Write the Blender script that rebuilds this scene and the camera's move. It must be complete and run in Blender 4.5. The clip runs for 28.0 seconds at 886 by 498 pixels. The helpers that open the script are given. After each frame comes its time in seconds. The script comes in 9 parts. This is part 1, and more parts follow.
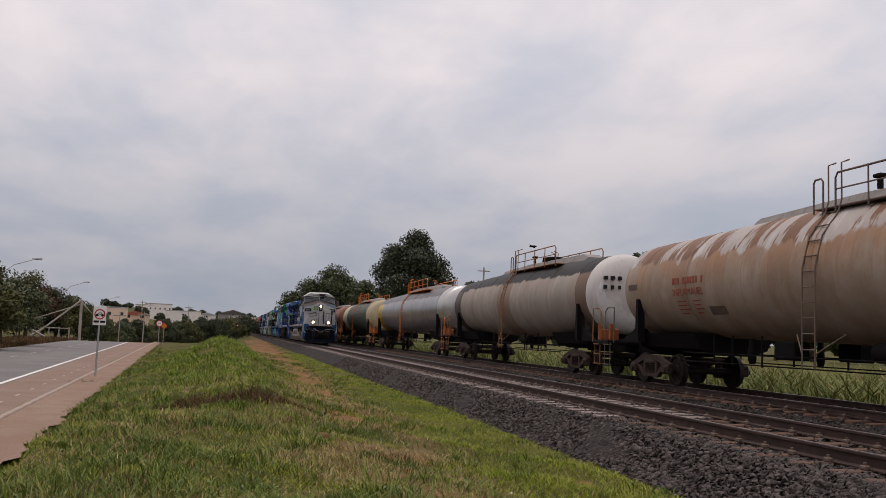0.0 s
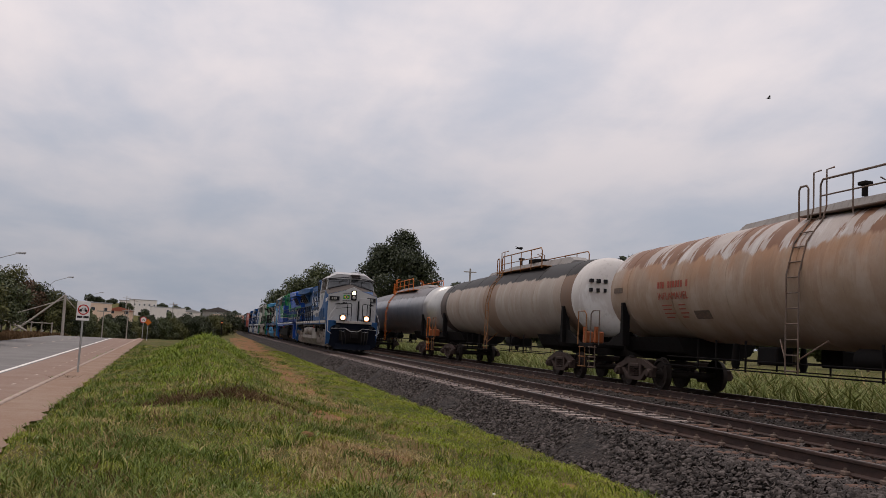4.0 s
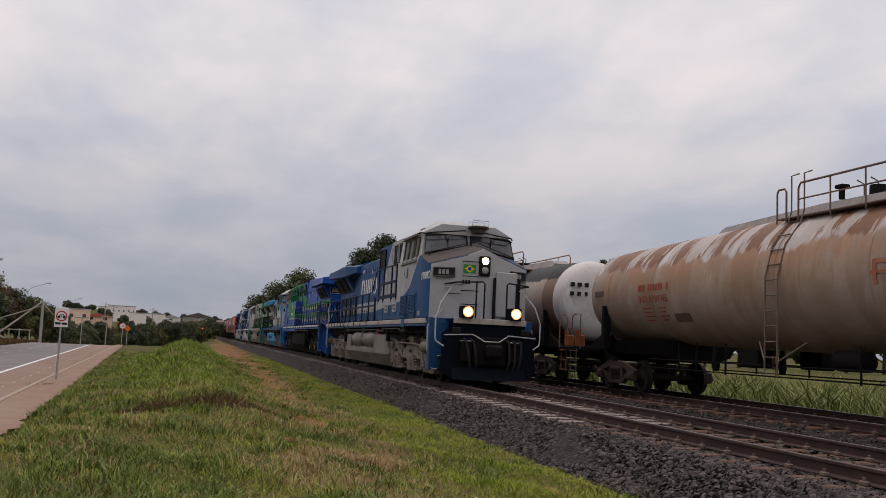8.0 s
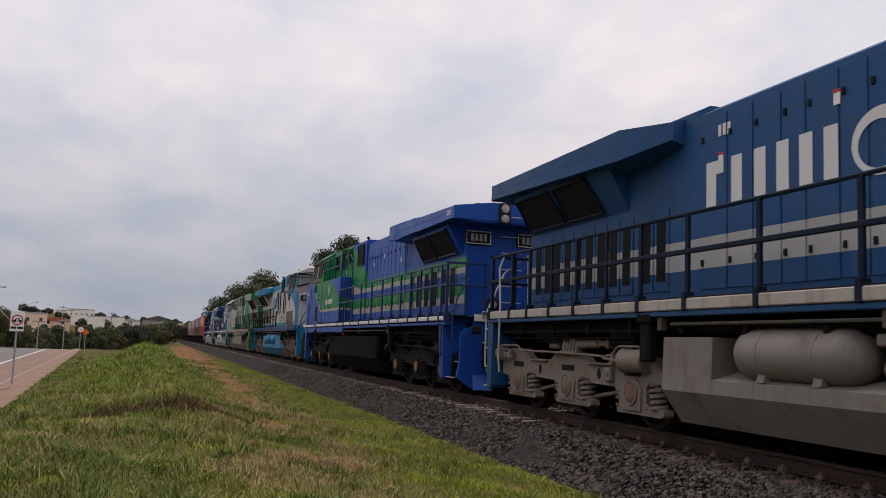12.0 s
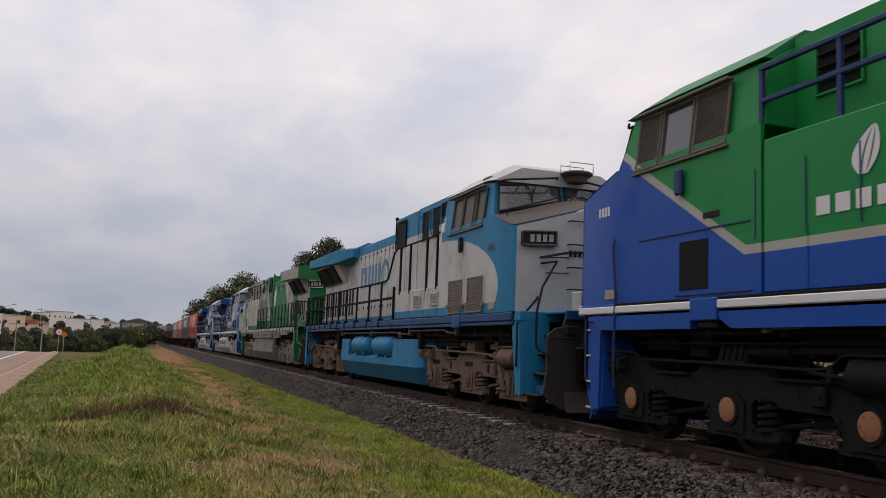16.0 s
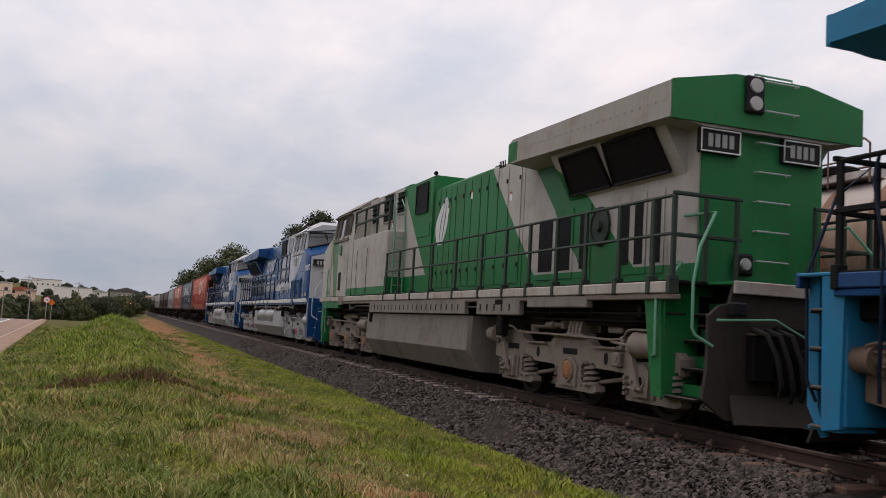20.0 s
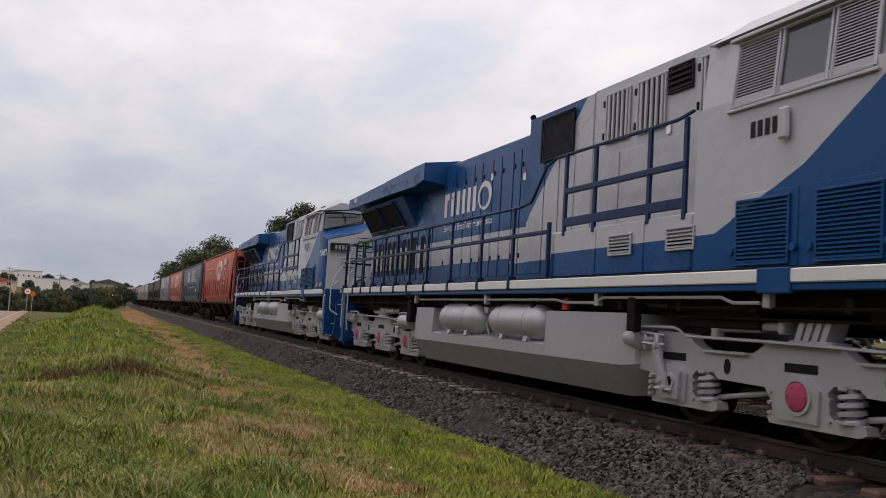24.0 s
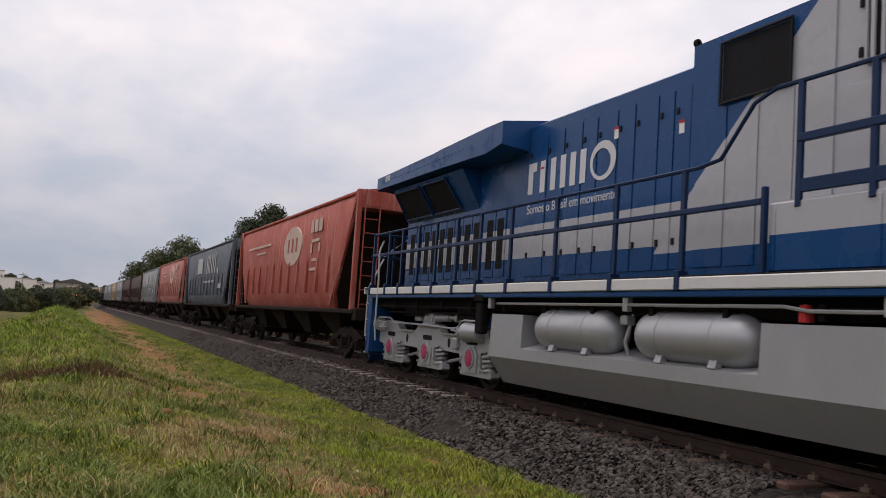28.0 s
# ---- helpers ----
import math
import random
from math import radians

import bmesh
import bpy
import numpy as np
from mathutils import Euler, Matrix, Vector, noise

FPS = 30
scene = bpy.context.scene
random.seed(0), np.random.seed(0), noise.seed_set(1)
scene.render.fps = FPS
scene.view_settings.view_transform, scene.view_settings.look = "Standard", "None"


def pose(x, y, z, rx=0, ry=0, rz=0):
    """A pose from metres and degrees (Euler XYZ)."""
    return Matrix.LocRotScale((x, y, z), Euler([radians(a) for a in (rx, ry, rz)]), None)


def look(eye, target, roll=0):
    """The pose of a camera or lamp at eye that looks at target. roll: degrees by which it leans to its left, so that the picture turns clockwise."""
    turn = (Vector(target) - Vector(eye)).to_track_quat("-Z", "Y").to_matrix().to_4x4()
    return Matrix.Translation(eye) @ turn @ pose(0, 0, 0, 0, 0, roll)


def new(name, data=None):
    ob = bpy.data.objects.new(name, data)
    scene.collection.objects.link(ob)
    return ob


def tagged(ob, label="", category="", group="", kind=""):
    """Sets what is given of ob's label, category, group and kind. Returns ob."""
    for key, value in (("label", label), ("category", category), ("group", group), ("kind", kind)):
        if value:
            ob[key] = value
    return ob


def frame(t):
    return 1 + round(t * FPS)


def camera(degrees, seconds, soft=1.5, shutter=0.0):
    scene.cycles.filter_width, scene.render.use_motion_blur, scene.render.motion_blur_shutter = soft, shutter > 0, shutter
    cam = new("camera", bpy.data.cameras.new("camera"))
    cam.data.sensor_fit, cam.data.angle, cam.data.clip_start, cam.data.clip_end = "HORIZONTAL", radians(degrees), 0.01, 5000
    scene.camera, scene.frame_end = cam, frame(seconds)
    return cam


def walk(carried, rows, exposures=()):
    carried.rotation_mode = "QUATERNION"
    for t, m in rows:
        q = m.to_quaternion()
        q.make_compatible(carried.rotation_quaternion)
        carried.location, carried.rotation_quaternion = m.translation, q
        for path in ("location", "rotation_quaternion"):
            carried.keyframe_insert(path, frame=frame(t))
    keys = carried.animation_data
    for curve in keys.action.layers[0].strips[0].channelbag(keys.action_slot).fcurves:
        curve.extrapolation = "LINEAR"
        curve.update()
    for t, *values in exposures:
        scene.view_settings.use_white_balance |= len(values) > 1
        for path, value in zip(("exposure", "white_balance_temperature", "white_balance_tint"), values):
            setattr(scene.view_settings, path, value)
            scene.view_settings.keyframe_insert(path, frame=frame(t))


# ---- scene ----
# The camera turns slowly to the right on one spot beside the line; rail top is z = 0, the line runs along y.
EYE = Vector((0.0, 0.0, 1.066))
cam = camera(53.47, 28.0, soft=0.5, shutter=0.1)
# seconds, heading from the line, tilt up, lean
PATH = [
    (0.0, 13.18, 5.71, 2.21),
    (0.5, 13.23, 5.68, 2.33),
    (1.0, 13.42, 5.69, 2.52),
    (1.5, 13.59, 5.62, 2.87),
    (2.0, 13.78, 5.61, 3.08),
    (2.5, 13.91, 5.59, 3.20),
    (3.0, 13.92, 5.63, 3.07),
    (3.5, 14.04, 5.71, 2.99),
    (5.5, 14.05, 6.09, 3.21),
    (6.0, 14.19, 6.25, 3.20),
    (6.5, 14.36, 6.28, 3.10),
    (7.0, 14.54, 6.24, 3.01),
    (7.5, 14.85, 6.16, 2.88),
    (8.0, 15.25, 6.12, 2.66),
    (8.5, 15.93, 6.26, 2.63),
    (9.0, 16.53, 6.29, 2.52),
    (9.5, 16.90, 6.37, 2.44),
    (10.0, 17.03, 6.34, 2.43),
    (10.5, 17.11, 6.32, 2.30),
    (11.0, 17.27, 6.30, 2.14),
    (11.5, 17.48, 6.36, 2.12),
    (12.0, 17.66, 6.27, 2.13),
    (12.5, 17.99, 6.27, 2.12),
    (14.5, 18.62, 6.60, 2.31),
    (15.0, 18.70, 6.67, 2.32),
    (15.5, 18.79, 6.57, 2.18),
    (16.0, 18.83, 6.50, 2.18),
    (16.5, 18.90, 6.47, 2.19),
    (17.0, 18.94, 6.43, 2.25),
    (17.5, 19.18, 6.25, 2.22),
    (18.0, 19.36, 6.12, 2.12),
    (18.5, 19.50, 5.88, 2.34),
    (19.0, 19.55, 5.59, 2.66),
    (19.5, 19.57, 5.26, 2.96),
    (20.0, 19.55, 4.95, 3.29),
    (20.5, 19.58, 4.73, 3.14),
    (21.0, 19.59, 4.69, 3.15),
    (21.5, 19.78, 4.62, 3.13),
    (23.5, 20.45, 4.51, 3.17),
    (24.0, 20.61, 4.53, 3.42),
    (24.5, 20.77, 4.64, 3.63),
    (25.0, 20.94, 4.84, 4.12),
    (25.5, 21.08, 4.82, 4.26),
    (26.0, 21.27, 4.73, 4.04),
    (26.5, 21.49, 4.76, 4.07),
    (27.0, 21.85, 4.68, 3.66),
    (27.5, 22.35, 4.78, 3.84),
    (28.0, 22.59, 4.86, 3.89),
]


def aim(heading, tilt, lean):
    a, p = radians(heading), radians(tilt)
    way = Vector((math.sin(a) * math.cos(p), math.cos(a) * math.cos(p), math.sin(p)))
    return look(EYE, EYE + way, lean)


walk(cam, [(t, aim(a, p, o)) for t, a, p, o in PATH],
     [(0, -0.12, 6720, 13.2), (7, -0.14, 6710, 13.2), (10, -0.05, 6690, 12.8), (17, 0.03, 6670, 12.2), (21, 0.13, 6680, 12.6), (24, 0.15, 6680, 12.8), (28, 0.17, 6690, 13)])

# ---- world and light: a bright overcast afternoon ----
world = bpy.data.worlds.new("overcast_sky")
scene.world = world
world.use_nodes = True


class Nodes:
    """Short hand for wiring a node tree."""

    def __init__(self, tree):
        self.tree = tree
        tree.nodes.clear()

    def add(self, kind):
        return self.tree.nodes.new(kind)

    def put(self, socket, value):
        if isinstance(value, bpy.types.NodeSocket):
            self.tree.links.new(value, socket)
        elif value is not None:
            if socket.type == "RGBA" and len(value) == 3:
                value = (*value, 1.0)
            socket.default_value = value

    def math(self, op, a, b=None, c=None, clamp=False):
        n = self.add("ShaderNodeMath")
        n.operation, n.use_clamp = op, clamp
        for i, v in enumerate((a, b, c)):
            self.put(n.inputs[i], v)
        return n.outputs[0]

    def mix(self, fac, a, b, blend="MIX"):
        n = self.add("ShaderNodeMix")
        n.data_type, n.blend_type = "RGBA", blend
        self.put(n.inputs[0], fac)
        self.put(n.inputs[6], a)
        self.put(n.inputs[7], b)
        return n.outputs[2]

    def ramp(self, fac, lo, hi, out_lo=0.0, out_hi=1.0, smooth=True):
        n = self.add("ShaderNodeMapRange")
        n.interpolation_type = "SMOOTHSTEP" if smooth else "LINEAR"
        for i, v in enumerate((fac, lo, hi, out_lo, out_hi)):
            self.put(n.inputs[i], v)
        return n.outputs[0]

    def noise(self, vec, scale, detail=4.0, rough=0.55, distortion=0.0):
        n = self.add("ShaderNodeTexNoise")
        self.put(n.inputs["Vector"], vec)
        self.put(n.inputs["Scale"], scale)
        self.put(n.inputs["Detail"], detail)
        self.put(n.inputs["Roughness"], rough)
        self.put(n.inputs["Distortion"], distortion)
        return n.outputs[0]

    def stretch(self, vec, sx, sy, sz):
        n = self.add("ShaderNodeMapping")
        self.put(n.inputs[0], vec)
        n.inputs[3].default_value = (sx, sy, sz)
        return n.outputs[0]

    def split(self, vec):
        n = self.add("ShaderNodeSeparateXYZ")
        self.put(n.inputs[0], vec)
        return n.outputs


def build_sky():
    g = Nodes(world.node_tree)
    co = g.add("ShaderNodeTexCoord").outputs["Generated"]
    x, y, z = g.split(co)
    sky = g.add("ShaderNodeTexSky")
    sky.sky_type, sky.sun_disc = "NISHITA", False
    sky.sun_elevation, sky.sun_rotation = radians(77), radians(-45)
    sky.air_density, sky.dust_density = 1.0, 3.0
    clear = g.mix(1.0, sky.outputs[0], (0.1, 0.1, 0.1), "MULTIPLY")
    up = g.math("MAXIMUM", z, 0.0)
    flat = g.math("ADD", up, 0.22)
    v = g.add("ShaderNodeCombineXYZ")
    g.put(v.inputs[0], g.math("DIVIDE", x, flat))
    g.put(v.inputs[1], g.math("DIVIDE", y, flat))
    v = v.outputs[0]
    big = g.noise(v, 1.5, 6.0, 0.5, 0.3)
    small = g.noise(g.stretch(v, 1.0, 0.55, 1.0), 3.6, 6.0, 0.55, 0.2)
    cover = g.math("ADD", g.math("MULTIPLY", big, 0.62), g.math("MULTIPLY", small, 0.38))
    cover = g.ramp(cover, 0.33, 0.66)
    # dull blue-grey near the horizon, brighter and warmer overhead
    rise = g.ramp(up, 0.0, 0.36)
    dull = g.mix(rise, SKY_LOW_DULL, SKY_HIGH_DULL)
    pale = g.mix(rise, SKY_LOW_PALE, SKY_HIGH_PALE)
    cloud = g.mix(cover, dull, pale)
    overhead = g.ramp(up, 0.40, 0.95, 1.0, ZENITH)
    cloud = g.mix(1.0, cloud, overhead, "MULTIPLY")
    both = g.mix(0.9, clear, cloud)
    bg = g.add("ShaderNodeBackground")
    g.put(bg.inputs[0], both)
    bg.inputs[1].default_value = 1.0
    out = g.add("ShaderNodeOutputWorld")
    g.tree.links.new(bg.outputs[0], out.inputs[0])


SKY_LOW_DULL, SKY_HIGH_DULL = (0.345, 0.400, 0.490), (0.655, 0.690, 0.785)
SKY_LOW_PALE, SKY_HIGH_PALE = (0.46, 0.48, 0.545), (1.00, 0.93, 0.935)
ZENITH = 1.55
build_sky()

sun = new("sun", bpy.data.lights.new("sun", "SUN"))
sun.data.energy, sun.data.angle, sun.data.color = 0.9, radians(20), (1.0, 0.94, 0.86)
sun.matrix_world = look((0, 0, 60), (0 + 9, -9, 60 - 58))
scene.view_settings.exposure = 0.0


# ---- materials ----
def shader(name, build, rough=0.6, metal=0.0, bump=0.0, bump_scale=40.0, spec=0.5):
    """A material; build(g, co) gives its colour, and maybe its roughness and a height, from object coordinates in metres."""
    m = bpy.data.materials.new(name)
    m.use_nodes = True
    g = Nodes(m.node_tree)
    co = g.add("ShaderNodeTexCoord").outputs["Object"]
    made = build(g, co)
    colour, r, height = (*made, None, None)[:3] if isinstance(made, tuple) else (made, None, None)
    p = g.add("ShaderNodeBsdfPrincipled")
    g.put(p.inputs["Base Color"], colour)
    g.put(p.inputs["Roughness"], rough if r is None else r)
    p.inputs["Metallic"].default_value = metal
    p.inputs["Specular IOR Level"].default_value = spec
    if bump:
        b = g.add("ShaderNodeBump")
        b.inputs["Strength"].default_value = 1.0
        b.inputs["Distance"].default_value = bump
        g.put(b.inputs["Height"], g.noise(co, bump_scale, 5.0) if height is None else height)
        g.put(p.inputs["Normal"], b.outputs[0])
    out = g.add("ShaderNodeOutputMaterial")
    g.tree.links.new(p.outputs[0], out.inputs[0])
    return m


def plain(name, colour, rough=0.5, metal=0.0, dirt=(0.05, 0.04, 0.03), wear=0.35, scale=3.0, bump=0.0, bump_scale=60.0):
    """One colour with stains at two scales and streaks that run down."""
    def build(g, co):
        a = g.ramp(g.noise(co, scale, 6.0, 0.65), 0.45, 0.75)
        b = g.ramp(g.noise(g.stretch(co, 6.0, 6.0, 0.7), scale * 1.3, 4.0), 0.48, 0.8)
        fine = g.noise(co, scale * 22.0, 3.0)
        fac = g.math("MULTIPLY", g.math("ADD", a, b), wear * 0.6, clamp=True)
        tone = g.mix(g.ramp(fine, 0.3, 0.7, 0.0, 0.16), colour, tuple(c * 0.6 for c in colour))
        return g.mix(fac, tone, dirt), g.ramp(a, 0.0, 1.0, rough, min(1.0, rough + 0.3)), None
    return shader(name, build, rough, metal, bump, bump_scale, 0.22 if max(colour) > 0.04 else 0.07)


def paint(name, base, areas, grime=0.25, grime_colour=(0.10, 0.075, 0.055), rough=0.38):
    """Livery: areas of colour over base, by bounds on (along y, height z); each area is (colour, [(a, b, c), ...]) with
    a*y + b*z > c for all, or ("oval", y, z, ry, rz), or ("not", ...)."""
    def build(g, co):
        x, y, z = g.split(co)

        def bound(t):
            if t[0] == "not":
                return g.math("SUBTRACT", 1.0, bound(t[1]))
            if t[0] == "oval":
                dy = g.math("DIVIDE", g.math("SUBTRACT", y, t[1]), t[3])
                dz = g.math("DIVIDE", g.math("SUBTRACT", z, t[2]), t[4])
                return g.math("LESS_THAN", g.math("ADD", g.math("MULTIPLY", dy, dy), g.math("MULTIPLY", dz, dz)), 1.0)
            return g.math("GREATER_THAN", g.math("ADD", g.math("MULTIPLY", y, t[0]), g.math("MULTIPLY", z, t[1])), t[2])
        col = base
        for c, tests in areas:
            f = None
            for t in tests:
                k = bound(t)
                f = k if f is None else g.math("MULTIPLY", f, k)
            col = g.mix(f, col, c)
        streak = g.ramp(g.noise(g.stretch(co, 5.0, 5.0, 0.45), 2.2, 5.0, 0.6), 0.5, 0.82)
        cloud = g.ramp(g.noise(co, 1.1, 6.0, 0.65), 0.42, 0.8)
        fac = g.math("MULTIPLY", g.math("ADD", g.math("MULTIPLY", streak, 0.8), cloud), grime, clamp=True)
        col = g.mix(fac, col, grime_colour)
        spots = g.ramp(g.noise(co, 26.0, 3.0, 0.7), 0.66, 0.72)
        col = g.mix(g.math("MULTIPLY", spots, grime), col, (0.12, 0.05, 0.025))
        return col, g.ramp(cloud, 0.0, 1.0, rough, min(1.0, rough + 0.28)), g.noise(co, 0.9, 2.0)
    return shader(name, build, rough, 0.0, 0.004, spec=0.2)


def glow(name, colour, strength):
    m = bpy.data.materials.new(name)
    m.use_nodes = True
    g = Nodes(m.node_tree)
    e = g.add("ShaderNodeEmission")
    g.put(e.inputs[0], colour)
    e.inputs[1].default_value = strength
    out = g.add("ShaderNodeOutputMaterial")
    g.tree.links.new(e.outputs[0], out.inputs[0])
    return m


# soil, grass and stone
def ground_build(g, co):
    x, y, z = g.split(co)
    a = g.ramp(g.noise(co, 0.30, 5.0, 0.6), 0.42, 0.62)
    b = g.ramp(g.noise(co, 1.6, 6.0, 0.7), 0.40, 0.66)
    c = g.noise(co, 19.0, 4.0, 0.7)
    green = g.mix(b, (0.062, 0.074, 0.015), (0.115, 0.115, 0.028))
    dry = g.mix(b, (0.190, 0.120, 0.056), (0.165, 0.130, 0.055))
    col = g.mix(g.math("MULTIPLY", a, 0.6), green, dry)
    # the trodden strip between the bank and the line
    off = g.math("ABSOLUTE", g.math("SUBTRACT", x, g.math("MULTIPLY_ADD", y, 0.014, 2.05)))
    worn = g.math("MULTIPLY", g.ramp(off, 1.5, 0.35), g.ramp(g.noise(co, 0.85, 6.0, 0.65), 0.43, 0.57))
    red = g.mix(b, (0.250, 0.130, 0.062), (0.240, 0.175, 0.090))
    col = g.mix(g.math("MULTIPLY", worn, 0.95), col, red)
    col = g.mix(g.ramp(c, 0.35, 0.7, 0.55, 0.0), col, (0.035, 0.030, 0.014))
    return col, None, c


def soil_build(g, co):
    a = g.ramp(g.noise(co, 1.3, 6.0, 0.7), 0.38, 0.66)
    c = g.noise(co, 24.0, 4.0, 0.7)
    col = g.mix(a, (0.270, 0.118, 0.052), (0.205, 0.118, 0.056))
    return g.mix(g.ramp(c, 0.3, 0.7, 0.0, 0.5), col, (0.09, 0.055, 0.032)), None, c


def asphalt_build(g, co):
    a = g.ramp(g.noise(co, 0.5, 5.0, 0.6), 0.35, 0.7)
    c = g.noise(co, 60.0, 3.0, 0.7)
    col = g.mix(a, (0.150, 0.138, 0.132), (0.195, 0.182, 0.172))
    return g.mix(g.ramp(c, 0.3, 0.7, 0.0, 0.3), col, (0.08, 0.075, 0.07)), None, c


def lane_build(g, co):
    a = g.ramp(g.noise(co, 0.7, 6.0, 0.65), 0.35, 0.7)
    c = g.noise(co, 45.0, 3.0, 0.7)
    col = g.mix(a, (0.215, 0.135, 0.100), (0.255, 0.180, 0.140))
    return g.mix(g.ramp(c, 0.3, 0.7, 0.0, 0.35), col, (0.14, 0.085, 0.06)), None, c


def path_build(g, co):
    a = g.ramp(g.noise(co, 0.9, 6.0, 0.7), 0.35, 0.7)
    c = g.noise(co, 30.0, 4.0, 0.7)
    col = g.mix(a, (0.255, 0.172, 0.128), (0.300, 0.225, 0.175))
    return g.mix(g.ramp(c, 0.35, 0.75, 0.0, 0.5), col, (0.17, 0.085, 0.048)), None, c


def stone_build(g, co):
    r = g.add("ShaderNodeNewGeometry").outputs["Random Per Island"]
    c = g.noise(co, 30.0, 4.0, 0.7)
    col = g.mix(r, (0.016, 0.014, 0.013), (0.118, 0.098, 0.090))
    return g.mix(g.ramp(c, 0.35, 0.75, 0.0, 0.5), col, (0.058, 0.040, 0.032)), None, c


def bed_build(g, co):
    v = g.add("ShaderNodeTexVoronoi")
    g.put(v.inputs["Vector"], co)
    v.inputs["Scale"].default_value = 17.0
    tone = g.split(v.outputs["Color"])[0]
    col = g.mix(tone, (0.007, 0.006, 0.006), (0.042, 0.034, 0.030))
    far = g.ramp(g.noise(co, 0.8, 5.0), 0.4, 0.7, 0.0, 0.4)
    col = g.mix(far, col, (0.050, 0.034, 0.027))
    h = g.math("SUBTRACT", 1.0, v.outputs["Distance"])
    return col, None, h


def rail_build(g, co):
    x, y, z = g.split(co)
    a = g.ramp(g.noise(g.stretch(co, 1.0, 0.3, 1.0), 9.0, 5.0, 0.7), 0.35, 0.7)
    col = g.mix(a, (0.026, 0.012, 0.009), (0.058, 0.027, 0.019))
    return col, 0.75, None


def island_tone(lo, hi, dry=None):
    """Blades and leaves: each island takes its own tone between two greens, and a few are dry."""
    def build(g, co):
        r = g.add("ShaderNodeNewGeometry").outputs["Random Per Island"]
        patch = g.noise(co, 0.8, 4.0, 0.6)
        col = g.mix(g.math("ADD", g.math("MULTIPLY", r, 0.7), g.math("MULTIPLY", g.ramp(patch, 0.35, 0.65), 0.3)), lo, hi)
        if dry:
            # whole patches turn yellowish, and single blades are withered
            f = g.math("MULTIPLY", g.ramp(g.noise(co, 0.45, 5.0, 0.65), 0.44, 0.62), g.ramp(r, 0.0, 1.0, 0.35, 0.85, False))
            col = g.mix(f, col, dry)
            col = g.mix(g.math("GREATER_THAN", r, 0.9), col, (0.30, 0.25, 0.11))
        return col
    return build


M_ground = shader("grassy_soil", ground_build, 0.95, bump=0.03, spec=0.1)
M_soil = shader("bare_red_soil", soil_build, 0.95, bump=0.02, spec=0.1)
M_asphalt = shader("worn_asphalt", asphalt_build, 0.85, bump=0.004, spec=0.3)
M_lane = shader("red_cycle_lane", lane_build, 0.85, bump=0.004, spec=0.3)
M_path = shader("red_earth_path", path_build, 0.95, bump=0.012, spec=0.1)
M_stone = shader("ballast_stone", stone_build, 0.85, bump=0.004, spec=0.3)
M_bed = shader("ballast_bed", bed_build, 0.9, bump=0.03, spec=0.2)
M_rail = shader("rusty_rail", rail_build, 0.7, bump=0.003, bump_scale=50)
M_railtop = plain("polished_rail_head", (0.22, 0.19, 0.18), 0.35, 0.8, (0.09, 0.05, 0.035), 0.5, 6.0)
M_grass = shader("grass_blades", island_tone((0.092, 0.138, 0.010), (0.325, 0.360, 0.038), (0.335, 0.295, 0.060)), 0.6, spec=0.25)
M_dry = shader("dry_grass", island_tone((0.20, 0.140, 0.055), (0.48, 0.37, 0.18)), 0.7, spec=0.2)
M_weed = shader("broad_weed_leaves", island_tone((0.085, 0.120, 0.018), (0.170, 0.205, 0.045)), 0.5, spec=0.3)
M_reed = shader("tall_grass", island_tone((0.10, 0.14, 0.03), (0.27, 0.27, 0.09)), 0.6, spec=0.25)
M_leaf = shader("tree_leaves", island_tone((0.026, 0.036, 0.013), (0.085, 0.098, 0.034)), 0.5, spec=0.3)
M_leaf_dark = shader("dark_tree_leaves", island_tone((0.015, 0.022, 0.010), (0.052, 0.062, 0.024)), 0.5, spec=0.3)
M_leaf_olive = shader("olive_bush_leaves", island_tone((0.034, 0.040, 0.014), (0.125, 0.122, 0.042)), 0.6, spec=0.2)
M_leaf_red = shader("reddish_leaves", island_tone((0.06, 0.035, 0.02), (0.13, 0.075, 0.045)), 0.6, spec=0.2)
M_bark = plain("bark", (0.10, 0.075, 0.055), 0.9, 0, (0.04, 0.03, 0.02), 0.6, 5.0, 0.02, 14)
M_concrete = plain("pale_concrete", (0.28, 0.225, 0.20), 0.85, 0, (0.16, 0.10, 0.08), 0.5, 3.0, 0.004)
M_wood = plain("old_sleeper_wood", (0.13, 0.075, 0.055), 0.9, 0, (0.06, 0.04, 0.03), 0.5, 4.0, 0.006)
M_kerb = plain("kerb_concrete", (0.38, 0.30, 0.25), 0.85, 0, (0.2, 0.11, 0.07), 0.6, 2.0, 0.004)
M_dash = plain("faded_lane_paint", (0.42, 0.34, 0.29), 0.8, 0, (0.25, 0.16, 0.12), 0.8, 3.0)
M_line = plain("road_paint", (0.75, 0.72, 0.68), 0.7, 0, (0.3, 0.22, 0.17), 0.6, 2.0)
M_galv = plain("galvanised_steel", (0.42, 0.42, 0.42), 0.5, 0.6, (0.2, 0.15, 0.12), 0.4, 4.0)
M_post = plain("weathered_post", (0.36, 0.32, 0.28), 0.8, 0, (0.16, 0.12, 0.09), 0.5, 2.0)
M_white = plain("white_paint", (0.78, 0.77, 0.75), 0.5, 0, (0.3, 0.25, 0.2), 0.25, 2.0)
M_sign_red = plain("sign_red", (0.48, 0.03, 0.03), 0.5, 0, (0.2, 0.05, 0.04), 0.2)
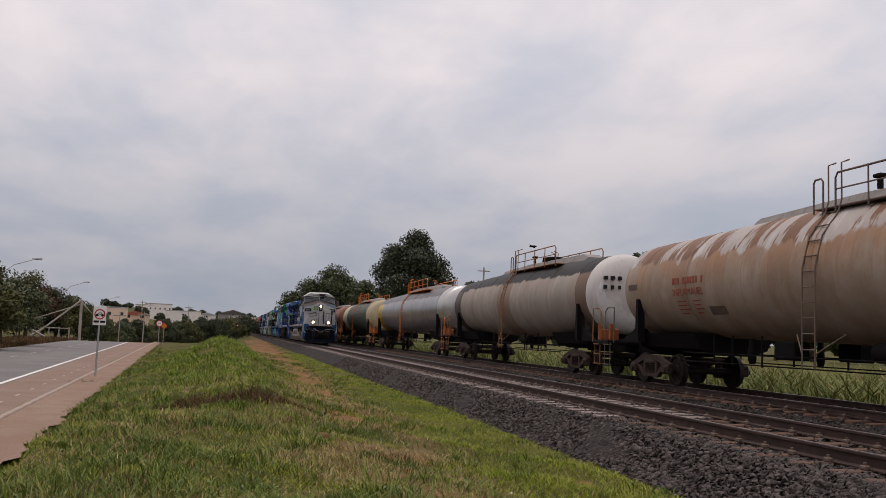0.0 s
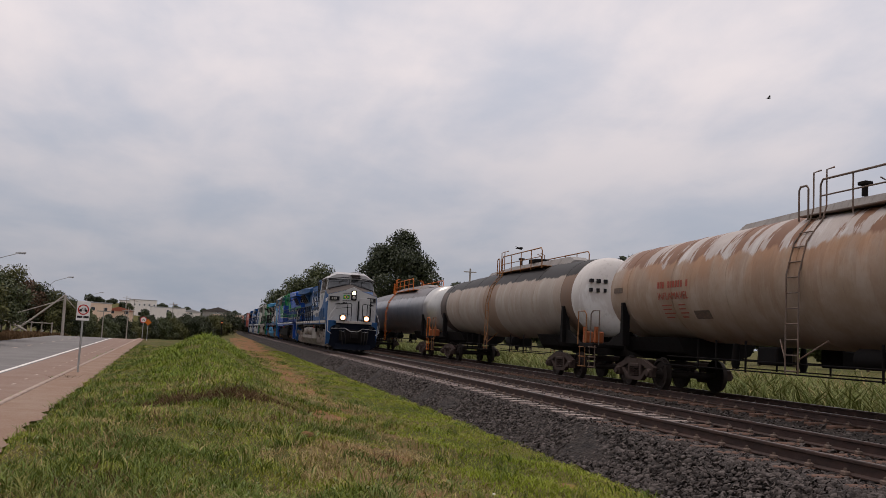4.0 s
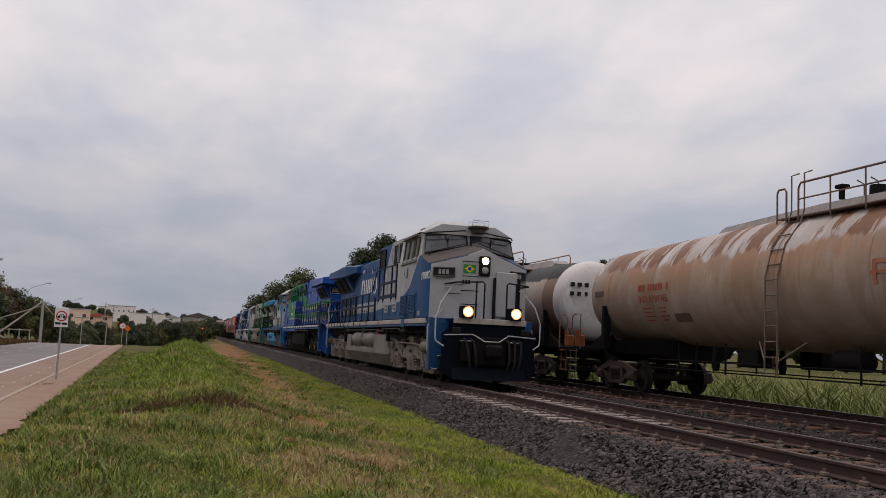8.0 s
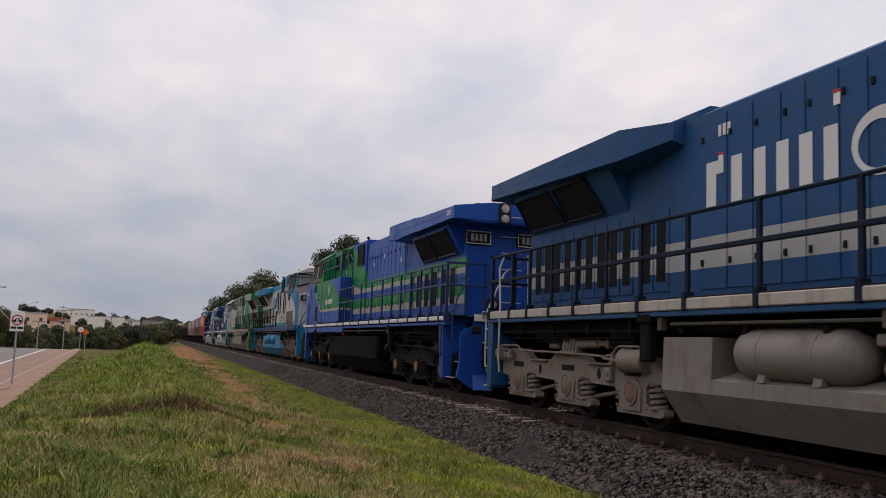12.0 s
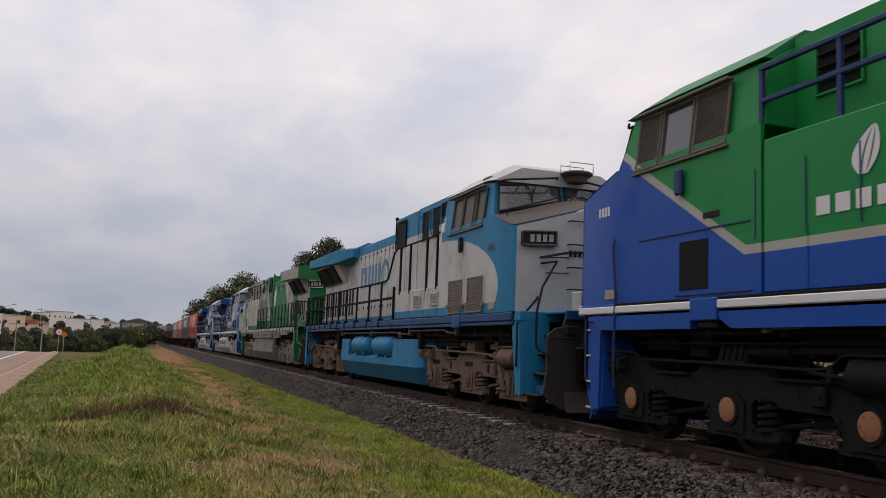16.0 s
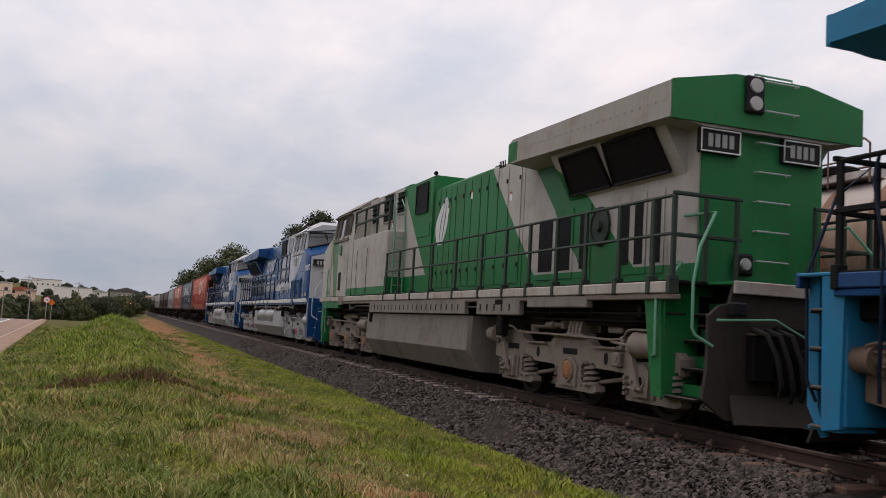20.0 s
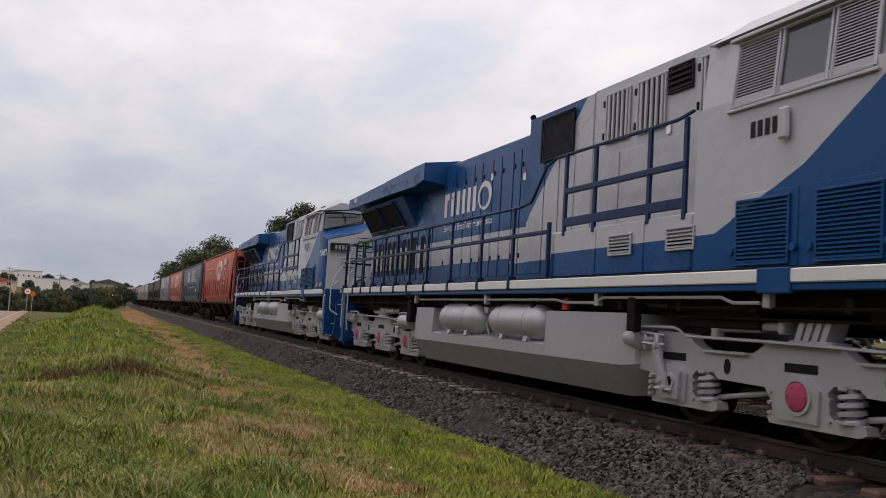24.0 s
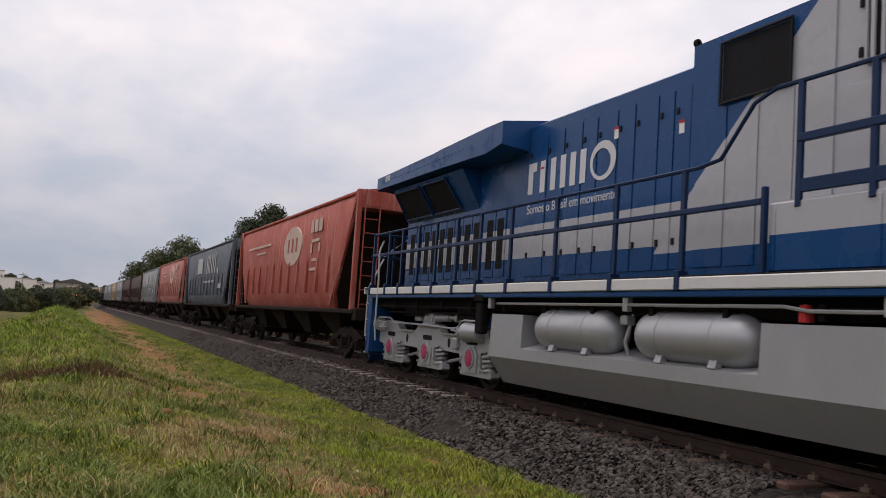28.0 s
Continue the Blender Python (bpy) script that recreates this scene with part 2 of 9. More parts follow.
M_black = plain("black_paint", (0.018, 0.018, 0.020), 0.5, 0, (0.06, 0.045, 0.035), 0.4)
M_orange = plain("orange_paint", (0.62, 0.16, 0.02), 0.5, 0, (0.25, 0.08, 0.03), 0.3)
M_steel_dark = plain("oily_dark_steel", (0.010, 0.009, 0.009), 0.75, 0.0, (0.024, 0.017, 0.013), 0.5, 3.0)
M_wheel = plain("wheel_steel", (0.035, 0.028, 0.025), 0.55, 0.3, (0.03, 0.022, 0.018), 0.5, 5.0)
# for real wire mesh, and for shade drawn as sheets in openings
M_mesh_and_shade = plain("dark_mesh_and_hole_shade", (0.012, 0.012, 0.014), 0.6, 0, (0.04, 0.03, 0.025), 0.3, 8.0)
M_rubber = plain("rubber_hose", (0.02, 0.02, 0.02), 0.7)
M_lamp_on = glow("lit_headlight", (1.0, 0.66, 0.38), 14.0)
# emission that imitates the orange halo round a lit lamp
M_lamp_halo = glow("lamp_halo_glow", (1.0, 0.38, 0.14), 2.0)
M_lamp_off = plain("clear_lamp_glass", (0.34, 0.33, 0.31), 0.15, 0.3, (0.4, 0.4, 0.4), 0.1)


def glass_dark(name, colour, rough, spec):
    m = bpy.data.materials.new(name)
    m.use_nodes = True
    p = m.node_tree.nodes["Principled BSDF"]
    p.inputs["Base Color"].default_value = (*colour, 1)
    p.inputs["Roughness"].default_value = rough
    p.inputs["Specular IOR Level"].default_value = spec
    return m


M_glass = glass_dark("cab_glass", (0.05, 0.055, 0.06), 0.08, 0.8)
M_glass_brown = glass_dark("dusty_brown_glass", (0.032, 0.024, 0.018), 0.35, 0.25)


# ---- mesh building ----
class Shape:
    """Vertices and faces that become one mesh."""

    def __init__(self):
        self.v, self.f = [], []

    def add(self, verts, faces):
        n = len(self.v)
        self.v += [tuple(p) for p in verts]
        self.f += [tuple(i + n for i in q) for q in faces]
        return self

    def box(self, x0, x1, y0, y1, z0, z1, c=0.015):
        """A box with chamfered edges."""
        c = min(c, (x1 - x0) * 0.35, (y1 - y0) * 0.35, (z1 - z0) * 0.35)
        vs, idx = [], {}
        for sx in (0, 1):
            for sy in (0, 1):
                for sz in (0, 1):
                    for a in range(3):
                        p = [(x0, x1)[sx], (y0, y1)[sy], (z0, z1)[sz]]
                        for k, s in enumerate((sx, sy, sz)):
                            if k != a:
                                p[k] += c if s == 0 else -c
                        idx[sx, sy, sz, a] = len(vs)
                        vs.append(p)
        fs = []
        for a in range(3):
            b, d = [(1, 2), (0, 2), (0, 1)][a]
            for s in (0, 1):
                q = []
                for sb, sd in ((0, 0), (1, 0), (1, 1), (0, 1)):
                    k = [0, 0, 0]
                    k[a], k[b], k[d] = s, sb, sd
                    q.append(idx[(*k, a)])
                fs.append(q if (s == 1) != (a == 1) else q[::-1])
        for a in range(3):
            b, d = [(1, 2), (0, 2), (0, 1)][a]
            for sb in (0, 1):
                for sd in (0, 1):
                    k0, k1 = [0, 0, 0], [0, 0, 0]
                    k0[a], k1[a] = 0, 1
                    k0[b] = k1[b] = sb
                    k0[d] = k1[d] = sd
                    q = [idx[(*k0, b)], idx[(*k1, b)], idx[(*k1, d)], idx[(*k0, d)]]
                    flip = (sb == sd) == (a == 1)
                    fs.append(q[::-1] if flip else q)
        for sx in (0, 1):
            for sy in (0, 1):
                for sz in (0, 1):
                    q = [idx[sx, sy, sz, a] for a in range(3)]
                    fs.append(q if (sx + sy + sz) % 2 else q[::-1])
        return self.add(vs, fs)

    def prism(self, poly, axis, a0, a1):
        """A polygon (list of pairs in the other two axes, in order) drawn out along an axis."""
        n = len(poly)

        def at(p, a):
            return {"x": (a, p[0], p[1]), "y": (p[0], a, p[1]), "z": (p[0], p[1], a)}[axis]
        vs = [at(p, a0) for p in poly] + [at(p, a1) for p in poly]
        fs = [tuple(range(n)), tuple(range(2 * n - 1, n - 1, -1))]
        fs += [(i, i + n, (i + 1) % n + n, (i + 1) % n) for i in range(n)]
        return self.add(vs, fs)

    def loft(self, rings, caps=True, closed=True):
        """Rings of equal length joined one to the next."""
        n = len(rings[0])
        vs = [p for r in rings for p in r]
        fs = []
        for k in range(len(rings) - 1):
            for i in range(n if closed else n - 1):
                j = (i + 1) % n
                fs.append((k * n + i, k * n + j, (k + 1) * n + j, (k + 1) * n + i))
        if caps:
            fs.append(tuple(range(n))[::-1])
            fs.append(tuple(range((len(rings) - 1) * n, len(rings) * n)))
        return self.add(vs, fs)

    def rod(self, p, q, r, n=8, r2=None):
        p, q = Vector(p), Vector(q)
        d = (q - p).normalized()
        a = d.orthogonal().normalized()
        b = d.cross(a)
        rings = []
        for c, rad in ((p, r), (q, r if r2 is None else r2)):
            rings.append([c + a * (rad * math.cos(2 * math.pi * i / n)) + b * (rad * math.sin(2 * math.pi * i / n)) for i in range(n)])
        return self.loft(rings)

    def pipe(self, pts, r, n=6):
        """A bent round bar."""
        pts = [Vector(p) for p in pts]
        rings, a = [], None
        for i, p in enumerate(pts):
            d = (pts[min(i + 1, len(pts) - 1)] - pts[max(i - 1, 0)]).normalized()
            a = d.orthogonal() if a is None else a - d * a.dot(d)
            a.normalize()
            b = d.cross(a)
            rings.append([p + a * (r * math.cos(2 * math.pi * k / n)) + b * (r * math.sin(2 * math.pi * k / n)) for k in range(n)])
        return self.loft(rings)

    def turned(self, profile, axis="y", centre=(0, 0, 0), n=24):
        """A profile of (along, radius) turned round an axis."""
        rings = []
        for a, r in profile:
            ring = []
            for i in range(n):
                c, s = r * math.cos(2 * math.pi * i / n), r * math.sin(2 * math.pi * i / n)
                p = {"y": (c, a, s), "x": (a, c, s), "z": (c, s, a)}[axis]
                ring.append((p[0] + centre[0], p[1] + centre[1], p[2] + centre[2]))
            rings.append(ring)
        return self.loft(rings)

    def coil(self, x, y, z0, z1, r, turns, wire, n=5):
        pts = [(x + r * math.cos(t), y + r * math.sin(t), z0 + (z1 - z0) * t / (2 * math.pi * turns))
               for t in np.linspace(0, 2 * math.pi * turns, int(turns * 9) + 1)]
        return self.pipe(pts, wire, n)

    def mesh(self, name, material, smooth=32):
        me = bpy.data.meshes.new(name)
        me.from_pydata(self.v, [], self.f)
        if material:
            me.materials.append(material)
        bm = bmesh.new()
        bm.from_mesh(me)
        bmesh.ops.recalc_face_normals(bm, faces=bm.faces)
        bm.to_mesh(me)
        bm.free()
        if smooth:
            me.polygons.foreach_set("use_smooth", [True] * len(me.polygons))
            me.set_sharp_from_angle(angle=radians(smooth))
        return me


def part(name, shape, material, parent=None, label="", at=None, smooth=32):
    """Links a shape (or a mesh made before) as one mesh object, under parent if given."""
    me = shape if isinstance(shape, bpy.types.Mesh) else shape.mesh(name, material, smooth)
    ob = new(name, me)
    if parent:
        ob.parent = parent
    if at is not None:
        ob.matrix_basis = at
    if label:
        ob["label"] = label
    return ob


def raw(name, verts, faces, material):
    """A large mesh from arrays, all faces with the same number of corners."""
    me = bpy.data.meshes.new(name)
    verts, faces = np.asarray(verts, dtype=np.float32), np.asarray(faces, dtype=np.int32)
    me.vertices.add(len(verts))
    me.vertices.foreach_set("co", verts.ravel())
    k = faces.shape[1]
    me.loops.add(faces.size)
    me.loops.foreach_set("vertex_index", faces.ravel())
    me.polygons.add(len(faces))
    me.polygons.foreach_set("loop_start", np.arange(0, faces.size, k, dtype=np.int32))
    me.materials.append(material)
    me.update(calc_edges=True)
    return me


def lettering(text, size, material, name="lettering"):
    """Words in the built-in font as a mesh standing in the y-z plane, read from the -x side, from y = 0 towards -y."""
    cu = bpy.data.curves.new(name, "FONT")
    cu.body, cu.size, cu.extrude = text, size, 0.002
    ob = bpy.data.objects.new(name, cu)
    scene.collection.objects.link(ob)
    bpy.context.view_layer.update()
    me = bpy.data.meshes.new_from_object(ob.evaluated_get(bpy.context.evaluated_depsgraph_get()))
    bpy.data.objects.remove(ob)
    bpy.data.curves.remove(cu)
    me.transform(Matrix(((0, 0, -1, 0), (-1, 0, 0, 0), (0, 1, 0, 0), (0, 0, 0, 1))))
    me.materials.clear()
    me.materials.append(material)
    return me


def empty(name, label, category, group=""):
    return tagged(new(name), label, category, group)


# ---- locomotives: y runs from the front coupler (0) to the rear coupler (22.3), rail top is z = 0 ----
TRACK_X, GAUGE = 7.575, 1.67
LOCO = 22.3
SHARED = {}


def shared(key, make):
    if key not in SHARED:
        SHARED[key] = make()
    return SHARED[key]


def wheelset_mesh(r, gauge=GAUGE):
    def make():
        s = Shape()
        s.rod((-1.05, 0, 0), (1.05, 0, 0), 0.09, 10)
        for side in (-1, 1):
            x = side * gauge / 2
            s.turned([(x - 0.07 * side, 0.10), (x - 0.07 * side, r + 0.03), (x - 0.03 * side, r + 0.03), (x - 0.02 * side, r),
                      (x + 0.07 * side, r - 0.008), (x + 0.07 * side, r * 0.84), (x + 0.02 * side, r * 0.8), (x + 0.02 * side, r * 0.35),
                      (x + 0.08 * side, r * 0.3), (x + 0.08 * side, 0.08)], "x", (0, 0, 0), 28)
            for k in range(3):
                a = 2 * math.pi * k / 3
                s.rod((x + 0.02 * side, r * 0.55 * math.cos(a), r * 0.55 * math.sin(a)), (x + 0.045 * side, r * 0.55 * math.cos(a), r * 0.55 * math.sin(a)), 0.05, 8)
        return s.mesh("wheelset", M_wheel)
    return shared(("wheelset", r), make)


AXLES = (-2.03, 0.0, 2.03)


def bogie_frame_mesh(mat):
    """The cast side frames of a three-axle bogie: a raised middle, humped ends, and a broad pedestal at each axle with a
    shelf for its spring; the two sides are turned end for end."""
    def make():
        s = Shape()
        for side in (-1, 1):
            x0, x1 = (1.12, 1.27) if side > 0 else (-1.27, -1.12)
            top = [(-2.78, 0.62), (-2.78, 0.82), (-2.55, 1.00), (-2.10, 1.05), (-1.76, 1.0), (-1.60, 0.90), (-0.86, 0.875), (-0.68, 0.90), (-0.48, 1.015),
                   (0.48, 1.015), (0.68, 0.90), (1.48, 0.89), (1.64, 0.95), (1.78, 1.07), (2.36, 1.08), (2.52, 0.97), (2.80, 0.85), (2.80, 0.60), (2.58, 0.57)]
            low = []
            for c in AXLES[::-1]:
                low += [(c + 0.50, 0.57), (c + 0.42, 0.48), (c + 0.37, 0.34), (c + 0.44, 0.29), (c + 0.42, 0.225), (c - 0.72, 0.225), (c - 0.81, 0.26), (c - 0.79, 0.335),
                        (c - 0.42, 0.35), (c - 0.365, 0.42), (c - 0.345, 0.59), (c - 0.42, 0.655), (c - 0.72, 0.655)]
                if c > -2:
                    low += [(c - 0.80, 0.59)]
            ring = top + low
            if side > 0:
                ring = [(-y, z) for y, z in ring[::-1]]
            s.prism(ring, "x", x0, x1)
            # flange along the raised middle and thickened lips round the beam
            for a, b, z in ((-0.5, 0.5, 1.0), (-1.55, -0.75, 0.865), (0.75, 1.45, 0.865)):
                a, b = (a, b) if side < 0 else (-b, -a)
                s.box(min(side * 1.11, side * 1.32), max(side * 1.11, side * 1.32), a, b, z, z + 0.035, 0.01)
            for c in AXLES:
                for q in (-0.38, 0.40):
                    for z in (0.33, 0.43, 0.53):
                        y = c + (q if side < 0 else -q)
                        s.rod((side * 1.26, y, z), (side * 1.30, y, z), 0.022, 6)
        for y in (-2.6, -1.0, 1.0, 2.6):
            s.box(-1.13, 1.13, y - 0.13, y + 0.13, 0.66, 0.86, 0.03)
        return s.mesh("side_frames", mat, 35)
    return shared(("bogie", mat.name), make)


def bogie(loco, yc, mat, hub_mat, wheelsets, turn=0, levers=True):
    """A three-axle bogie; its two sides differ, and turn=180 sets it end for end."""
    at = pose(0, yc, 0, 0, 0, turn)
    part("bogie_frame", bogie_frame_mesh(mat), None, loco, at=at)

    def one(name, key, make, m=None, label="", parent=None):
        return part(name, shared((name, key), make), None, parent or loco, label, at=m if parent else at @ (m or Matrix()))

    def axle_plate():
        s = Shape()
        s.prism([(-0.27, 0.28), (0.25, 0.28), (0.27, 0.60), (0.13, 0.72), (-0.13, 0.72), (-0.27, 0.60)], "x", 1.25, 1.30)
        s.turned([(1.29, 0.185), (1.325, 0.180), (1.325, 0.150), (1.29, 0.145)], "x", (0, 0, 0.52), 20)
        return s.mesh("axle_box", mat, 35)

    def axle_cap():
        s = Shape()
        s.turned([(1.30, 0.142), (1.325, 0.138), (1.335, 0.118), (1.335, 0.0)], "x", (0, 0, 0.52), 16)
        for k in range(6):
            a = k * math.pi / 3
            s.rod((1.33, 0.1 * math.cos(a), 0.52 + 0.1 * math.sin(a)), (1.345, 0.1 * math.cos(a), 0.52 + 0.1 * math.sin(a)), 0.012, 6)
        return s.mesh("axle_cap", hub_mat, 35)

    def spring():
        s = Shape()
        s.coil(1.20, 0.575, 0.345, 0.655, 0.105, 4.0, 0.030)
        s.rod((1.20, 0.575, 0.335), (1.20, 0.575, 0.36), 0.135, 12)
        s.rod((1.20, 0.575, 0.36), (1.20, 0.575, 0.655), 0.06, 8)
        return s.mesh("coil_spring", mat, 60)

    # dark plate on the casting, drawn for the shade in its slot
    def slot():
        return Shape().box(1.266, 1.277, -0.22, 0.22, 0.745, 0.835, 0.003).mesh("box_slot", M_mesh_and_shade)

    def shield():
        s = Shape()
        s.prism([(-0.12, 0.30), (0.17, 0.30), (0.20, 0.62), (0.08, 0.72), (-0.10, 0.70)], "x", 1.30, 1.345)
        s.turned([(1.34, 0.10), (1.36, 0.095), (1.36, 0.06), (1.34, 0.055)], "x", (0, 0.02, 0.50), 14)
        return s.mesh("lever_shield", mat, 35)

    # dark disc drawn for the shade in the shield's hole
    def shield_hole():
        return Shape().loft([[(x, 0.02 + 0.055 * math.cos(a), 0.50 + 0.095 * math.sin(a)) for a in np.linspace(0, 2 * math.pi, 13)[:-1]] for x in (1.343, 1.349)]).mesh("shield_hole", M_mesh_and_shade)

    def lever():
        s = Shape()
        s.prism([(-0.16, 0.94), (-0.27, 0.93), (-0.25, 0.78), (-0.16, 0.62), (-0.10, 0.44), (-0.02, 0.36), (0.04, 0.42), (0.0, 0.52), (-0.06, 0.66), (-0.12, 0.80)], "x", 1.36, 1.40)
        for y, z in ((-0.20, 0.90), (-0.02, 0.41), (-0.10, 0.50)):
            s.rod((1.30, y, z), (1.43, y, z), 0.035, 8)
        s.rod((1.385, -0.20, 0.40), (1.385, 0.10, 0.40), 0.022, 6)
        for k in range(4):
            s.rod((1.31, -0.36, 0.32 + 0.07 * k), (1.36, -0.36, 0.32 + 0.07 * k), 0.028, 6)
        return s.mesh("brake_lever", mat, 35)

    def small_cylinder():
        s = Shape()
        s.turned([(-0.30, 0.03), (-0.29, 0.12), (-0.04, 0.125), (-0.02, 0.14), (0.02, 0.14), (0.03, 0.05), (0.26, 0.045), (0.28, 0.0)], "y", (0, 0, 0), 16)
        s.box(-0.06, 0.05, 0.06, 0.13, -0.14, 0.10, 0.015)
        s.rod((0.07, 0.10, -0.05), (0.07, 0.55, -0.05), 0.018, 6)
        s.rod((0.05, 0.0, 0.08), (0.05, 0.5, 0.06), 0.014, 6)
        s.box(0.0, 0.10, 0.36, 0.44, -0.12, 0.06, 0.015)
        return s.mesh("brake_cylinder", mat, 40)

    def big_cylinder():
        s = Shape()
        s.turned([(-0.36, 0.06), (-0.35, 0.15), (-0.31, 0.165), (0.16, 0.165), (0.19, 0.18), (0.23, 0.18), (0.25, 0.06), (0.40, 0.05), (0.42, 0.0)], "y", (0, 0, 0), 18)
        s.box(-0.10, 0.06, 0.26, 0.34, -0.15, 0.12, 0.02)
        s.rod((0.06, 0.28, 0.02), (0.06, 0.80, -0.02), 0.022, 6)
        s.rod((0.03, 0.30, 0.08), (0.03, 0.70, 0.04), 0.014, 6)
        s.box(-0.03, 0.08, 0.50, 0.58, -0.10, 0.08, 0.02)
        return s.mesh("brake_cylinder", mat, 40)

    # dark oval plate drawn for the shade inside the beam's hole
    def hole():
        return Shape().loft([[(x, 0.055 * math.cos(a), 0.085 * math.sin(a)) for a in np.linspace(0, 2 * math.pi, 13)[:-1]] for x in (1.264, 1.276)]).mesh("beam_opening", M_mesh_and_shade)

    def bracket():
        s = Shape().box(1.26, 1.35, -0.09, 0.09, 0.64, 0.84, 0.02)
        s.rod((1.34, 0.02, 0.76), (1.365, 0.02, 0.76), 0.04, 8)
        return s.mesh("beam_bracket", mat)

    def damper():
        s = Shape()
        s.rod((1.22, -0.50, 1.17), (1.22, 0.18, 1.18), 0.068, 10)
        s.rod((1.22, 0.18, 1.18), (1.22, 0.48, 1.185), 0.045, 8)
        s.box(1.16, 1.28, 0.44, 0.54, 1.11, 1.25, 0.02)
        s.box(1.16, 1.28, -0.60, -0.48, 1.03, 1.25, 0.02)
        return s.mesh("yaw_damper", mat, 40)

    def stack():
        s = Shape()
        for k in range(4):
            y = -0.20 + 0.11 * k
            s.prism([(y, 1.04), (y + 0.075, 1.04), (y + 0.155, 1.25), (y + 0.08, 1.25)], "x", 1.08, 1.30)
        s.box(1.05, 1.31, -0.26, 0.30, 1.02, 1.06, 0.01)
        return s.mesh("rubber_spring", mat)

    def vent_box():
        s = Shape().box(1.05, 1.24, -0.19, 0.19, 1.09, 1.26, 0.02)
        for z in (1.13, 1.17, 1.21):
            s.box(1.235, 1.25, -0.17, 0.17, z, z + 0.015, 0.004)
        return s.mesh("grey_box", mat)

    def rigging():
        return Shape().rod((1.12, -0.50, 0.36), (1.12, 0.45, 0.50), 0.032, 8).box(1.06, 1.16, -0.58, -0.46, 0.26, 0.60, 0.02).mesh("brake_rigging", mat)

    def pipe():
        pts = [(1.37, -2.72, 0.98), (1.37, -2.70, 1.10), (1.37, -2.60, 1.125), (1.37, -1.92, 1.125), (1.37, -1.82, 1.10), (1.37, -1.70, 1.035), (1.37, -0.4, 1.03),
               (1.37, 1.35, 1.00), (1.37, 1.62, 1.02), (1.37, 1.75, 1.13), (1.37, 1.85, 1.15), (1.37, 2.35, 1.15), (1.37, 2.45, 1.10), (1.37, 2.47, 0.86)]
        return Shape().pipe(pts, 0.018).mesh("brake_pipe", mat)

    for c in AXLES:
        ob = part("wheelset", wheelset_mesh(0.53), None, loco, at=pose(0, yc + c, 0.53))
        wheelsets.append((ob, (0, yc + c, 0.53), 0.53))
    for side in (-1, 1):
        # each side is laid out with x outward and y running from an axle to its spring
        face = Matrix() if side > 0 else pose(0, 0, 0, 0, 0, 180)
        for c in AXLES:
            m = face @ pose(0, c, 0)
            one("box_slot", "", slot, m)
            one("coil_spring", mat.name, spring, m)
            b = one("axle_box", mat.name, axle_plate, m)
            if levers and side < 0 and c != 0:
                one("lever_shield", mat.name, shield, m)
                one("shield_hole", "", shield_hole, m)
                one("brake_lever", mat.name, lever, m)
            else:
                one("axle_cap", hub_mat.name, axle_cap, Matrix(), "", b)
        one("brake_cylinder", (mat.name, "small"), small_cylinder, face @ pose(1.31, -2.64, 0.97))
        one("brake_cylinder", (mat.name, "large"), big_cylinder, face @ pose(1.31, 2.15, 0.955, 180))
        for y in (-1.08, 1.05):
            one("beam_opening", "", hole, face @ pose(0, y, 0.735))
        one("beam_bracket", mat.name, bracket, face @ pose(0, 1.42, 0))
        one("yaw_damper", mat.name, damper, face @ pose(0, side * 0.78, 0))
        one("rubber_spring", mat.name, stack, face @ pose(0, 0.12 if side < 0 else 0.0, 0))
        one("grey_box", mat.name, vent_box, face @ pose(0, 1.20 if side < 0 else -0.64, 0))
        one("brake_pipe", mat.name, pipe, face)
        for y in (-1.02, 1.02):
            one("brake_rigging", mat.name, rigging, face @ pose(0, y, 0))


def ring_section(w, z0, z1, bevel, drop):
    """Half-round-shouldered hood section, as a ring in x, z."""
    return [(-w, z0), (w, z0), (w, z1 - drop), (w - bevel, z1), (-(w - bevel), z1), (-w, z1 - drop)]


def louvres(x, y0, y1, z0, z1, n, side, upright=False):
    """A framed grille with slats that stand out from a wall at |x|."""
    s = Shape()
    o = side * 0.03
    xa, xb = sorted((side * x, side * x + o))
    f = 0.03
    for a, b, c, d in ((y0 - f, y1 + f, z0 - f, z0), (y0 - f, y1 + f, z1, z1 + f), (y0 - f, y0, z0, z1), (y1, y1 + f, z0, z1)):
        s.box(xa, xb, a, b, c, d, 0.006)
    for k in range(n):
        if upright:
            y = y0 + (k + 0.5) * (y1 - y0) / n
            w = (y1 - y0) / n * 0.20
            s.box(xa, xb, y - w, y + w, z0, z1, 0.004)
        else:
            z = z0 + (k + 0.5) * (z1 - z0) / n
            h = (z1 - z0) / n * 0.30
            s.prism([(side * x, z - h), (side * x + o, z - h - 0.006), (side * x + o, z - 0.4 * h), (side * x, z + h)], "y", y0, y1)
    return s


def slab(x, y0, y1, z0, z1, side, t=0.012, c=0.005):
    xa, xb = sorted((side * x, side * (x + t)))
    return Shape().box(xa, xb, y0, y1, z0, z1, c)


FACE_PARTS = ("number_board", "board_rim", "grab_iron", "headlamp_box", "headlamp")
CAB_PARTS = ("nose", "nose_front", "nose_top", "nose_door", "door_post", "cab", "cab_roof", "windscreen", "windscreen_frame", "wiper", "wire_guard", "sunshade_bar", "nose_handrail",
             "side_window", "window_frame", "window_slats", "window_ledge", "window_awning", "mirror", "door_panel", "louvre_panel", "door_latch", "notice_plate")


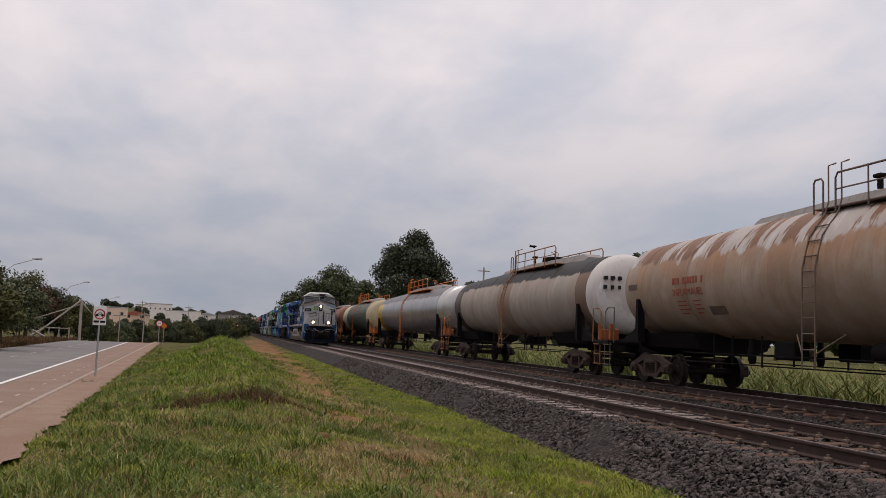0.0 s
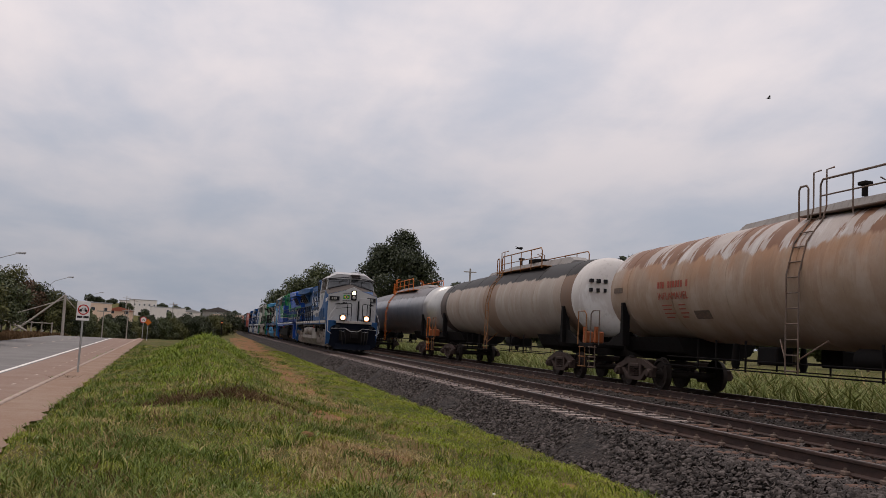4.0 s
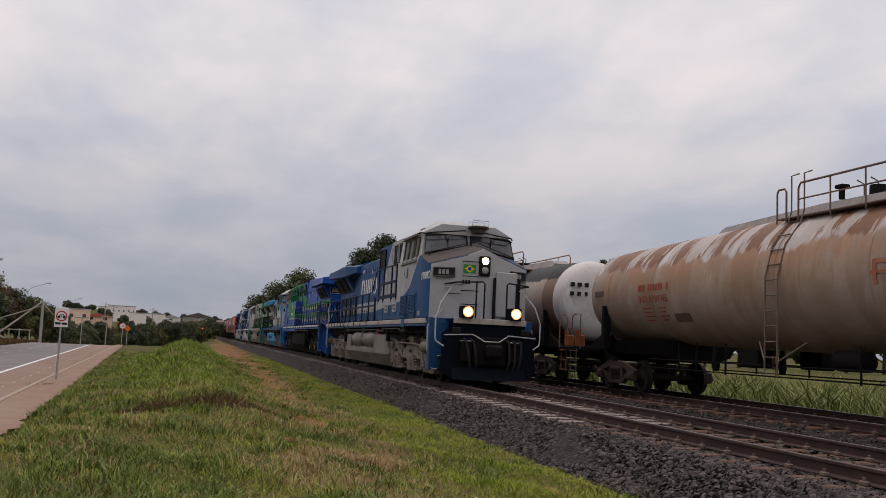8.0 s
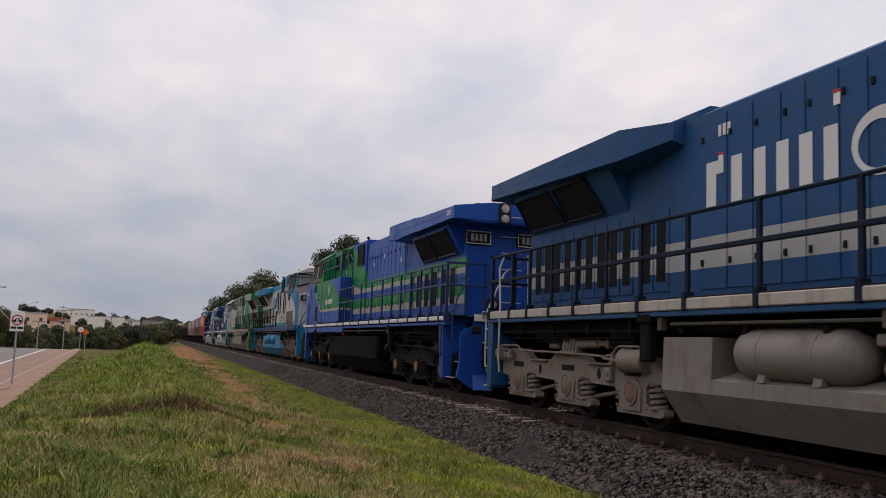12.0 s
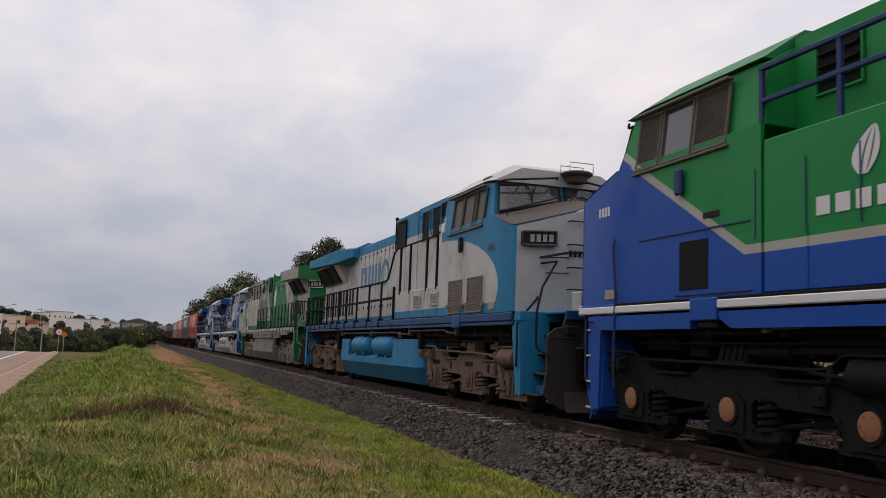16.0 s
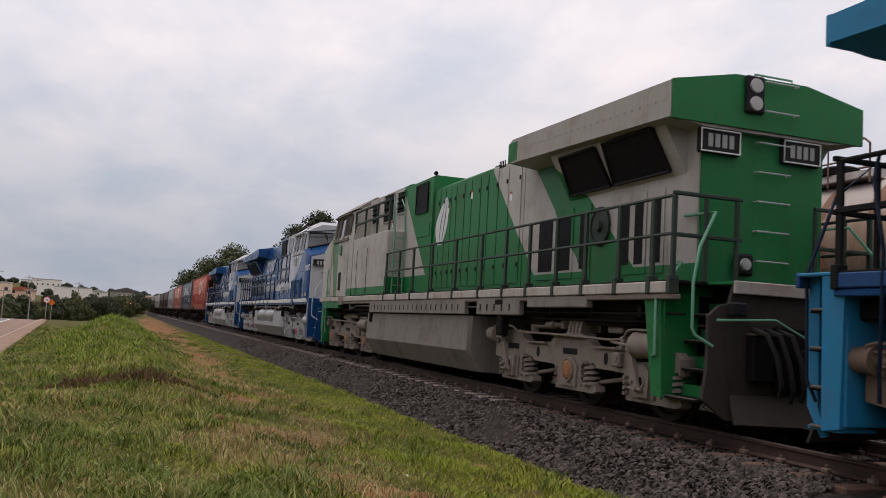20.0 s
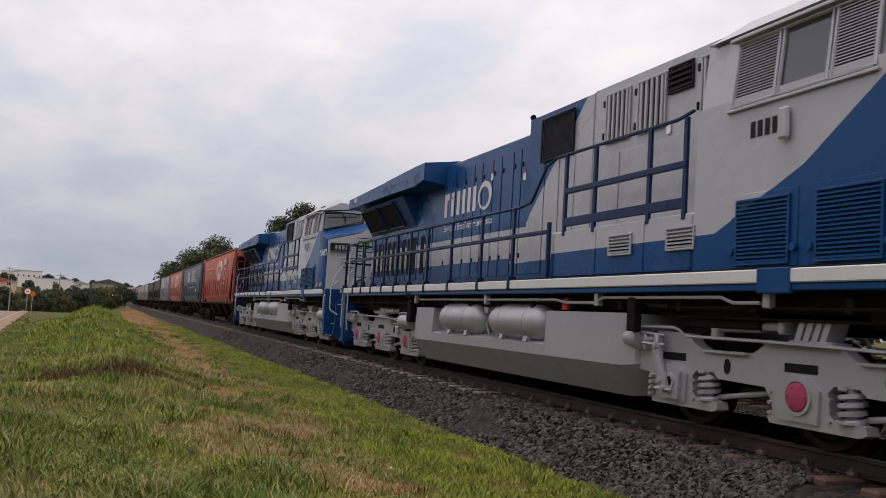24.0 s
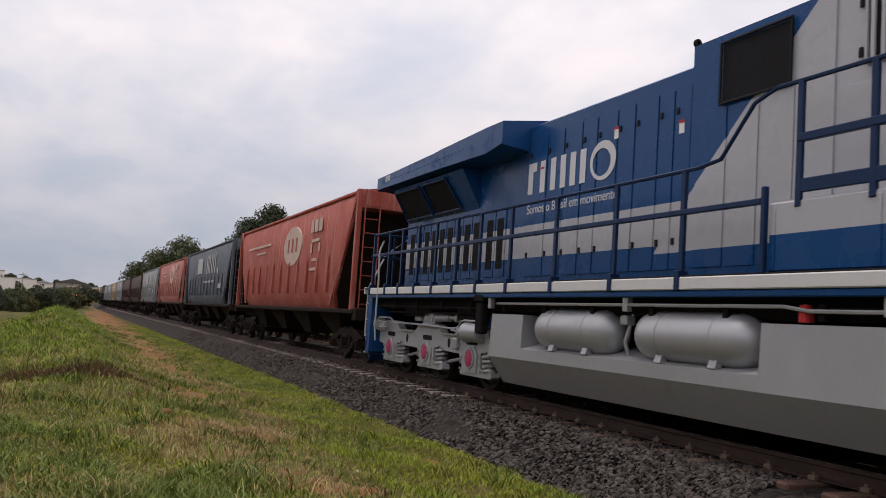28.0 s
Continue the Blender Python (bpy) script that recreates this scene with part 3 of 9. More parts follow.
def number_bars(n, h):
    """Writing that is given as plain upright bars: pairs of (start, width) for n characters of height h."""
    return [(k * h * 0.62, h * 0.42) for k in range(n)]


def locomotive(y_front, style, backwards=False):
    st = style
    root = empty("locomotive", st["label"], "locomotive", "locomotives of the moving train")
    wheelsets = []
    body, sillm, frame_m, rail_m, tank_m, roof_m, step_m = st["body"], st["sill"], st["bogie"], st["railing"], st["tank"], st["roof"], st["steps"]
    P = lambda name, shape, mat, label="", parent=None: part(name, shape, mat, parent or root, label)
    # the rear end: line of the rear coupling, and the last post of the railing
    REAR = 22.58 if st["tall"] else 23.14
    END = REAR - 1.50
    BACK = 20.75 if st["tall"] else 21.0
    # underframe
    s = Shape()
    s.box(-1.30, 1.30, 0.9 if st["tall"] else 1.83, REAR - 1.83 if st["tall"] else END + 0.3, 1.32, 1.60, 0.03)
    s.box(-0.69, 0.69, 1.13, REAR - 1.13, 1.33, 1.59, 0.02)
    P("underframe", s, M_steel_dark, "dark oily steel underframe")
    s = Shape()
    s.box(-1.53, 1.53, 2.0, END, 1.72, 1.765, 0.01)
    P("walkway", s, M_steel_dark)
    for side in (-1, 1):
        s = Shape()
        xa, xb = sorted((side * 1.46, side * 1.55))
        s.box(xa, xb, 2.05 + st["cab_y"] * 0.8, END, *st["sill_z"], 0.012)
        P("side_sill", s, sillm, st["sill_label"])
        s = Shape()
        xa, xb = sorted((side * 1.40, side * 1.53))
        s.box(xa, xb, 2.05 + st["cab_y"] * 0.6, END, 1.53, 1.60, 0.012)
        P("sill_flange", s, st["flange"])
        s = Shape()
        xa, xb = sorted((side * 1.50, side * 1.565))
        s.box(xa, xb, *((3.8, 4.3) if st["tall"] else (4.60, 5.06)), 1.50, 1.755, 0.012)
        P("sill_bracket", s, st["flange"])
        # pipes and cable trays hanging under the sill
        for pts in ([(side * 1.42, 2.3, 1.36), (side * 1.42, 7.0, 1.36), (side * 1.40, 7.3, 1.42), (side * 1.40, 15.6, 1.42), (side * 1.42, 16.0, 1.36), (side * 1.42, 21.2, 1.36)],
                    [(side * 1.34, 2.4, 1.24), (side * 1.34, 6.6, 1.26), (side * 1.30, 7.4, 1.36)], [(side * 1.34, 16.4, 1.27), (side * 1.34, 20.8, 1.25)]):
            P("air_pipe", Shape().pipe(pts, 0.016), M_steel_dark)
        bend = [(side * 1.47, 15.4, 1.44), (side * 1.47, 9.4, 1.44), (side * 1.47, 9.1, 1.40), (side * 1.47, 8.3, 1.40), (side * 1.47, 8.1, 1.47), (side * 1.47, 5.7, 1.47), (side * 1.47, 5.5, 1.41), (side * 1.47, 5.1, 1.41)]
        P("air_pipe", Shape().pipe(bend, 0.020), st["pipes"])
        for y in (4.95, 8.2, 11.9, 15.6):
            P("pipe_hanger", Shape().box(min(side * 1.40, side * 1.49), max(side * 1.40, side * 1.49), y, y + 0.10, 1.36, 1.56, 0.01), st["pipes"])
        for y in np.arange(2.7, 21.3, 1.25):
            s = Shape()
            xa, xb = sorted((side * 1.38, side * 1.44))
            s.box(xa, xb, y, y + 0.09, 1.31, 1.47, 0.01)
            P("pipe_bracket", s, M_steel_dark)
        for y0, y1, z0, z1 in ((2.5, 3.2, 1.16, 1.44), (3.5, 3.9, 1.2, 1.4), (5.3, 6.6, 1.14, 1.40), (16.6, 17.3, 1.16, 1.4), (18.6, 20.0, 1.18, 1.42)):
            P("equipment_box", Shape().box(min(side * 1.0, side * 1.30), max(side * 1.0, side * 1.30), y0, y1, z0, z1, 0.02), M_steel_dark)
    # cab and nose: full width below, sloping roof above; the cab stands further forward on some
    cab_y = st["cab_y"]
    s = Shape()
    # plan of the nose: blunt centre, swept corners
    plan = [(-1.48, 6.2), (-1.48, 3.2), (-1.48, 2.30), (-1.42, 2.18), (-0.48, 1.76), (0.48, 1.76), (1.42, 2.18), (1.48, 2.30), (1.48, 3.2), (1.48, 6.2)]

    def top_z(x, y):
        q = abs(x) / 1.48
        return 3.25 + 0.56 * (1.0 - q) + (0.16 + 0.16 * q) * (y - 2.15)
    bot = [(x, y, 1.766) for x, y in plan]
    mid = [(x, y, min(top_z(x, min(y, 3.2)), 3.9)) for x, y in plan]
    s.loft([bot, mid])
    P("nose", s, body)
    # front sheet in its own colour, 4 mm proud
    s = Shape()
    fp = [(-1.42, 2.18), (-0.48, 1.76), (0.0, 1.76), (0.48, 1.76), (1.42, 2.18)]
    off = [(-1.424, 2.173), (-0.482, 1.752), (0.0, 1.752), (0.482, 1.752), (1.424, 2.173)]
    r0 = [(x, y, 1.77) for x, y in off]
    r1 = [(x, y, top_z(x, y) - 0.015) for x, y in off]
    s.loft([r0, r1], caps=False, closed=False)
    s.loft([[(x, y + 0.004, z) for x, y, z in r1], [(x * 0.99, y + 0.05, top_z(x, y) + 0.012) for x, y in fp]], caps=False, closed=False)
    P("nose_front", s, st["face"], st["face_label"])
    # dirty top of the nose
    s = Shape()
    b0 = [(x, y, top_z(x, y) + 0.014) for x, y in ((-1.44, 2.205), (-0.48, 1.785), (0.0, 1.785), (0.48, 1.785), (1.44, 2.205))]
    bm = [(x, 2.30, top_z(x, 2.30) + 0.014) for x in (-1.486, -0.48, 0.0, 0.48, 1.486)]
    b1 = [(x, 3.22, top_z(x, 3.2) + 0.014) for x in (-1.486, -0.48, 0.0, 0.48, 1.486)]
    s.loft([b0, bm, b1], caps=False, closed=False)
    P("nose_top", s, st["deck"])
    # nose door with handles
    s = Shape()
    s.box(0.36, 0.98, 1.70, 1.80, 1.86, 3.12, 0.02)
    P("nose_door", s, st["face"])
    for x in (0.30, 1.02):
        P("door_post", Shape().box(x - 0.035, x + 0.035, 1.62, 1.70, 1.77, 2.95, 0.012), st["trim_dark"])
    # cab upper part
    w0, w1 = 1.47, 1.36
    front0, front1, back = 3.20, 3.47, 6.2
    rings = []
    for y, z0, z1, zc in ((front0, 3.20, 3.5, 3.60), (front1, 3.20, 4.26, 4.52), (3.80, 3.2, 4.31, 4.66), (6.0, 3.2, 4.31, 4.66), (6.2, 3.2, 4.29, 4.60)):
        t = (z1 - 3.4) / 0.8
        wt = w0 + (w1 - w0) * t
        rings.append([(-w0, y, z0), (w0, y, z0), (wt, y, z1), (0.80, y, zc), (-0.80, y, zc), (-wt, y, z1)])
    s = Shape()
    s.loft(rings)
    P("cab", s, st["cab"], st["cab_label"])
    s = Shape()
    s.loft([[(-1.40, y, z), (1.40, y, z), (0.84, y, zc), (-0.84, y, zc)] for y, z, zc in ((3.34, 4.29, 4.58), (3.76, 4.34, 4.72), (6.15, 4.34, 4.73))])
    P("cab_roof", s, roof_m, "weathered pale cab roof")
    # windscreens, two panes with frames, leaning back
    for side in (-1, 1):
        def wz(t):
            return 3.50 + 0.02 + t * 0.74, front0 - 0.10 + (front1 - front0) * t
        def low_t(x):
            return 0.60 - 0.32 * (x - 0.1)

        def high_t(x):
            return 1.12 - 0.15 * (x - 0.1)
        corners = [(0.06, low_t(0.06)), (1.38, low_t(1.38)), (1.31, high_t(1.31)), (0.06, high_t(0.06))]
        ring = [(side * x, wz(t)[1], wz(t)[0]) for x, t in corners]
        inner = [(x, y + 0.02, z) for x, y, z in ring]
        s = Shape()
        s.loft([ring, inner])
        w = P("windscreen", s, M_glass, "dark glass cab windscreen")
        s = Shape()
        s.pipe([(x, y - 0.008, z) for x, y, z in ring] + [(ring[0][0], ring[0][1] - 0.008, ring[0][2])], 0.03)
        P("windscreen_frame", s, M_black, "", w)
        s = Shape()
        s.pipe([(side * 0.75, wz(1.04)[1] - 0.03, wz(1.04)[0]), (side * 0.66, wz(0.70)[1] - 0.04, wz(0.70)[0])], 0.012)
        s.box(side * 0.66 - 0.012, side * 0.66 + 0.012, wz(0.7)[1] - 0.06, wz(0.7)[1] - 0.03, wz(0.50)[0], wz(0.90)[0], 0.004)
        P("wiper", s, M_black, "", w)
        if st["guard"]:
            s = Shape()
            for k in range(1, 14):
                x = side * (0.10 + 1.14 * k / 14)
                a, b = low_t(abs(x)) + 0.02, high_t(abs(x)) - 0.02
                s.rod((x, wz(a)[1] - 0.035, wz(a)[0]), (x, wz(b)[1] - 0.035, wz(b)[0]), 0.003, 4)
            for k in range(1, 8):
                a, b = (low_t(x) + (high_t(x) - low_t(x)) * k / 8 for x in (0.10, 1.24))
                s.rod((side * 0.10, wz(a)[1] - 0.035, wz(a)[0]), (side * 1.24, wz(b)[1] - 0.035, wz(b)[0]), 0.003, 4)
            P("wire_guard", s, P_greymesh, "", w)
        # sunshade bar over the screens
        s = Shape()
        s.pipe([(side * 0.12, 3.30, 4.42), (side * 0.2, 3.10, 4.40), (side * 1.24, 3.10, 4.27), (side * 1.36, 3.32, 4.25)], 0.022)
        for x in (0.45, 0.85):
            s.rod((side * x, 3.10, 4.40 - 0.125 * (x - 0.2)), (side * x, 3.42, 4.46 - 0.16 * (x - 0.2)), 0.016, 6)
        P("sunshade_bar", s, st["bar"])
        # handrail along the foot of the screens
        s = Shape()
        s.pipe([(side * 0.10, 2.75, 3.90), (side * 0.12, 2.75, 4.02), (side * 1.28, 2.95, 3.68), (side * 1.30, 2.95, 3.56)], 0.014)
        P("nose_handrail", s, st["bar"])
        # cab side windows with an outer frame and awning
        xw = 1.455
        for y0, y1, kind in ((3.72, 4.22, "mesh"), (4.28, 4.92, "glass"), (4.98, 5.60, "mesh")) if st["slats"] or st["tall"] else ((3.72, 4.16, "glass"), (4.30, 4.90, "glass"), (4.94, 5.50, "glass")):
            s = Shape()
            ring = [(side * (xw + 0.012), y0, 3.50), (side * (xw + 0.012), y1, 3.50), (side * (xw - 0.070), y1, 4.20), (side * (xw - 0.070), y0, 4.20)]
            s.loft([ring, [(x - side * 0.03, y, z) for x, y, z in ring]])
            w = P("side_window", s, (M_glass if st["slats"] or st["tall"] else M_glass_brown) if kind == "glass" else st["window_mesh"], "sliding cab side window")
            s = Shape()
            s.pipe([(x + side * 0.012, y, z) for x, y, z in ring] + [(ring[0][0] + side * 0.012, ring[0][1], ring[0][2])], 0.026)
            P("window_frame", s, st["window_frame"], "", w)
            if kind == "mesh":
                s = Shape()
                for k in range(1, 22):
                    z = 3.50 + 0.70 * k / 22
                    x = side * (xw + 0.02 - 0.074 * k / 22)
                    s.box(min(x, x + side * 0.01), max(x, x + side * 0.01), y0, y1, z - 0.006, z + 0.006, 0.001)
                P("window_slats", s, st["window_frame"], "", w)
        s = Shape()
        s.box(min(side * 1.46, side * 1.52), max(side * 1.46, side * 1.52), 3.66, 5.66, 3.44, 3.475, 0.008)
        P("window_ledge", s, st["window_frame"])
        s = Shape()
        s.box(min(side * 1.40, side * 1.50), max(side * 1.40, side * 1.50), 3.66, 5.66, 4.22, 4.26, 0.008)
        P("window_awning", s, st["window_frame"])
        # mirror and number on the cab side, louvred doors below
        s = Shape()
        s.box(min(side * 1.50, side * 1.56), max(side * 1.50, side * 1.56), 4.7, 4.84, 3.02, 3.34, 0.03)
        P("mirror", s, st["trim"])
        for y0, y1 in () if st["skirt"] else ((3.60, 4.32), (4.71, 5.43)):
            P("door_panel", slab(1.478, y0 - 0.12, y1 + 0.12, 1.77, 2.54, side, 0.012), body)
            P("louvre_panel", louvres(1.492, y0, y1, 1.82, 2.45, 15, side), st["low"])
            for y in (y0 - 0.09, y1 + 0.09):
                P("door_latch", Shape().rod((side * 1.49, y, 1.95), (side * 1.53, y, 1.95), 0.045, 8), st["low"])
        for y in (2.96,) if not st["slats"] else (2.94, 2.40):
            P("notice_plate", Shape().box(min(side * 1.482, side * 1.495), max(side * 1.482, side * 1.495), y, y + 0.31, 1.83, 1.96, 0.004), M_notice, "small cream notice plate")
    for ob in root.children_recursive if cab_y else ():
        if ob.name.split(".")[0] in CAB_PARTS:
            ob.data.transform(Matrix.Translation((0, cab_y, 0)))
    for side in (-1, 1):
        xa, xb = sorted((side * 1.43, side * 1.535))
        if st["skirt"] == "plain":
            # painted skirt under the sill, a dark sheet for a screened opening's shade, panel seams on the cab side
            for y0, y1 in ((1.5, 3.78), (4.32, 9.6)):
                P("side_skirt", Shape().prism([(y0, 1.60), (y1, 1.60), (y1, 1.41), (y0 + 0.2, 1.41), (y0, 1.52)], "x", xa, xb), st["low"])
            P("step_pocket", Shape().box(min(side * 1.40, side * 1.50), max(side * 1.40, side * 1.50), 3.86, 4.24, 1.42, 1.50, 0.01), M_black)
            P("cab_opening", slab(1.481, 3.48, 4.04, 1.87, 2.45, side, 0.008, 0.003), M_mesh_and_shade, "dark sheet for the shade in a screened opening")
            for y0, y1, z in ((2.55, 4.78, 2.55), (3.4, 4.8, 1.80)):
                P("panel_seam", slab(1.481, y0, y1, z, z + 0.022, side, 0.012, 0.003), st["rail_seam"])
            P("vent_slot", slab(1.481, 3.95, 4.25, 2.68, 2.75, side, 0.010, 0.003), M_black)
            for y in (4.85, 5.6, 6.3):
                P("panel_seam", slab(1.481, y, y + 0.02, 2.35, 3.1, side, 0.006, 0.002), st["rail_seam"])
        if st["skirt"] == "slotted":
            # flat dark slab in place of the shade inside the opening
            P("cab_opening", slab(1.481, 3.30, 3.62, 1.95, 2.50, side, 0.008, 0.003), M_mesh_and_shade, "dark sheet for the shade in a screened opening")
            for y in (2.2, 4.4, 5.5, 6.6):
                P("panel_seam", slab(1.481, y, y + 0.02, 1.80, 3.05, side, 0.006, 0.002), st["rail_seam"])
            P("low_skirt", Shape().box(xa, xb, 1.5, 3.78, 1.40, 1.60, 0.012), st["low"])
            for y0, y1 in ((7.4, 14.34), (14.95, 16.8), (17.1, 19.05)):
                va = P("side_valance", Shape().box(xa, xb, y0, y1, 1.30 if y0 < 17 else 1.43, 1.595, 0.012), st["tank"], "cream slotted valance")
                for k in range(int((y1 - y0) / 0.32) if y0 < 17 else 0):
                    y = y0 + 0.16 + 0.32 * k
                    # dark plate on the valance for the shade in each slot
                    slot = shared(("slot", side), lambda: Shape().box(min(side * 1.533, side * 1.538), max(side * 1.533, side * 1.538), 0, 0.055, 1.37, 1.49, 0.001).mesh("valance_slot", M_mesh_and_shade))
                    part("valance_slot", slot, None, va, at=pose(0, y, 0))
        # equipment lockers with the raised walkway on top
        s = Shape()
        s.box(min(side * 0.95, side * 1.47), max(side * 0.95, side * 1.47), 6.22 + cab_y, 8.50 if st["tall"] else 9.65, 1.766, 3.40 if st["tall"] else 2.44, 0.02)
        P("side_locker", s, body)
        for y0 in () if st["tall"] else (6.20, 7.48):
            P("locker_louvre", louvres(1.475, y0, y0 + 0.48, 2.04, 2.26, 5, side), st["locker"])
        for y in (5.6, 6.6, 8.45) if st["tall"] else (6.25, 7.2, 8.35, 9.55):
            P("locker_seam", slab(1.472, y, y + 0.03, 1.80, 2.40, side, 0.008), body)
    # auxiliary cab, blower box, hood
    def hood(name, y0, y1, w, z1, mat, drop=0.10, bevel=0.22, label=""):
        s = Shape()
        s.loft([[(x, y, z) for x, z in ring_section(w, 1.766, z1, bevel, drop)] for y in (y0, y1)])
        return P(name, s, mat, label)
    box0, box1 = (8.58, 10.66) if st["tall"] else (9.3, 11.42)
    hood("auxiliary_cab", 6.2 + cab_y, box0, 1.02, 4.64, st["hood"], 0.06, 0.12)
    hood("blower_box", box0, box1, 1.04, 4.56 if st["tall"] else 4.58, st["hood"], 0.03, 0.06)
    hood("engine_hood", box1, 15.6, 0.98, st["hood_top"], st["hood"], 0.16, 0.30, st["hood_label"])
    hood("radiator_hood", 15.6, BACK, 0.97, 4.38, st["hood"], 0.1, 0.2)
    for side in (-1, 1):
        if st["tall"]:
            # open bays behind the upper walkway, their shade laid on as dark sheets, with pipes across them
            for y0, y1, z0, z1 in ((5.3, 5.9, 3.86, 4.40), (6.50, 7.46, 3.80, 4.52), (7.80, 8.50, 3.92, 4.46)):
                P("open_bay", slab(1.022, y0, y1, z0, z1, side, 0.006), M_mesh_and_shade, "dark sheet for the shade in an equipment bay")
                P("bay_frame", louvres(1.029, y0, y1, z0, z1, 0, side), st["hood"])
                for q in (0.25, 0.5, 0.75):
                    P("bay_pipe", Shape().rod((side * 1.05, y0 + 0.03, z0 + q * (z1 - z0)), (side * 1.05, y1 - 0.03, z0 + q * (z1 - z0)), 0.022, 6), M_steel_dark)
            P("hinged_panel", slab(1.042, 9.64, 10.54, 3.14, 3.46, side, 0.012), st["hood"])
        else:
            for y0, y1, z0, z1 in ((6.22, 6.72, 3.74, 4.42), (7.50, 8.10, 3.74, 4.42), (8.34, 8.92, 3.74, 4.42)):
                P("grille_backing", slab(1.022, y0, y1, z0, z1, side, 0.006), M_mesh_and_shade)
                P("intake_grille", louvres(1.029, y0, y1, z0, z1, 5 if st["slats"] else 0, side, True), st["hood"])
                for z in (z0 + 0.1, z1 - 0.1):
                    P("grille_latch", Shape().box(min(side * 1.03, side * 1.06), max(side * 1.03, side * 1.06), y1 + 0.05, y1 + 0.10, z - 0.05, z + 0.05, 0.01), M_black)
            P("grille_backing", slab(1.022, 6.93, 7.40, 4.14, 4.44, side, 0.006), M_mesh_and_shade)
            P("intake_grille", louvres(1.029, 6.93, 7.40, 4.14, 4.44, 4 if st["slats"] else 0, side), M_black)
        scr = (9.50, 10.33) if st["tall"] else (9.85, 10.88) if st["slats"] else (10.28, 11.18)
        P("blower_screen", slab(1.042, *scr, 3.75, 4.42, side, 0.02), M_mesh_and_shade, "dark wire mesh screen")
        P("screen_frame", louvres(1.062, *scr, 3.75, 4.42, 0, side, True), st["trim_dark"])
        s = Shape()
        s.turned([(box1 - 0.02, 0.05), (box1 + 0.02, 0.05), (box1 + 0.02, 0.025), (box1 - 0.02, 0.025)], "y", (side * 1.0, 0, 4.60), 12)
        P("lifting_eye", s, st["trim_dark"])
        # doors along the engine hood with seams, hinges and latches
        edges = [*((10.72, 11.08, 11.44) if st["tall"] else (11.47,)), 11.80, 12.12, 12.62, 13.02, 13.52, 13.92, 14.42, 14.92, 15.5]
        for a, b in zip(edges[:-1], edges[1:]):
            P("hood_door", slab(0.984, a + 0.02, b - 0.02, 1.9, 4.12, side, 0.010, 0.006), st["hood"])
            for z in (2.2, 3.8):
                P("door_latch", Shape().box(min(side * 0.994, side * 1.012), max(side * 0.994, side * 1.012), b - 0.09, b - 0.04, z, z + 0.08, 0.004), st["trim_dark"])
        for a, b in () if st["tall"] else ((9.8, 10.25), (10.3, 10.75), (10.8, 11.3)):
            P("hood_door", slab(1.044, a, b, 1.9, 3.7, side, 0.010, 0.006), st["hood"])
        for a, b in () if st["tall"] else ((6.3, 7.0), (7.06, 7.7), (7.76, 8.5), (8.56, 9.12)):
            P("locker_door", slab(1.024, a, b, 2.46, 3.56, side, 0.010, 0.006), st["hood"])
        # radiator: wings that stand out to full width, dark screens under them, door slots below
        prof = st["wing"]
        s = Shape()
        rings = []
        for y, zt, zo, zl, w1 in prof:
            rings.append([(side * 0.0, y, zt), (side * 0.55, y, zt), (side * w1, y, zo), (side * w1, y, zl), (side * 0.96, y, zl - 0.06), (side * 0.0, y, zl - 0.06)])
        s.loft(rings)
        P("radiator_wing", s, st["wing_mat"], st["wing_label"])
        yw, zt, zo, zl, ww = prof[0]
        P("wing_front", Shape().prism([(0.0, zl - 0.07), (side * 0.96, zl - 0.07), (side * (ww + 0.002), zl - 0.01), (side * (ww + 0.002), zo + 0.004), (side * 0.55, zt + 0.004), (0.0, zt + 0.004)], "y", yw - 0.02, yw + 0.35 if st["wing_mat"] is not st["rear"] else yw - 0.004), st["rear"])
        s = Shape()
        for k in range(22):
            y = 16.85 + k * 0.185
            zr = np.interp(y, [q[0] for q in prof], [0.5 * (q[2] + q[3]) for q in prof])
            s.rod((side * 1.49, y, zr), (side * 1.512, y, zr), 0.012, 5)
        tagged(P("wing_rivets", s, st["wing_mat"]), kind="stuff")
        for y0, y1 in ((17.52, 18.74), (18.84, 20.24)) if st["tall"] else ((18.0, 19.28), (19.38, 20.85)):
            s = Shape()
            ring = [(side * 1.36, y0 + 0.15, 3.78), (side * 1.36, y1, 3.78), (side * 1.04, y1, 3.24), (side * 1.04, y0, 3.24)]
            s.loft([ring, [(side * 0.95, y, z) for x, y, z in ring]])
            sc = P("radiator_screen", s, M_mesh_and_shade, "dark radiator intake screen")
            s = Shape()
            s.pipe([(x + side * 0.008, y, z - 0.006) for x, y, z in ring] + [ring[0]], 0.025)
            P("screen_frame", s, st["screen_frame"], "", sc)
        s = Shape()
        s.prism([(side * 0.95, 3.14), (side * 1.36, 3.86), (side * 0.95, 3.90)], "y", 17.35, 20.5 if st["tall"] else 21.0)
        P("radiator_skirt", s, st["hood"])
        if st["skirt"] == "slotted":
            slots = ((16.31, 16.82), (16.95, 17.45), (17.76, 18.02), (18.88, 19.20), (19.34, 19.55), (19.74, 19.98))
        elif st["tall"]:
            slots = tuple((16.06 + 0.72 * k, 16.42 + 0.72 * k) for k in range(6))
        else:
            slots = tuple((16.32 + 0.40 * k + (0.16 if k > 1 else 0.0), 16.55 + 0.40 * k + (0.16 if k > 1 else 0.0)) for k in range(11))
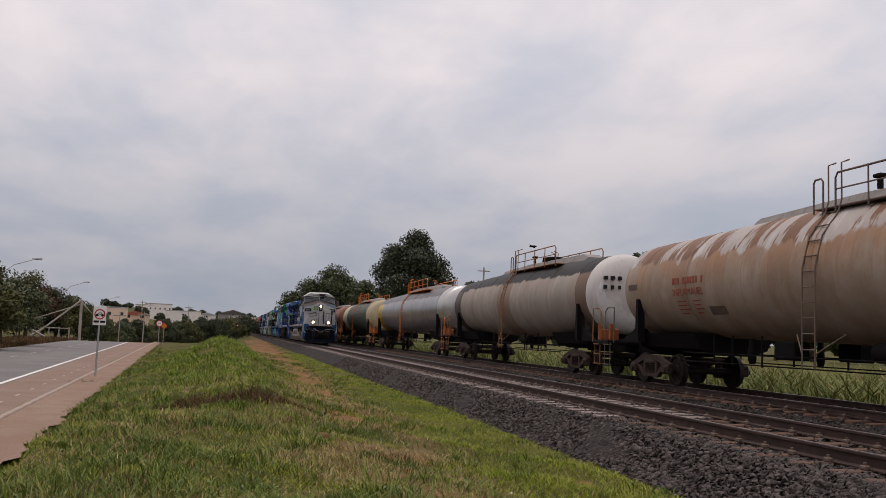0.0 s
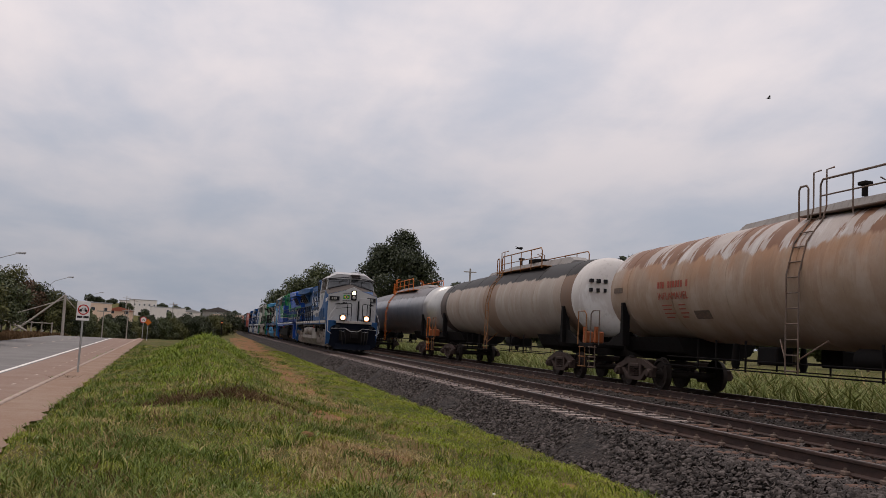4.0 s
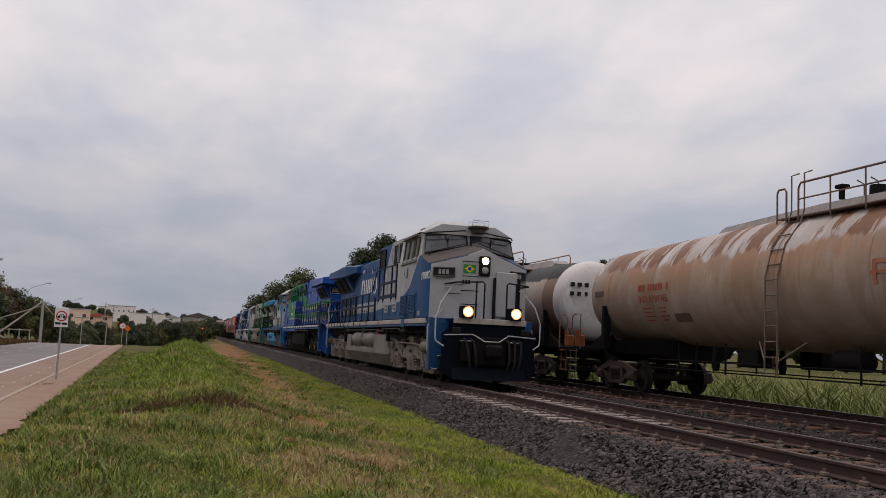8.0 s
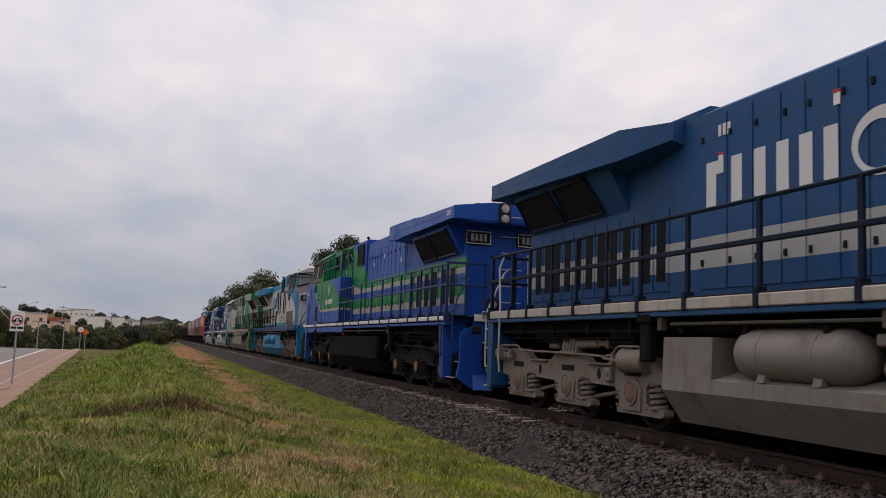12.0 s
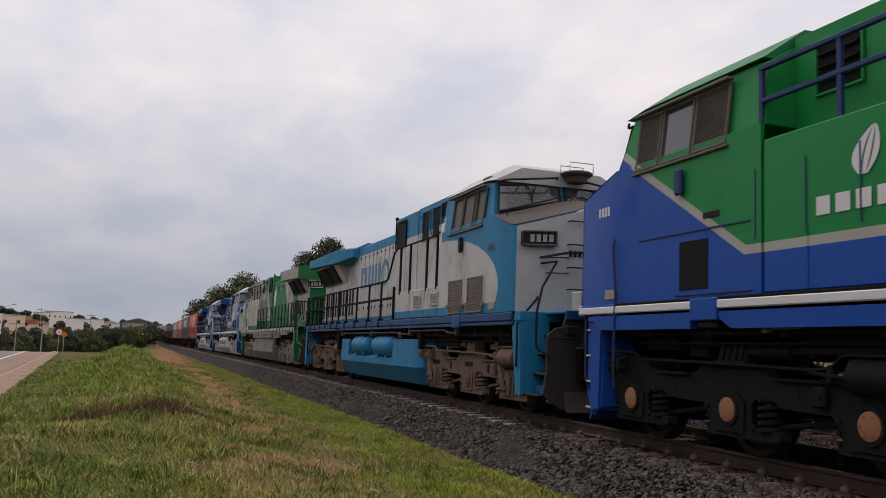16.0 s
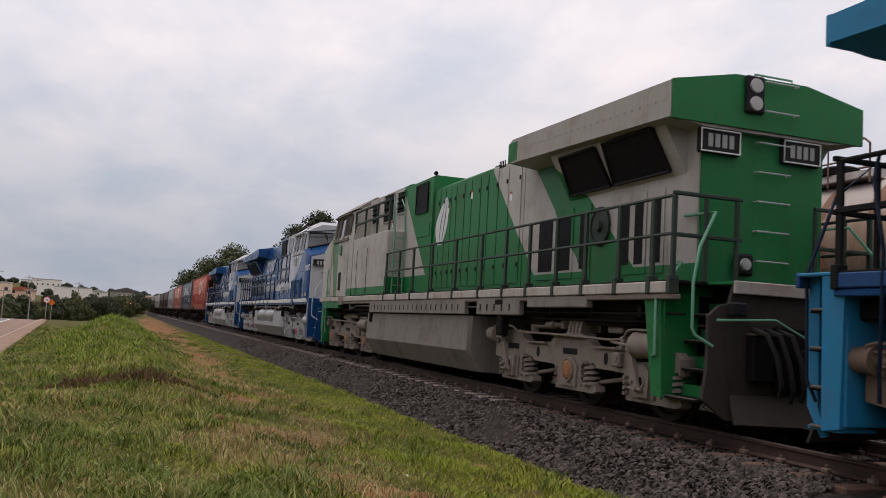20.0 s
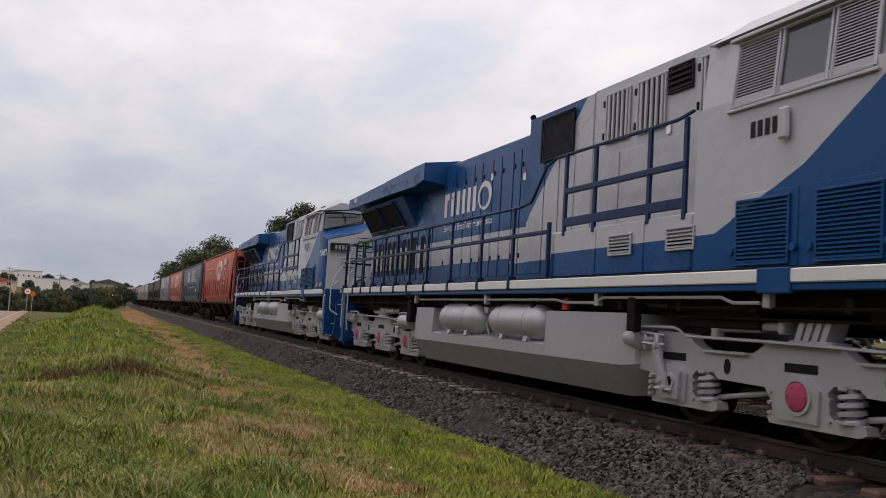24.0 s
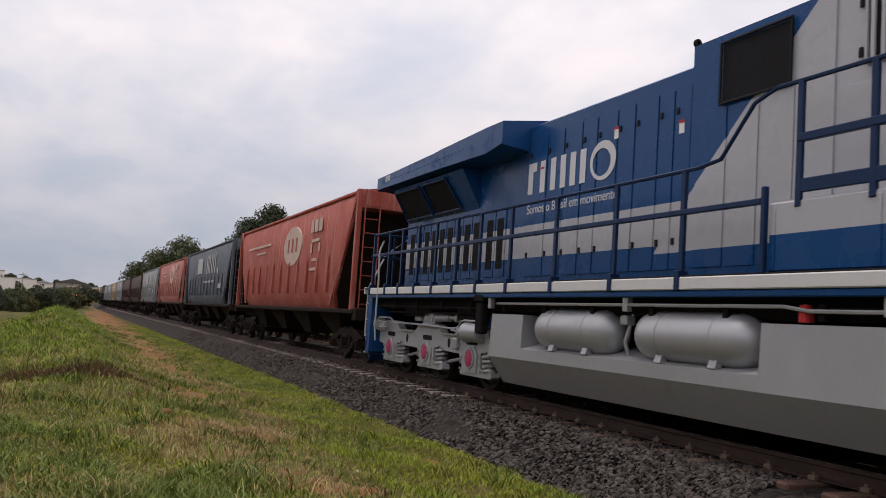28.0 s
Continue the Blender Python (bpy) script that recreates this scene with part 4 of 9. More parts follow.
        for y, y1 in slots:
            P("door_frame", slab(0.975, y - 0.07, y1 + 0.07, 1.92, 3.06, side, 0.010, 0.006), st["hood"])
            # no hole is cut; a dark slab gives the slot's inner shade
            P("door_slot", slab(0.986, y, y1, 2.06, 2.92, side, 0.006, 0.003), M_mesh_and_shade)
        if st["skirt"] == "slotted":
            s = Shape()
            s.turned([(side * 0.98, 0.30), (side * 1.02, 0.29), (side * 1.02, 0.25), (side * 0.98, 0.245)], "x", (0, 18.38, 2.68), 20)
            s.turned([(side * 0.98, 0.09), (side * 1.05, 0.08), (side * 1.055, 0.0)], "x", (0, 18.38, 2.68), 12)
            s.loft([[(side * x, 18.38 + 0.27 * math.cos(a), 2.68 + 0.27 * math.sin(a)) for a in np.linspace(0, 2 * math.pi, 17)[:-1]] for x in (0.985, 1.0)])
            P("fan_guard", s, P_greendark, "dark green round fan guard")
        # small stickers
        for y, z in ((11.6, 3.55), (13.0, 3.72), (15.0, 3.45), (7.35, 3.6)):
            w = slab(0.997 if y > 9 else 1.036, y, y + 0.10, z, z + 0.13, side, 0.003, 0.001)
            P("warning_sticker", w, M_white, "white and red warning sticker")
            P("sticker_band", slab(1.001 if y > 9 else 1.040, y, y + 0.10, z + 0.13, z + 0.165, side, 0.003, 0.001), M_sign_red)
    # rear end: face, number box, ladder rungs, twin lamps
    s = Shape()
    s.box(-0.95, 0.95, BACK, BACK + 0.03, 1.78, 4.15, 0.01)
    P("rear_sheet", s, st["rear"], st["rear_label"])
    s = Shape()
    ye, zt, zo, zl, ww = prof[-1]
    s.prism([(-1.49, zl - 0.02), (1.49, zl - 0.02), (1.49, zo + 0.01), (0.56, zt + 0.02), (-0.56, zt + 0.02), (-1.49, zo + 0.01)], "y", prof[-1][0] - 0.03, prof[-1][0] + 0.03)
    P("wing_end", s, st["rear"])
    for k in range(7):
        s = Shape()
        z = 2.1 + 0.38 * k
        yb = BACK + 0.03 if z < zl - 0.1 else ye + 0.03
        x0 = -0.35
        s.pipe([(x0, yb, z), (x0, yb + 0.08, z), (x0 + 0.5, yb + 0.08, z), (x0 + 0.5, yb, z)], 0.012)
        P("rear_ladder_rung", s, P_whiterail)
    for x in (-0.85, 0.42):
        s = Shape()
        s.box(x, x + 0.62, BACK + 0.02, BACK + 0.10, 3.40, 3.72, 0.02)
        bx = P("rear_number_box", s, M_black, "black number box with a pale rim")
        s = Shape()
        s.pipe([(x + a, BACK + 0.11, z) for a, z in ((0.02, 3.42), (0.60, 3.42), (0.60, 3.70), (0.02, 3.70), (0.02, 3.42))], 0.012)
        P("box_rim", s, M_white, "", bx)
        for a, b in number_bars(4, 0.17):
            P("number_bar", Shape().box(x + 0.11 + a, x + 0.11 + a + b, BACK + 0.10, BACK + 0.106, 3.48, 3.65, 0.002), M_number, "", bx)
    s = Shape()
    s.box(0.16, 0.44, ye + 0.02, ye + 0.09, zt - 0.46, zt + 0.02, 0.02)
    lb = P("rear_lamp_box", s, M_black)
    for z in (zt - 0.34, zt - 0.11):
        P("rear_lamp", Shape().turned([(ye + 0.09, 0.10), (ye + 0.11, 0.09), (ye + 0.115, 0.0)], "y", (0.30, 0, z), 14), M_lamp_off, "unlit twin headlight", lb)
    s = Shape()
    s.pipe([(-0.5, ye - 0.2, zt), (-0.5, ye - 0.2, zt + 0.14), (0.1, ye - 0.2, zt + 0.14), (0.1, ye - 0.2, zt)], 0.015)
    P("roof_grab", s, st["trim"])
    # exhaust, horn, roof boxes
    s = Shape()
    s.turned([(4.38, 0.32), (4.56, 0.30), (4.58, 0.22), (4.50, 0.2)], "z", (0, 12.6, 0), 16)
    P("exhaust_stack", s, M_steel_dark)
    for y in (11.4, 13.6, 14.4):
        P("roof_hatch", Shape().box(-0.4, 0.4, y, y + 0.5, 4.40, 4.47, 0.02), st["hood"])
    if st["roof_unit"] == "fan":
        s = Shape()
        s.turned([(4.36, 0.18), (4.46, 0.22), (4.50, 0.30), (4.535, 0.32), (4.565, 0.28), (4.575, 0.0)], "z", (0.25, 3.2, 0), 18)
        P("roof_air_conditioner", s, st["fan"], "round grey air conditioner pod")
        s = Shape()
        s.pipe([(0.0, 3.0, 4.54), (0.0, 3.0, 4.72), (0.5, 3.0, 4.72), (0.5, 3.0, 4.54)], 0.010)
        s.pipe([(0.0, 3.4, 4.54), (0.0, 3.4, 4.72), (0.5, 3.4, 4.72), (0.5, 3.4, 4.54)], 0.010)
        P("pod_guard", s, M_galv)
    s = Shape()
    s.box(-1.22, -0.92, 4.05, 4.45, 4.40, 4.52, 0.02)
    P("roof_horn", s, M_beacon, "small brown roof horn box")
    P("beacon", Shape().turned([(4.44, 0.10), (4.56, 0.07), (4.60, 0.05)], "z", (-0.75, 5.5, 0), 10), M_beacon)
    P("roof_aerial", Shape().rod((0.5, 4.6, 4.6), (0.5, 4.6, 4.78), 0.015, 6), M_beacon)
    # pilot, steps and coupler at both ends
    for end in (0, 1):
        E = (lambda y: y) if end == 0 else (lambda y: REAR - y)

        wide = (end == 0) != st["tall"]

        def ep(name, s, mat, label="", parent=None):
            return P(name, s, mat, label, parent)

        def ebox(s, x0, x1, y0, y1, z0, z1, c=0.015):
            a, b = sorted((E(y0), E(y1)))
            return s.box(x0, x1, a, b, z0, z1, c)
        s = Shape()
        if wide:
            half = [(0.0, 1.72), (0.98, 1.72), (1.04, 1.50), (1.18, 1.47), (1.32, 1.35), (1.32, 0.75), (1.38, 0.40), (1.06, 0.17), (0.0, 0.17)]
            s.prism([(x, z) for x, z in half] + [(-x, z) for x, z in half[-2:0:-1]], "y", min(E(1.06), E(1.12)), max(E(1.06), E(1.12)))
        else:
            ebox(s, -1.30, 1.30, 1.02, 1.16, 0.55, 1.72, 0.03)
        ep("pilot_plate", s, st["pilot"], "scuffed pilot plate")
        # dark box proud of the plate, standing for the shaded coupler recess
        s = Shape()
        ebox(s, -0.46, 0.46, 0.93, 1.05, 0.52, 1.28, 0.03)
        ep("coupler_pocket", s, M_steel_dark)
        for side in (-1, 1):
            s = Shape()
            xa, xb = sorted((side * 0.52, side * 0.82))
            ebox(s, xa, xb, 0.90, 1.05, 0.62, 1.15, 0.02)
            sh = ep("shunter_step", s, M_steel_dark)
            s = Shape()
            ebox(s, xa, xb, 0.885, 1.05, 1.152, 1.178, 0.006)
            ep("step_edge", s, st["nosing"], "", sh)
        s = Shape()
        w = 1.02 if wide else 1.25
        ring0 = [(-w, E(1.05), 0.46), (0, E(0.96), 0.46), (w, E(1.05), 0.46)]
        ring1 = [(-w - 0.02, E(0.92), 0.14), (0, E(0.62), 0.14), (w + 0.02, E(0.92), 0.14)]
        back = [[(x, y + (0.03 if end == 0 else -0.03), z) for x, y, z in r[::-1]] for r in (ring0, ring1)]
        s.loft([ring0 + back[0], ring1 + back[1]])
        ep("snow_plough", s, st["plough"], "dark steel obstacle plough")
        s = Shape()
        cp = 0.42 if end == 0 else REAR - 22.72
        ebox(s, -0.16, 0.16, cp + 0.25, 1.1, 0.80, 1.02, 0.03)
        ebox(s, -0.22, 0.22, cp + 0.02, cp + 0.34, 0.74, 1.08, 0.06)
        ep("coupler", s, M_steel_dark, "oily automatic coupler")
        for x, dz in ((-0.75, 0), (-0.55, 0.05), (0.45, 0.02), (0.62, 0), (0.8, 0.06)):
            s = Shape()
            s.pipe([(x, E(0.95), 1.22), (x, E(0.70), 1.16), (x * 0.95, E(0.58), 0.85 + dz), (x * 0.9, E(0.55), 0.55 + dz), (x * 0.86, E(0.62), 0.42 + dz)], 0.03)
            ep("air_hose", s, M_rubber)
        for side in (-1, 1):
            # corner step well: cheek plate, rear wall, treads and handrails
            s = Shape()
            poly = [(E(2.16), 1.62), (E(1.93), 0.36), (E(1.72), 0.36), (E(1.79), 1.62)] if wide else [(E(1.60), 1.74), (E(1.56), 0.34), (E(1.34), 0.30), (E(1.32), 1.74)]
            s.prism(poly, "x", side * 1.46 - 0.025, side * 1.46 + 0.025)
            wy = 1.76 if wide else 1.54
            ebox(s, min(side * 0.95, side * 1.445), max(side * 0.95, side * 1.445), wy, wy + 0.05, 0.36, 1.72, 0.01)
            ep("step_cheek", s, step_m)
            if wide:
                # stairs that climb inward between the rear wall and the pilot plate
                for x, z in ((1.42, 0.39), (1.25, 0.73), (1.16, 1.06), (1.05, 1.38)):
                    s = Shape()
                    xa, xb = sorted((side * x, side * (x - 0.26)))
                    ebox(s, xa, xb, 1.13, wy - 0.005, z - 0.035, z, 0.006)
                    tr = ep("step_tread", s, M_steel_dark)
                    s = Shape()
                    xa, xb = sorted((side * (x - 0.03), side * (x + 0.004)))
                    ebox(s, xa, xb, 1.13, wy - 0.006, z - 0.01, z + 0.006, 0.003)
                    ep("step_edge", s, st["nosing"], "", tr)
                    s = Shape()
                    xa, xb = sorted((side * (x - 0.24), side * (x - 0.27)))
                    ebox(s, xa, xb, 1.13, wy - 0.005, z, z + 0.14, 0.004)
                    ep("step_riser", s, step_m, "", tr)
                s = Shape()
                ebox(s, min(side * 0.70, side * 0.76), max(side * 0.70, side * 0.76), 1.13, wy, 0.3, 1.70, 0.01)
                ep("step_back", s, M_steel_dark)
                s = Shape()
                s.pipe([(side * 1.49, E(1.93), 0.84), (side * 1.52, E(1.83), 0.86), (side * 1.52, E(1.84), 1.54), (side * 1.30, E(1.90), 1.80), (side * 1.08, E(1.97), 2.02), (side * 1.08, E(2.04), 2.03)], 0.02)
                ep("step_handrail", s, st["trim"])
                s = Shape()
                s.pipe([(side * 1.27, E(1.04), 1.0), (side * 1.46, E(1.12), 1.12), (side * 1.49, E(1.14), 1.20), (side * 1.49, E(1.14), 1.72), (side * 1.36, E(1.22), 2.14), (side * 1.02, E(1.40), 2.60), (side * 1.02, E(2.02), 2.62)], 0.02)
                ep("platform_handrail", s, st["trim"])
                if end == 0:
                    s = Shape()
                    xi, xm, xo = (-0.18, -0.41, -1.04) if side < 0 else (0.46, 0.73, 1.10)
                    s.pipe([(xi, E(1.05), 1.76), (xi, E(1.05), 2.72), (xi + side * 0.05, E(1.05), 2.77), (xo - side * 0.06, E(1.05), 2.72), (xo, E(1.10), 2.71), (xo, E(2.0), 2.72)], 0.022)
                    s.rod((xm, E(1.05), 1.76), (xm, E(1.05), 2.75), 0.022, 8)
                    ep("platform_rail", s, st["trim"] if st["slats"] else st["trim_dark"])
            else:
                s = Shape()
                s.prism([(E(1.16), 1.72), (E(1.16), 0.5), (E(1.28), 0.24), (E(1.20), 0.22), (E(1.02), 0.5), (E(1.02), 1.72)], "x", side * 1.34 - 0.02, side * 1.34 + 0.02)
                ep("step_cheek", s, step_m)
                for k, z in enumerate((0.30, 0.66, 1.02, 1.38)):
                    s = Shape()
                    ebox(s, min(side * 1.0, side * 1.46), max(side * 1.0, side * 1.46), 1.14, wy - 0.02, z, z + 0.035, 0.008)
                    tr = ep("step_tread", s, M_steel_dark if k else step_m)
                    s = Shape()
                    ebox(s, min(side * 1.44, side * 1.48), max(side * 1.44, side * 1.48), 1.18, wy - 0.16, z + 0.02, z + 0.05, 0.008)
                    ep("step_edge", s, st["nosing"], "", tr)
                s = Shape()
                s.pipe([(side * 1.50, E(2.02), 0.62), (side * 1.54, E(2.05), 0.9), (side * 1.54, E(2.08), 1.9), (side * 1.52, E(1.95), 2.55), (side * 1.42, E(1.9), 2.78)], 0.02)
                ep("step_handrail", s, st["trim"])
                s = Shape()
                s.pipe([(side * 1.40, E(1.18), 0.55), (side * 1.44, E(1.10), 0.75), (side * 1.42, E(1.05), 1.75), (side * 1.05, E(1.02), 2.55), (side * 0.55, E(1.02), 2.95), (side * 0.52, E(1.02), 1.8)], 0.02)
                ep("platform_handrail", s, st["trim"])
        pw = 1.03 if wide else 1.50
        s = Shape()
        ebox(s, -pw, pw, 1.0, 1.755, 1.725, 1.762, 0.01)
        ebox(s, -1.50, 1.50, 1.757, 2.05, 1.60, 1.764, 0.01)
        ep("end_platform", s, step_m)
        s = Shape()
        ebox(s, -pw, pw, 0.98, 1.03, 1.62, 1.77, 0.01)
        ep("platform_edge", s, sillm)
        if end == 1:
            for side in (-1, 1):
                for x in (1.5, 1.05, 0.6):
                    ep("end_railing_post", Shape().box(min(side * x, side * x + 0.05), max(side * x, side * x + 0.05), END - 0.03, END + 0.02, 1.76, st["rail_z"], 0.008), rail_m)
                for z in (st["rail_z"] - 0.5, st["rail_z"]):
                    ep("end_rail", Shape().box(min(side * 0.55, side * 1.55), max(side * 0.55, side * 1.55), END - 0.03, END + 0.02, z, z + 0.05, 0.01), rail_m)
            s = Shape()
            s.box(0.18, 0.46, BACK + 0.03, BACK + 0.12, 1.90, 2.18, 0.03)
            lb = P("marker_lamp_box", s, M_black)
            P("marker_lamp", Shape().turned([(BACK + 0.12, 0.085), (BACK + 0.15, 0.07), (BACK + 0.155, 0.0)], "y", (0.32, 0, 2.04), 14), M_lamp_off, "", lb)
        s = Shape()
        s.pipe([(-1.3, E(0.94), 1.30), (-0.5, E(0.92), 1.34), (-0.2, E(0.8), 1.16), (0.2, E(0.8), 1.16), (0.5, E(0.92), 1.34), (1.3, E(0.94), 1.30)], 0.016)
        ep("uncoupling_lever", s, st["trim"])
        for x in (-1.05, 0.88):
            s = Shape()
            ebox(s, x, x + 0.22, 0.94, 1.03, 1.36, 1.52, 0.02)
            ep("cable_socket", s, M_black)
    # front lamps, number boards, flag and grab irons
    lamp = M_lamp_on if st["lit"] else M_lamp_off
    for x in (-0.68, 0.68):
        s = Shape()
        s.box(x - 0.16, x + 0.16, 0.86, 1.20, 1.765, 2.09, 0.02)
        lb = P("ditch_lamp_box", s, st["pilot"] if st["lit"] else st["face"])
        P("ditch_lamp", Shape().turned([(0.86, 0.105), (0.842, 0.10), (0.832, 0.0)], "y", (x, 0, 1.935), 18), lamp, "round ditch light" if not st["lit"] else "glowing warm ditch light", lb)
        s = Shape()
        s.turned([(0.862, 0.145), (0.845, 0.145), (0.845, 0.107), (0.862, 0.107)], "y", (x, 0, 1.935), 18)
        # on lit lamps the bezel itself glows, in place of a halo
        P("lamp_bezel", s, M_lamp_halo if st["lit"] else M_black, "", lb)
    s = Shape()
    s.box(-0.15, 0.17, 1.66, 1.78, 2.98, 3.54, 0.03)
    lb = P("headlamp_box", s, st["trim_dark"])
    for z in (3.14, 3.40):
        P("headlamp", Shape().turned([(1.66, 0.10), (1.64, 0.09), (1.63, 0.0)], "y", (0.01, 0, z), 18),
          lamp if z > 3.3 or not st["lit"] else M_lamp_off, "", lb)
    slope = 0.42 / 0.94
    for side in (-1, 1):
        s = Shape()
        yf = lambda x: 1.76 + (abs(x) - 0.48) * slope
        x0, x1 = 0.82, 1.36
        pts = [(side * x0, yf(x0) - 0.09, 2.93), (side * x1, yf(x1) - 0.09, 2.93), (side * x1, yf(x1) - 0.09, 3.17), (side * x0, yf(x0) - 0.09, 3.17)]
        s.loft([pts, [(x, y + 0.09, z) for x, y, z in pts]])
        nb = P("number_board", s, M_black, "dark front number board")
        s = Shape()
        s.pipe([(x, y - 0.005, z) for x, y, z in pts] + [(pts[0][0], pts[0][1] - 0.005, pts[0][2])], 0.018)
        P("board_rim", s, M_board_rim, "", nb)
        for a, b in number_bars(st["digits"], 0.16):
            s = Shape()
            xa = side * (x0 + 0.12 + a if side > 0 else x1 - 0.12 - a)
            xb = xa + b
            r0 = [(xa, yf(xa) - 0.094, 2.985), (xb, yf(xb) - 0.094, 2.985), (xb, yf(xb) - 0.094, 3.115), (xa, yf(xa) - 0.094, 3.115)]
            s.loft([r0, [(x, y + 0.003, z) for x, y, z in r0]])
            P("number_bar", s, M_number, "", nb)
        for z in (2.45, 2.72):
            s = Shape()
            s.pipe([(side * 0.95, yf(0.95) - 0.01, z), (side * 0.95, yf(0.95) - 0.08, z), (side * 0.62, yf(0.62) - 0.08, z), (side * 0.62, yf(0.62) - 0.01, z)], 0.011)
            P("grab_iron", s, st["trim_dark"])
    for z in (2.17, 2.55, 2.95, 3.36):
        s = Shape()
        s.pipe([(-0.62, 1.80, z), (-0.62, 1.68, z), (-0.16, 1.68, z), (-0.16, 1.76, z)], 0.013)
        P("grab_iron", s, st["trim_dark"])
    if st["flag"]:
        s = Shape().box(-0.60, -0.24, 1.738, 1.748, 3.04, 3.28, 0.002)
        fl = P("flag_sticker", s, M_flag_green, "small green, yellow and blue flag sticker")
        P("flag_lozenge", Shape().prism([(-0.57, 3.16), (-0.42, 3.06), (-0.27, 3.16), (-0.42, 3.26)], "y", 1.732, 1.7375), M_flag_yellow, "", fl)
        P("flag_disc", Shape().turned([(1.731, 0.055), (1.727, 0.05), (1.726, 0.0)], "y", (-0.42, 0, 3.16), 14), M_flag_blue, "", fl)
    for a, b in number_bars(st["digits"], 0.14):
        P("painted_number_bar", Shape().box(-0.62 + a, -0.62 + a + b, 1.735, 1.75, 2.74, 2.85, 0.002), M_black)
    for ob in root.children_recursive if cab_y else ():
        if ob.name.split(".")[0] in FACE_PARTS:
            ob.data.transform(Matrix.Translation((0, cab_y * 0.8, 0)))
    # fuel tank with air reservoirs in its recess
    sec = [(-1.45, 1.28), (-1.47, 0.62), (-1.18, 0.22), (1.18, 0.22), (1.47, 0.62), (1.45, 1.28)]
    s = Shape()
    if st["reservoirs"]:
        sec2 = [(-1.02, 0.92), (-1.47, 0.78), (-1.47, 0.62), (-1.18, 0.22), (1.18, 0.22), (1.47, 0.62), (1.47, 0.78), (1.02, 0.92)]
        sec6 = [(-0.9, 1.28), (-1.45, 1.28), (-1.47, 0.62), (-1.18, 0.22), (1.18, 0.22), (1.47, 0.62), (1.45, 1.28), (0.9, 1.28)]
        ends = [[(x * q, y + (0.16 if z < 0.5 else 0.0), z if z > 1.2 else z + lift) for x, z in sec6] for y, q, lift in ((7.42, 0.80, 0.05), (7.50, 0.91, 0.02), (7.66, 0.975, 0.0), (7.95, 1.0, 0.0))]
        s.loft(ends + [[(x, y, z) for x, z in q] for y, q in ((9.71, sec6), (9.712, sec2), (14.56, sec2), (14.562, sec6), (15.6, sec6))])
        P("reservoir_bay", Shape().box(-0.96, 0.96, 9.72, 14.55, 0.94, 1.3, 0.02), M_steel_dark)
    else:
        s.loft([[(x * q, y, z) for x, z in sec] for y, q in ((6.95, 0.97), (7.0, 1.0), (14.2, 1.0), (14.32, 0.985), (14.38, 0.94))])
    ft = P("fuel_tank", s, tank_m, st["tank_label"])
    if st["reservoirs"]:
        for side in (-1, 1):
            for y0, y1 in ((9.84, 11.85), (12.30, 14.25)):
                s = Shape()
                prof = [(y0, 0.02), (y0 + 0.05, 0.16), (y0 + 0.16, 0.26), (y0 + 0.3, 0.29), (y1 - 0.3, 0.29), (y1 - 0.16, 0.26), (y1 - 0.05, 0.16), (y1, 0.02)]
                s.turned(prof, "y", (side * 1.25, 0, 1.10), 24)
                P("air_reservoir", s, tank_m, "cylindrical air reservoir")
                for y in (y0 + 0.55, y1 - 0.55):
                    s = Shape()
                    s.turned([(y - 0.02, 0.296), (y + 0.02, 0.296)], "y", (side * 1.25, 0, 1.10), 24)
                    s.prism([(side * 1.38, 0.80), (side * 1.47, 0.80), (side * 1.42, 0.95), (side * 1.36, 0.92)], "y", y - 0.06, y + 0.06)
                    P("reservoir_strap", s, tank_m)
            s = Shape()
            s.pipe([(side * 1.3, 12.08, 0.82), (side * 1.36, 12.08, 1.0), (side * 1.25, 12.05, 1.42)], 0.025)
            s.box(min(side * 1.25, side * 1.4), max(side * 1.25, side * 1.4), 12.03, 12.17, 1.2, 1.32, 0.02)
            P("drain_valve", s, tank_m)
    for side in (-1, 1):
        s = Shape()
        s.turned([(1.30, 0.07), (1.46, 0.06), (1.47, 0.0)][::1], "z", (side * 1.40, 9.2, 0), 10)
        P("filler_cap", s, M_sign_red)
        s = Shape()
        s.box(min(side * 1.38, side * 1.5), max(side * 1.38, side * 1.5), 7.3, 7.48, 1.05, 1.48, 0.02)
        s.rod((side * 1.42, 7.1, 1.38), (side * 1.42, 6.7, 1.36), 0.03, 8)
        P("filter_bowl", s, M_steel_dark)
        s = Shape()
        s.box(min(side * 1.38, side * 1.52), max(side * 1.38, side * 1.52), 15.85, 16.1, 0.95, 1.46, 0.03)
        s.box(min(side * 1.36, side * 1.54), max(side * 1.36, side * 1.54), 15.8, 16.15, 1.46, 1.58, 0.02)
        P("sand_filler", s, M_steel_dark)
    # walkway railing
    RAIL = st["rail_z"]
    post = shared(("post", rail_m.name, RAIL), lambda: Shape().box(-0.022, 0.022, -0.036, 0.036, 0.0, RAIL - 1.76, 0.006).box(-0.068, 0.068, -0.042, 0.042, -0.165, 0.06, 0.008).mesh("railing_post", rail_m))
    for side in (-1, 1):
        for y in (10.9, 12.2, 13.65, 15.0, 16.1, 17.05, 18.0, 18.9, 19.8, 20.6, END - 0.04):
            part("railing_post", post, None, root, at=pose(side * 1.50, y, 1.76))
        for y in (8.7, 9.8) if st["tall"] else ():
            part("railing_post", post, None, root, at=pose(side * 1.50, y, 1.76))
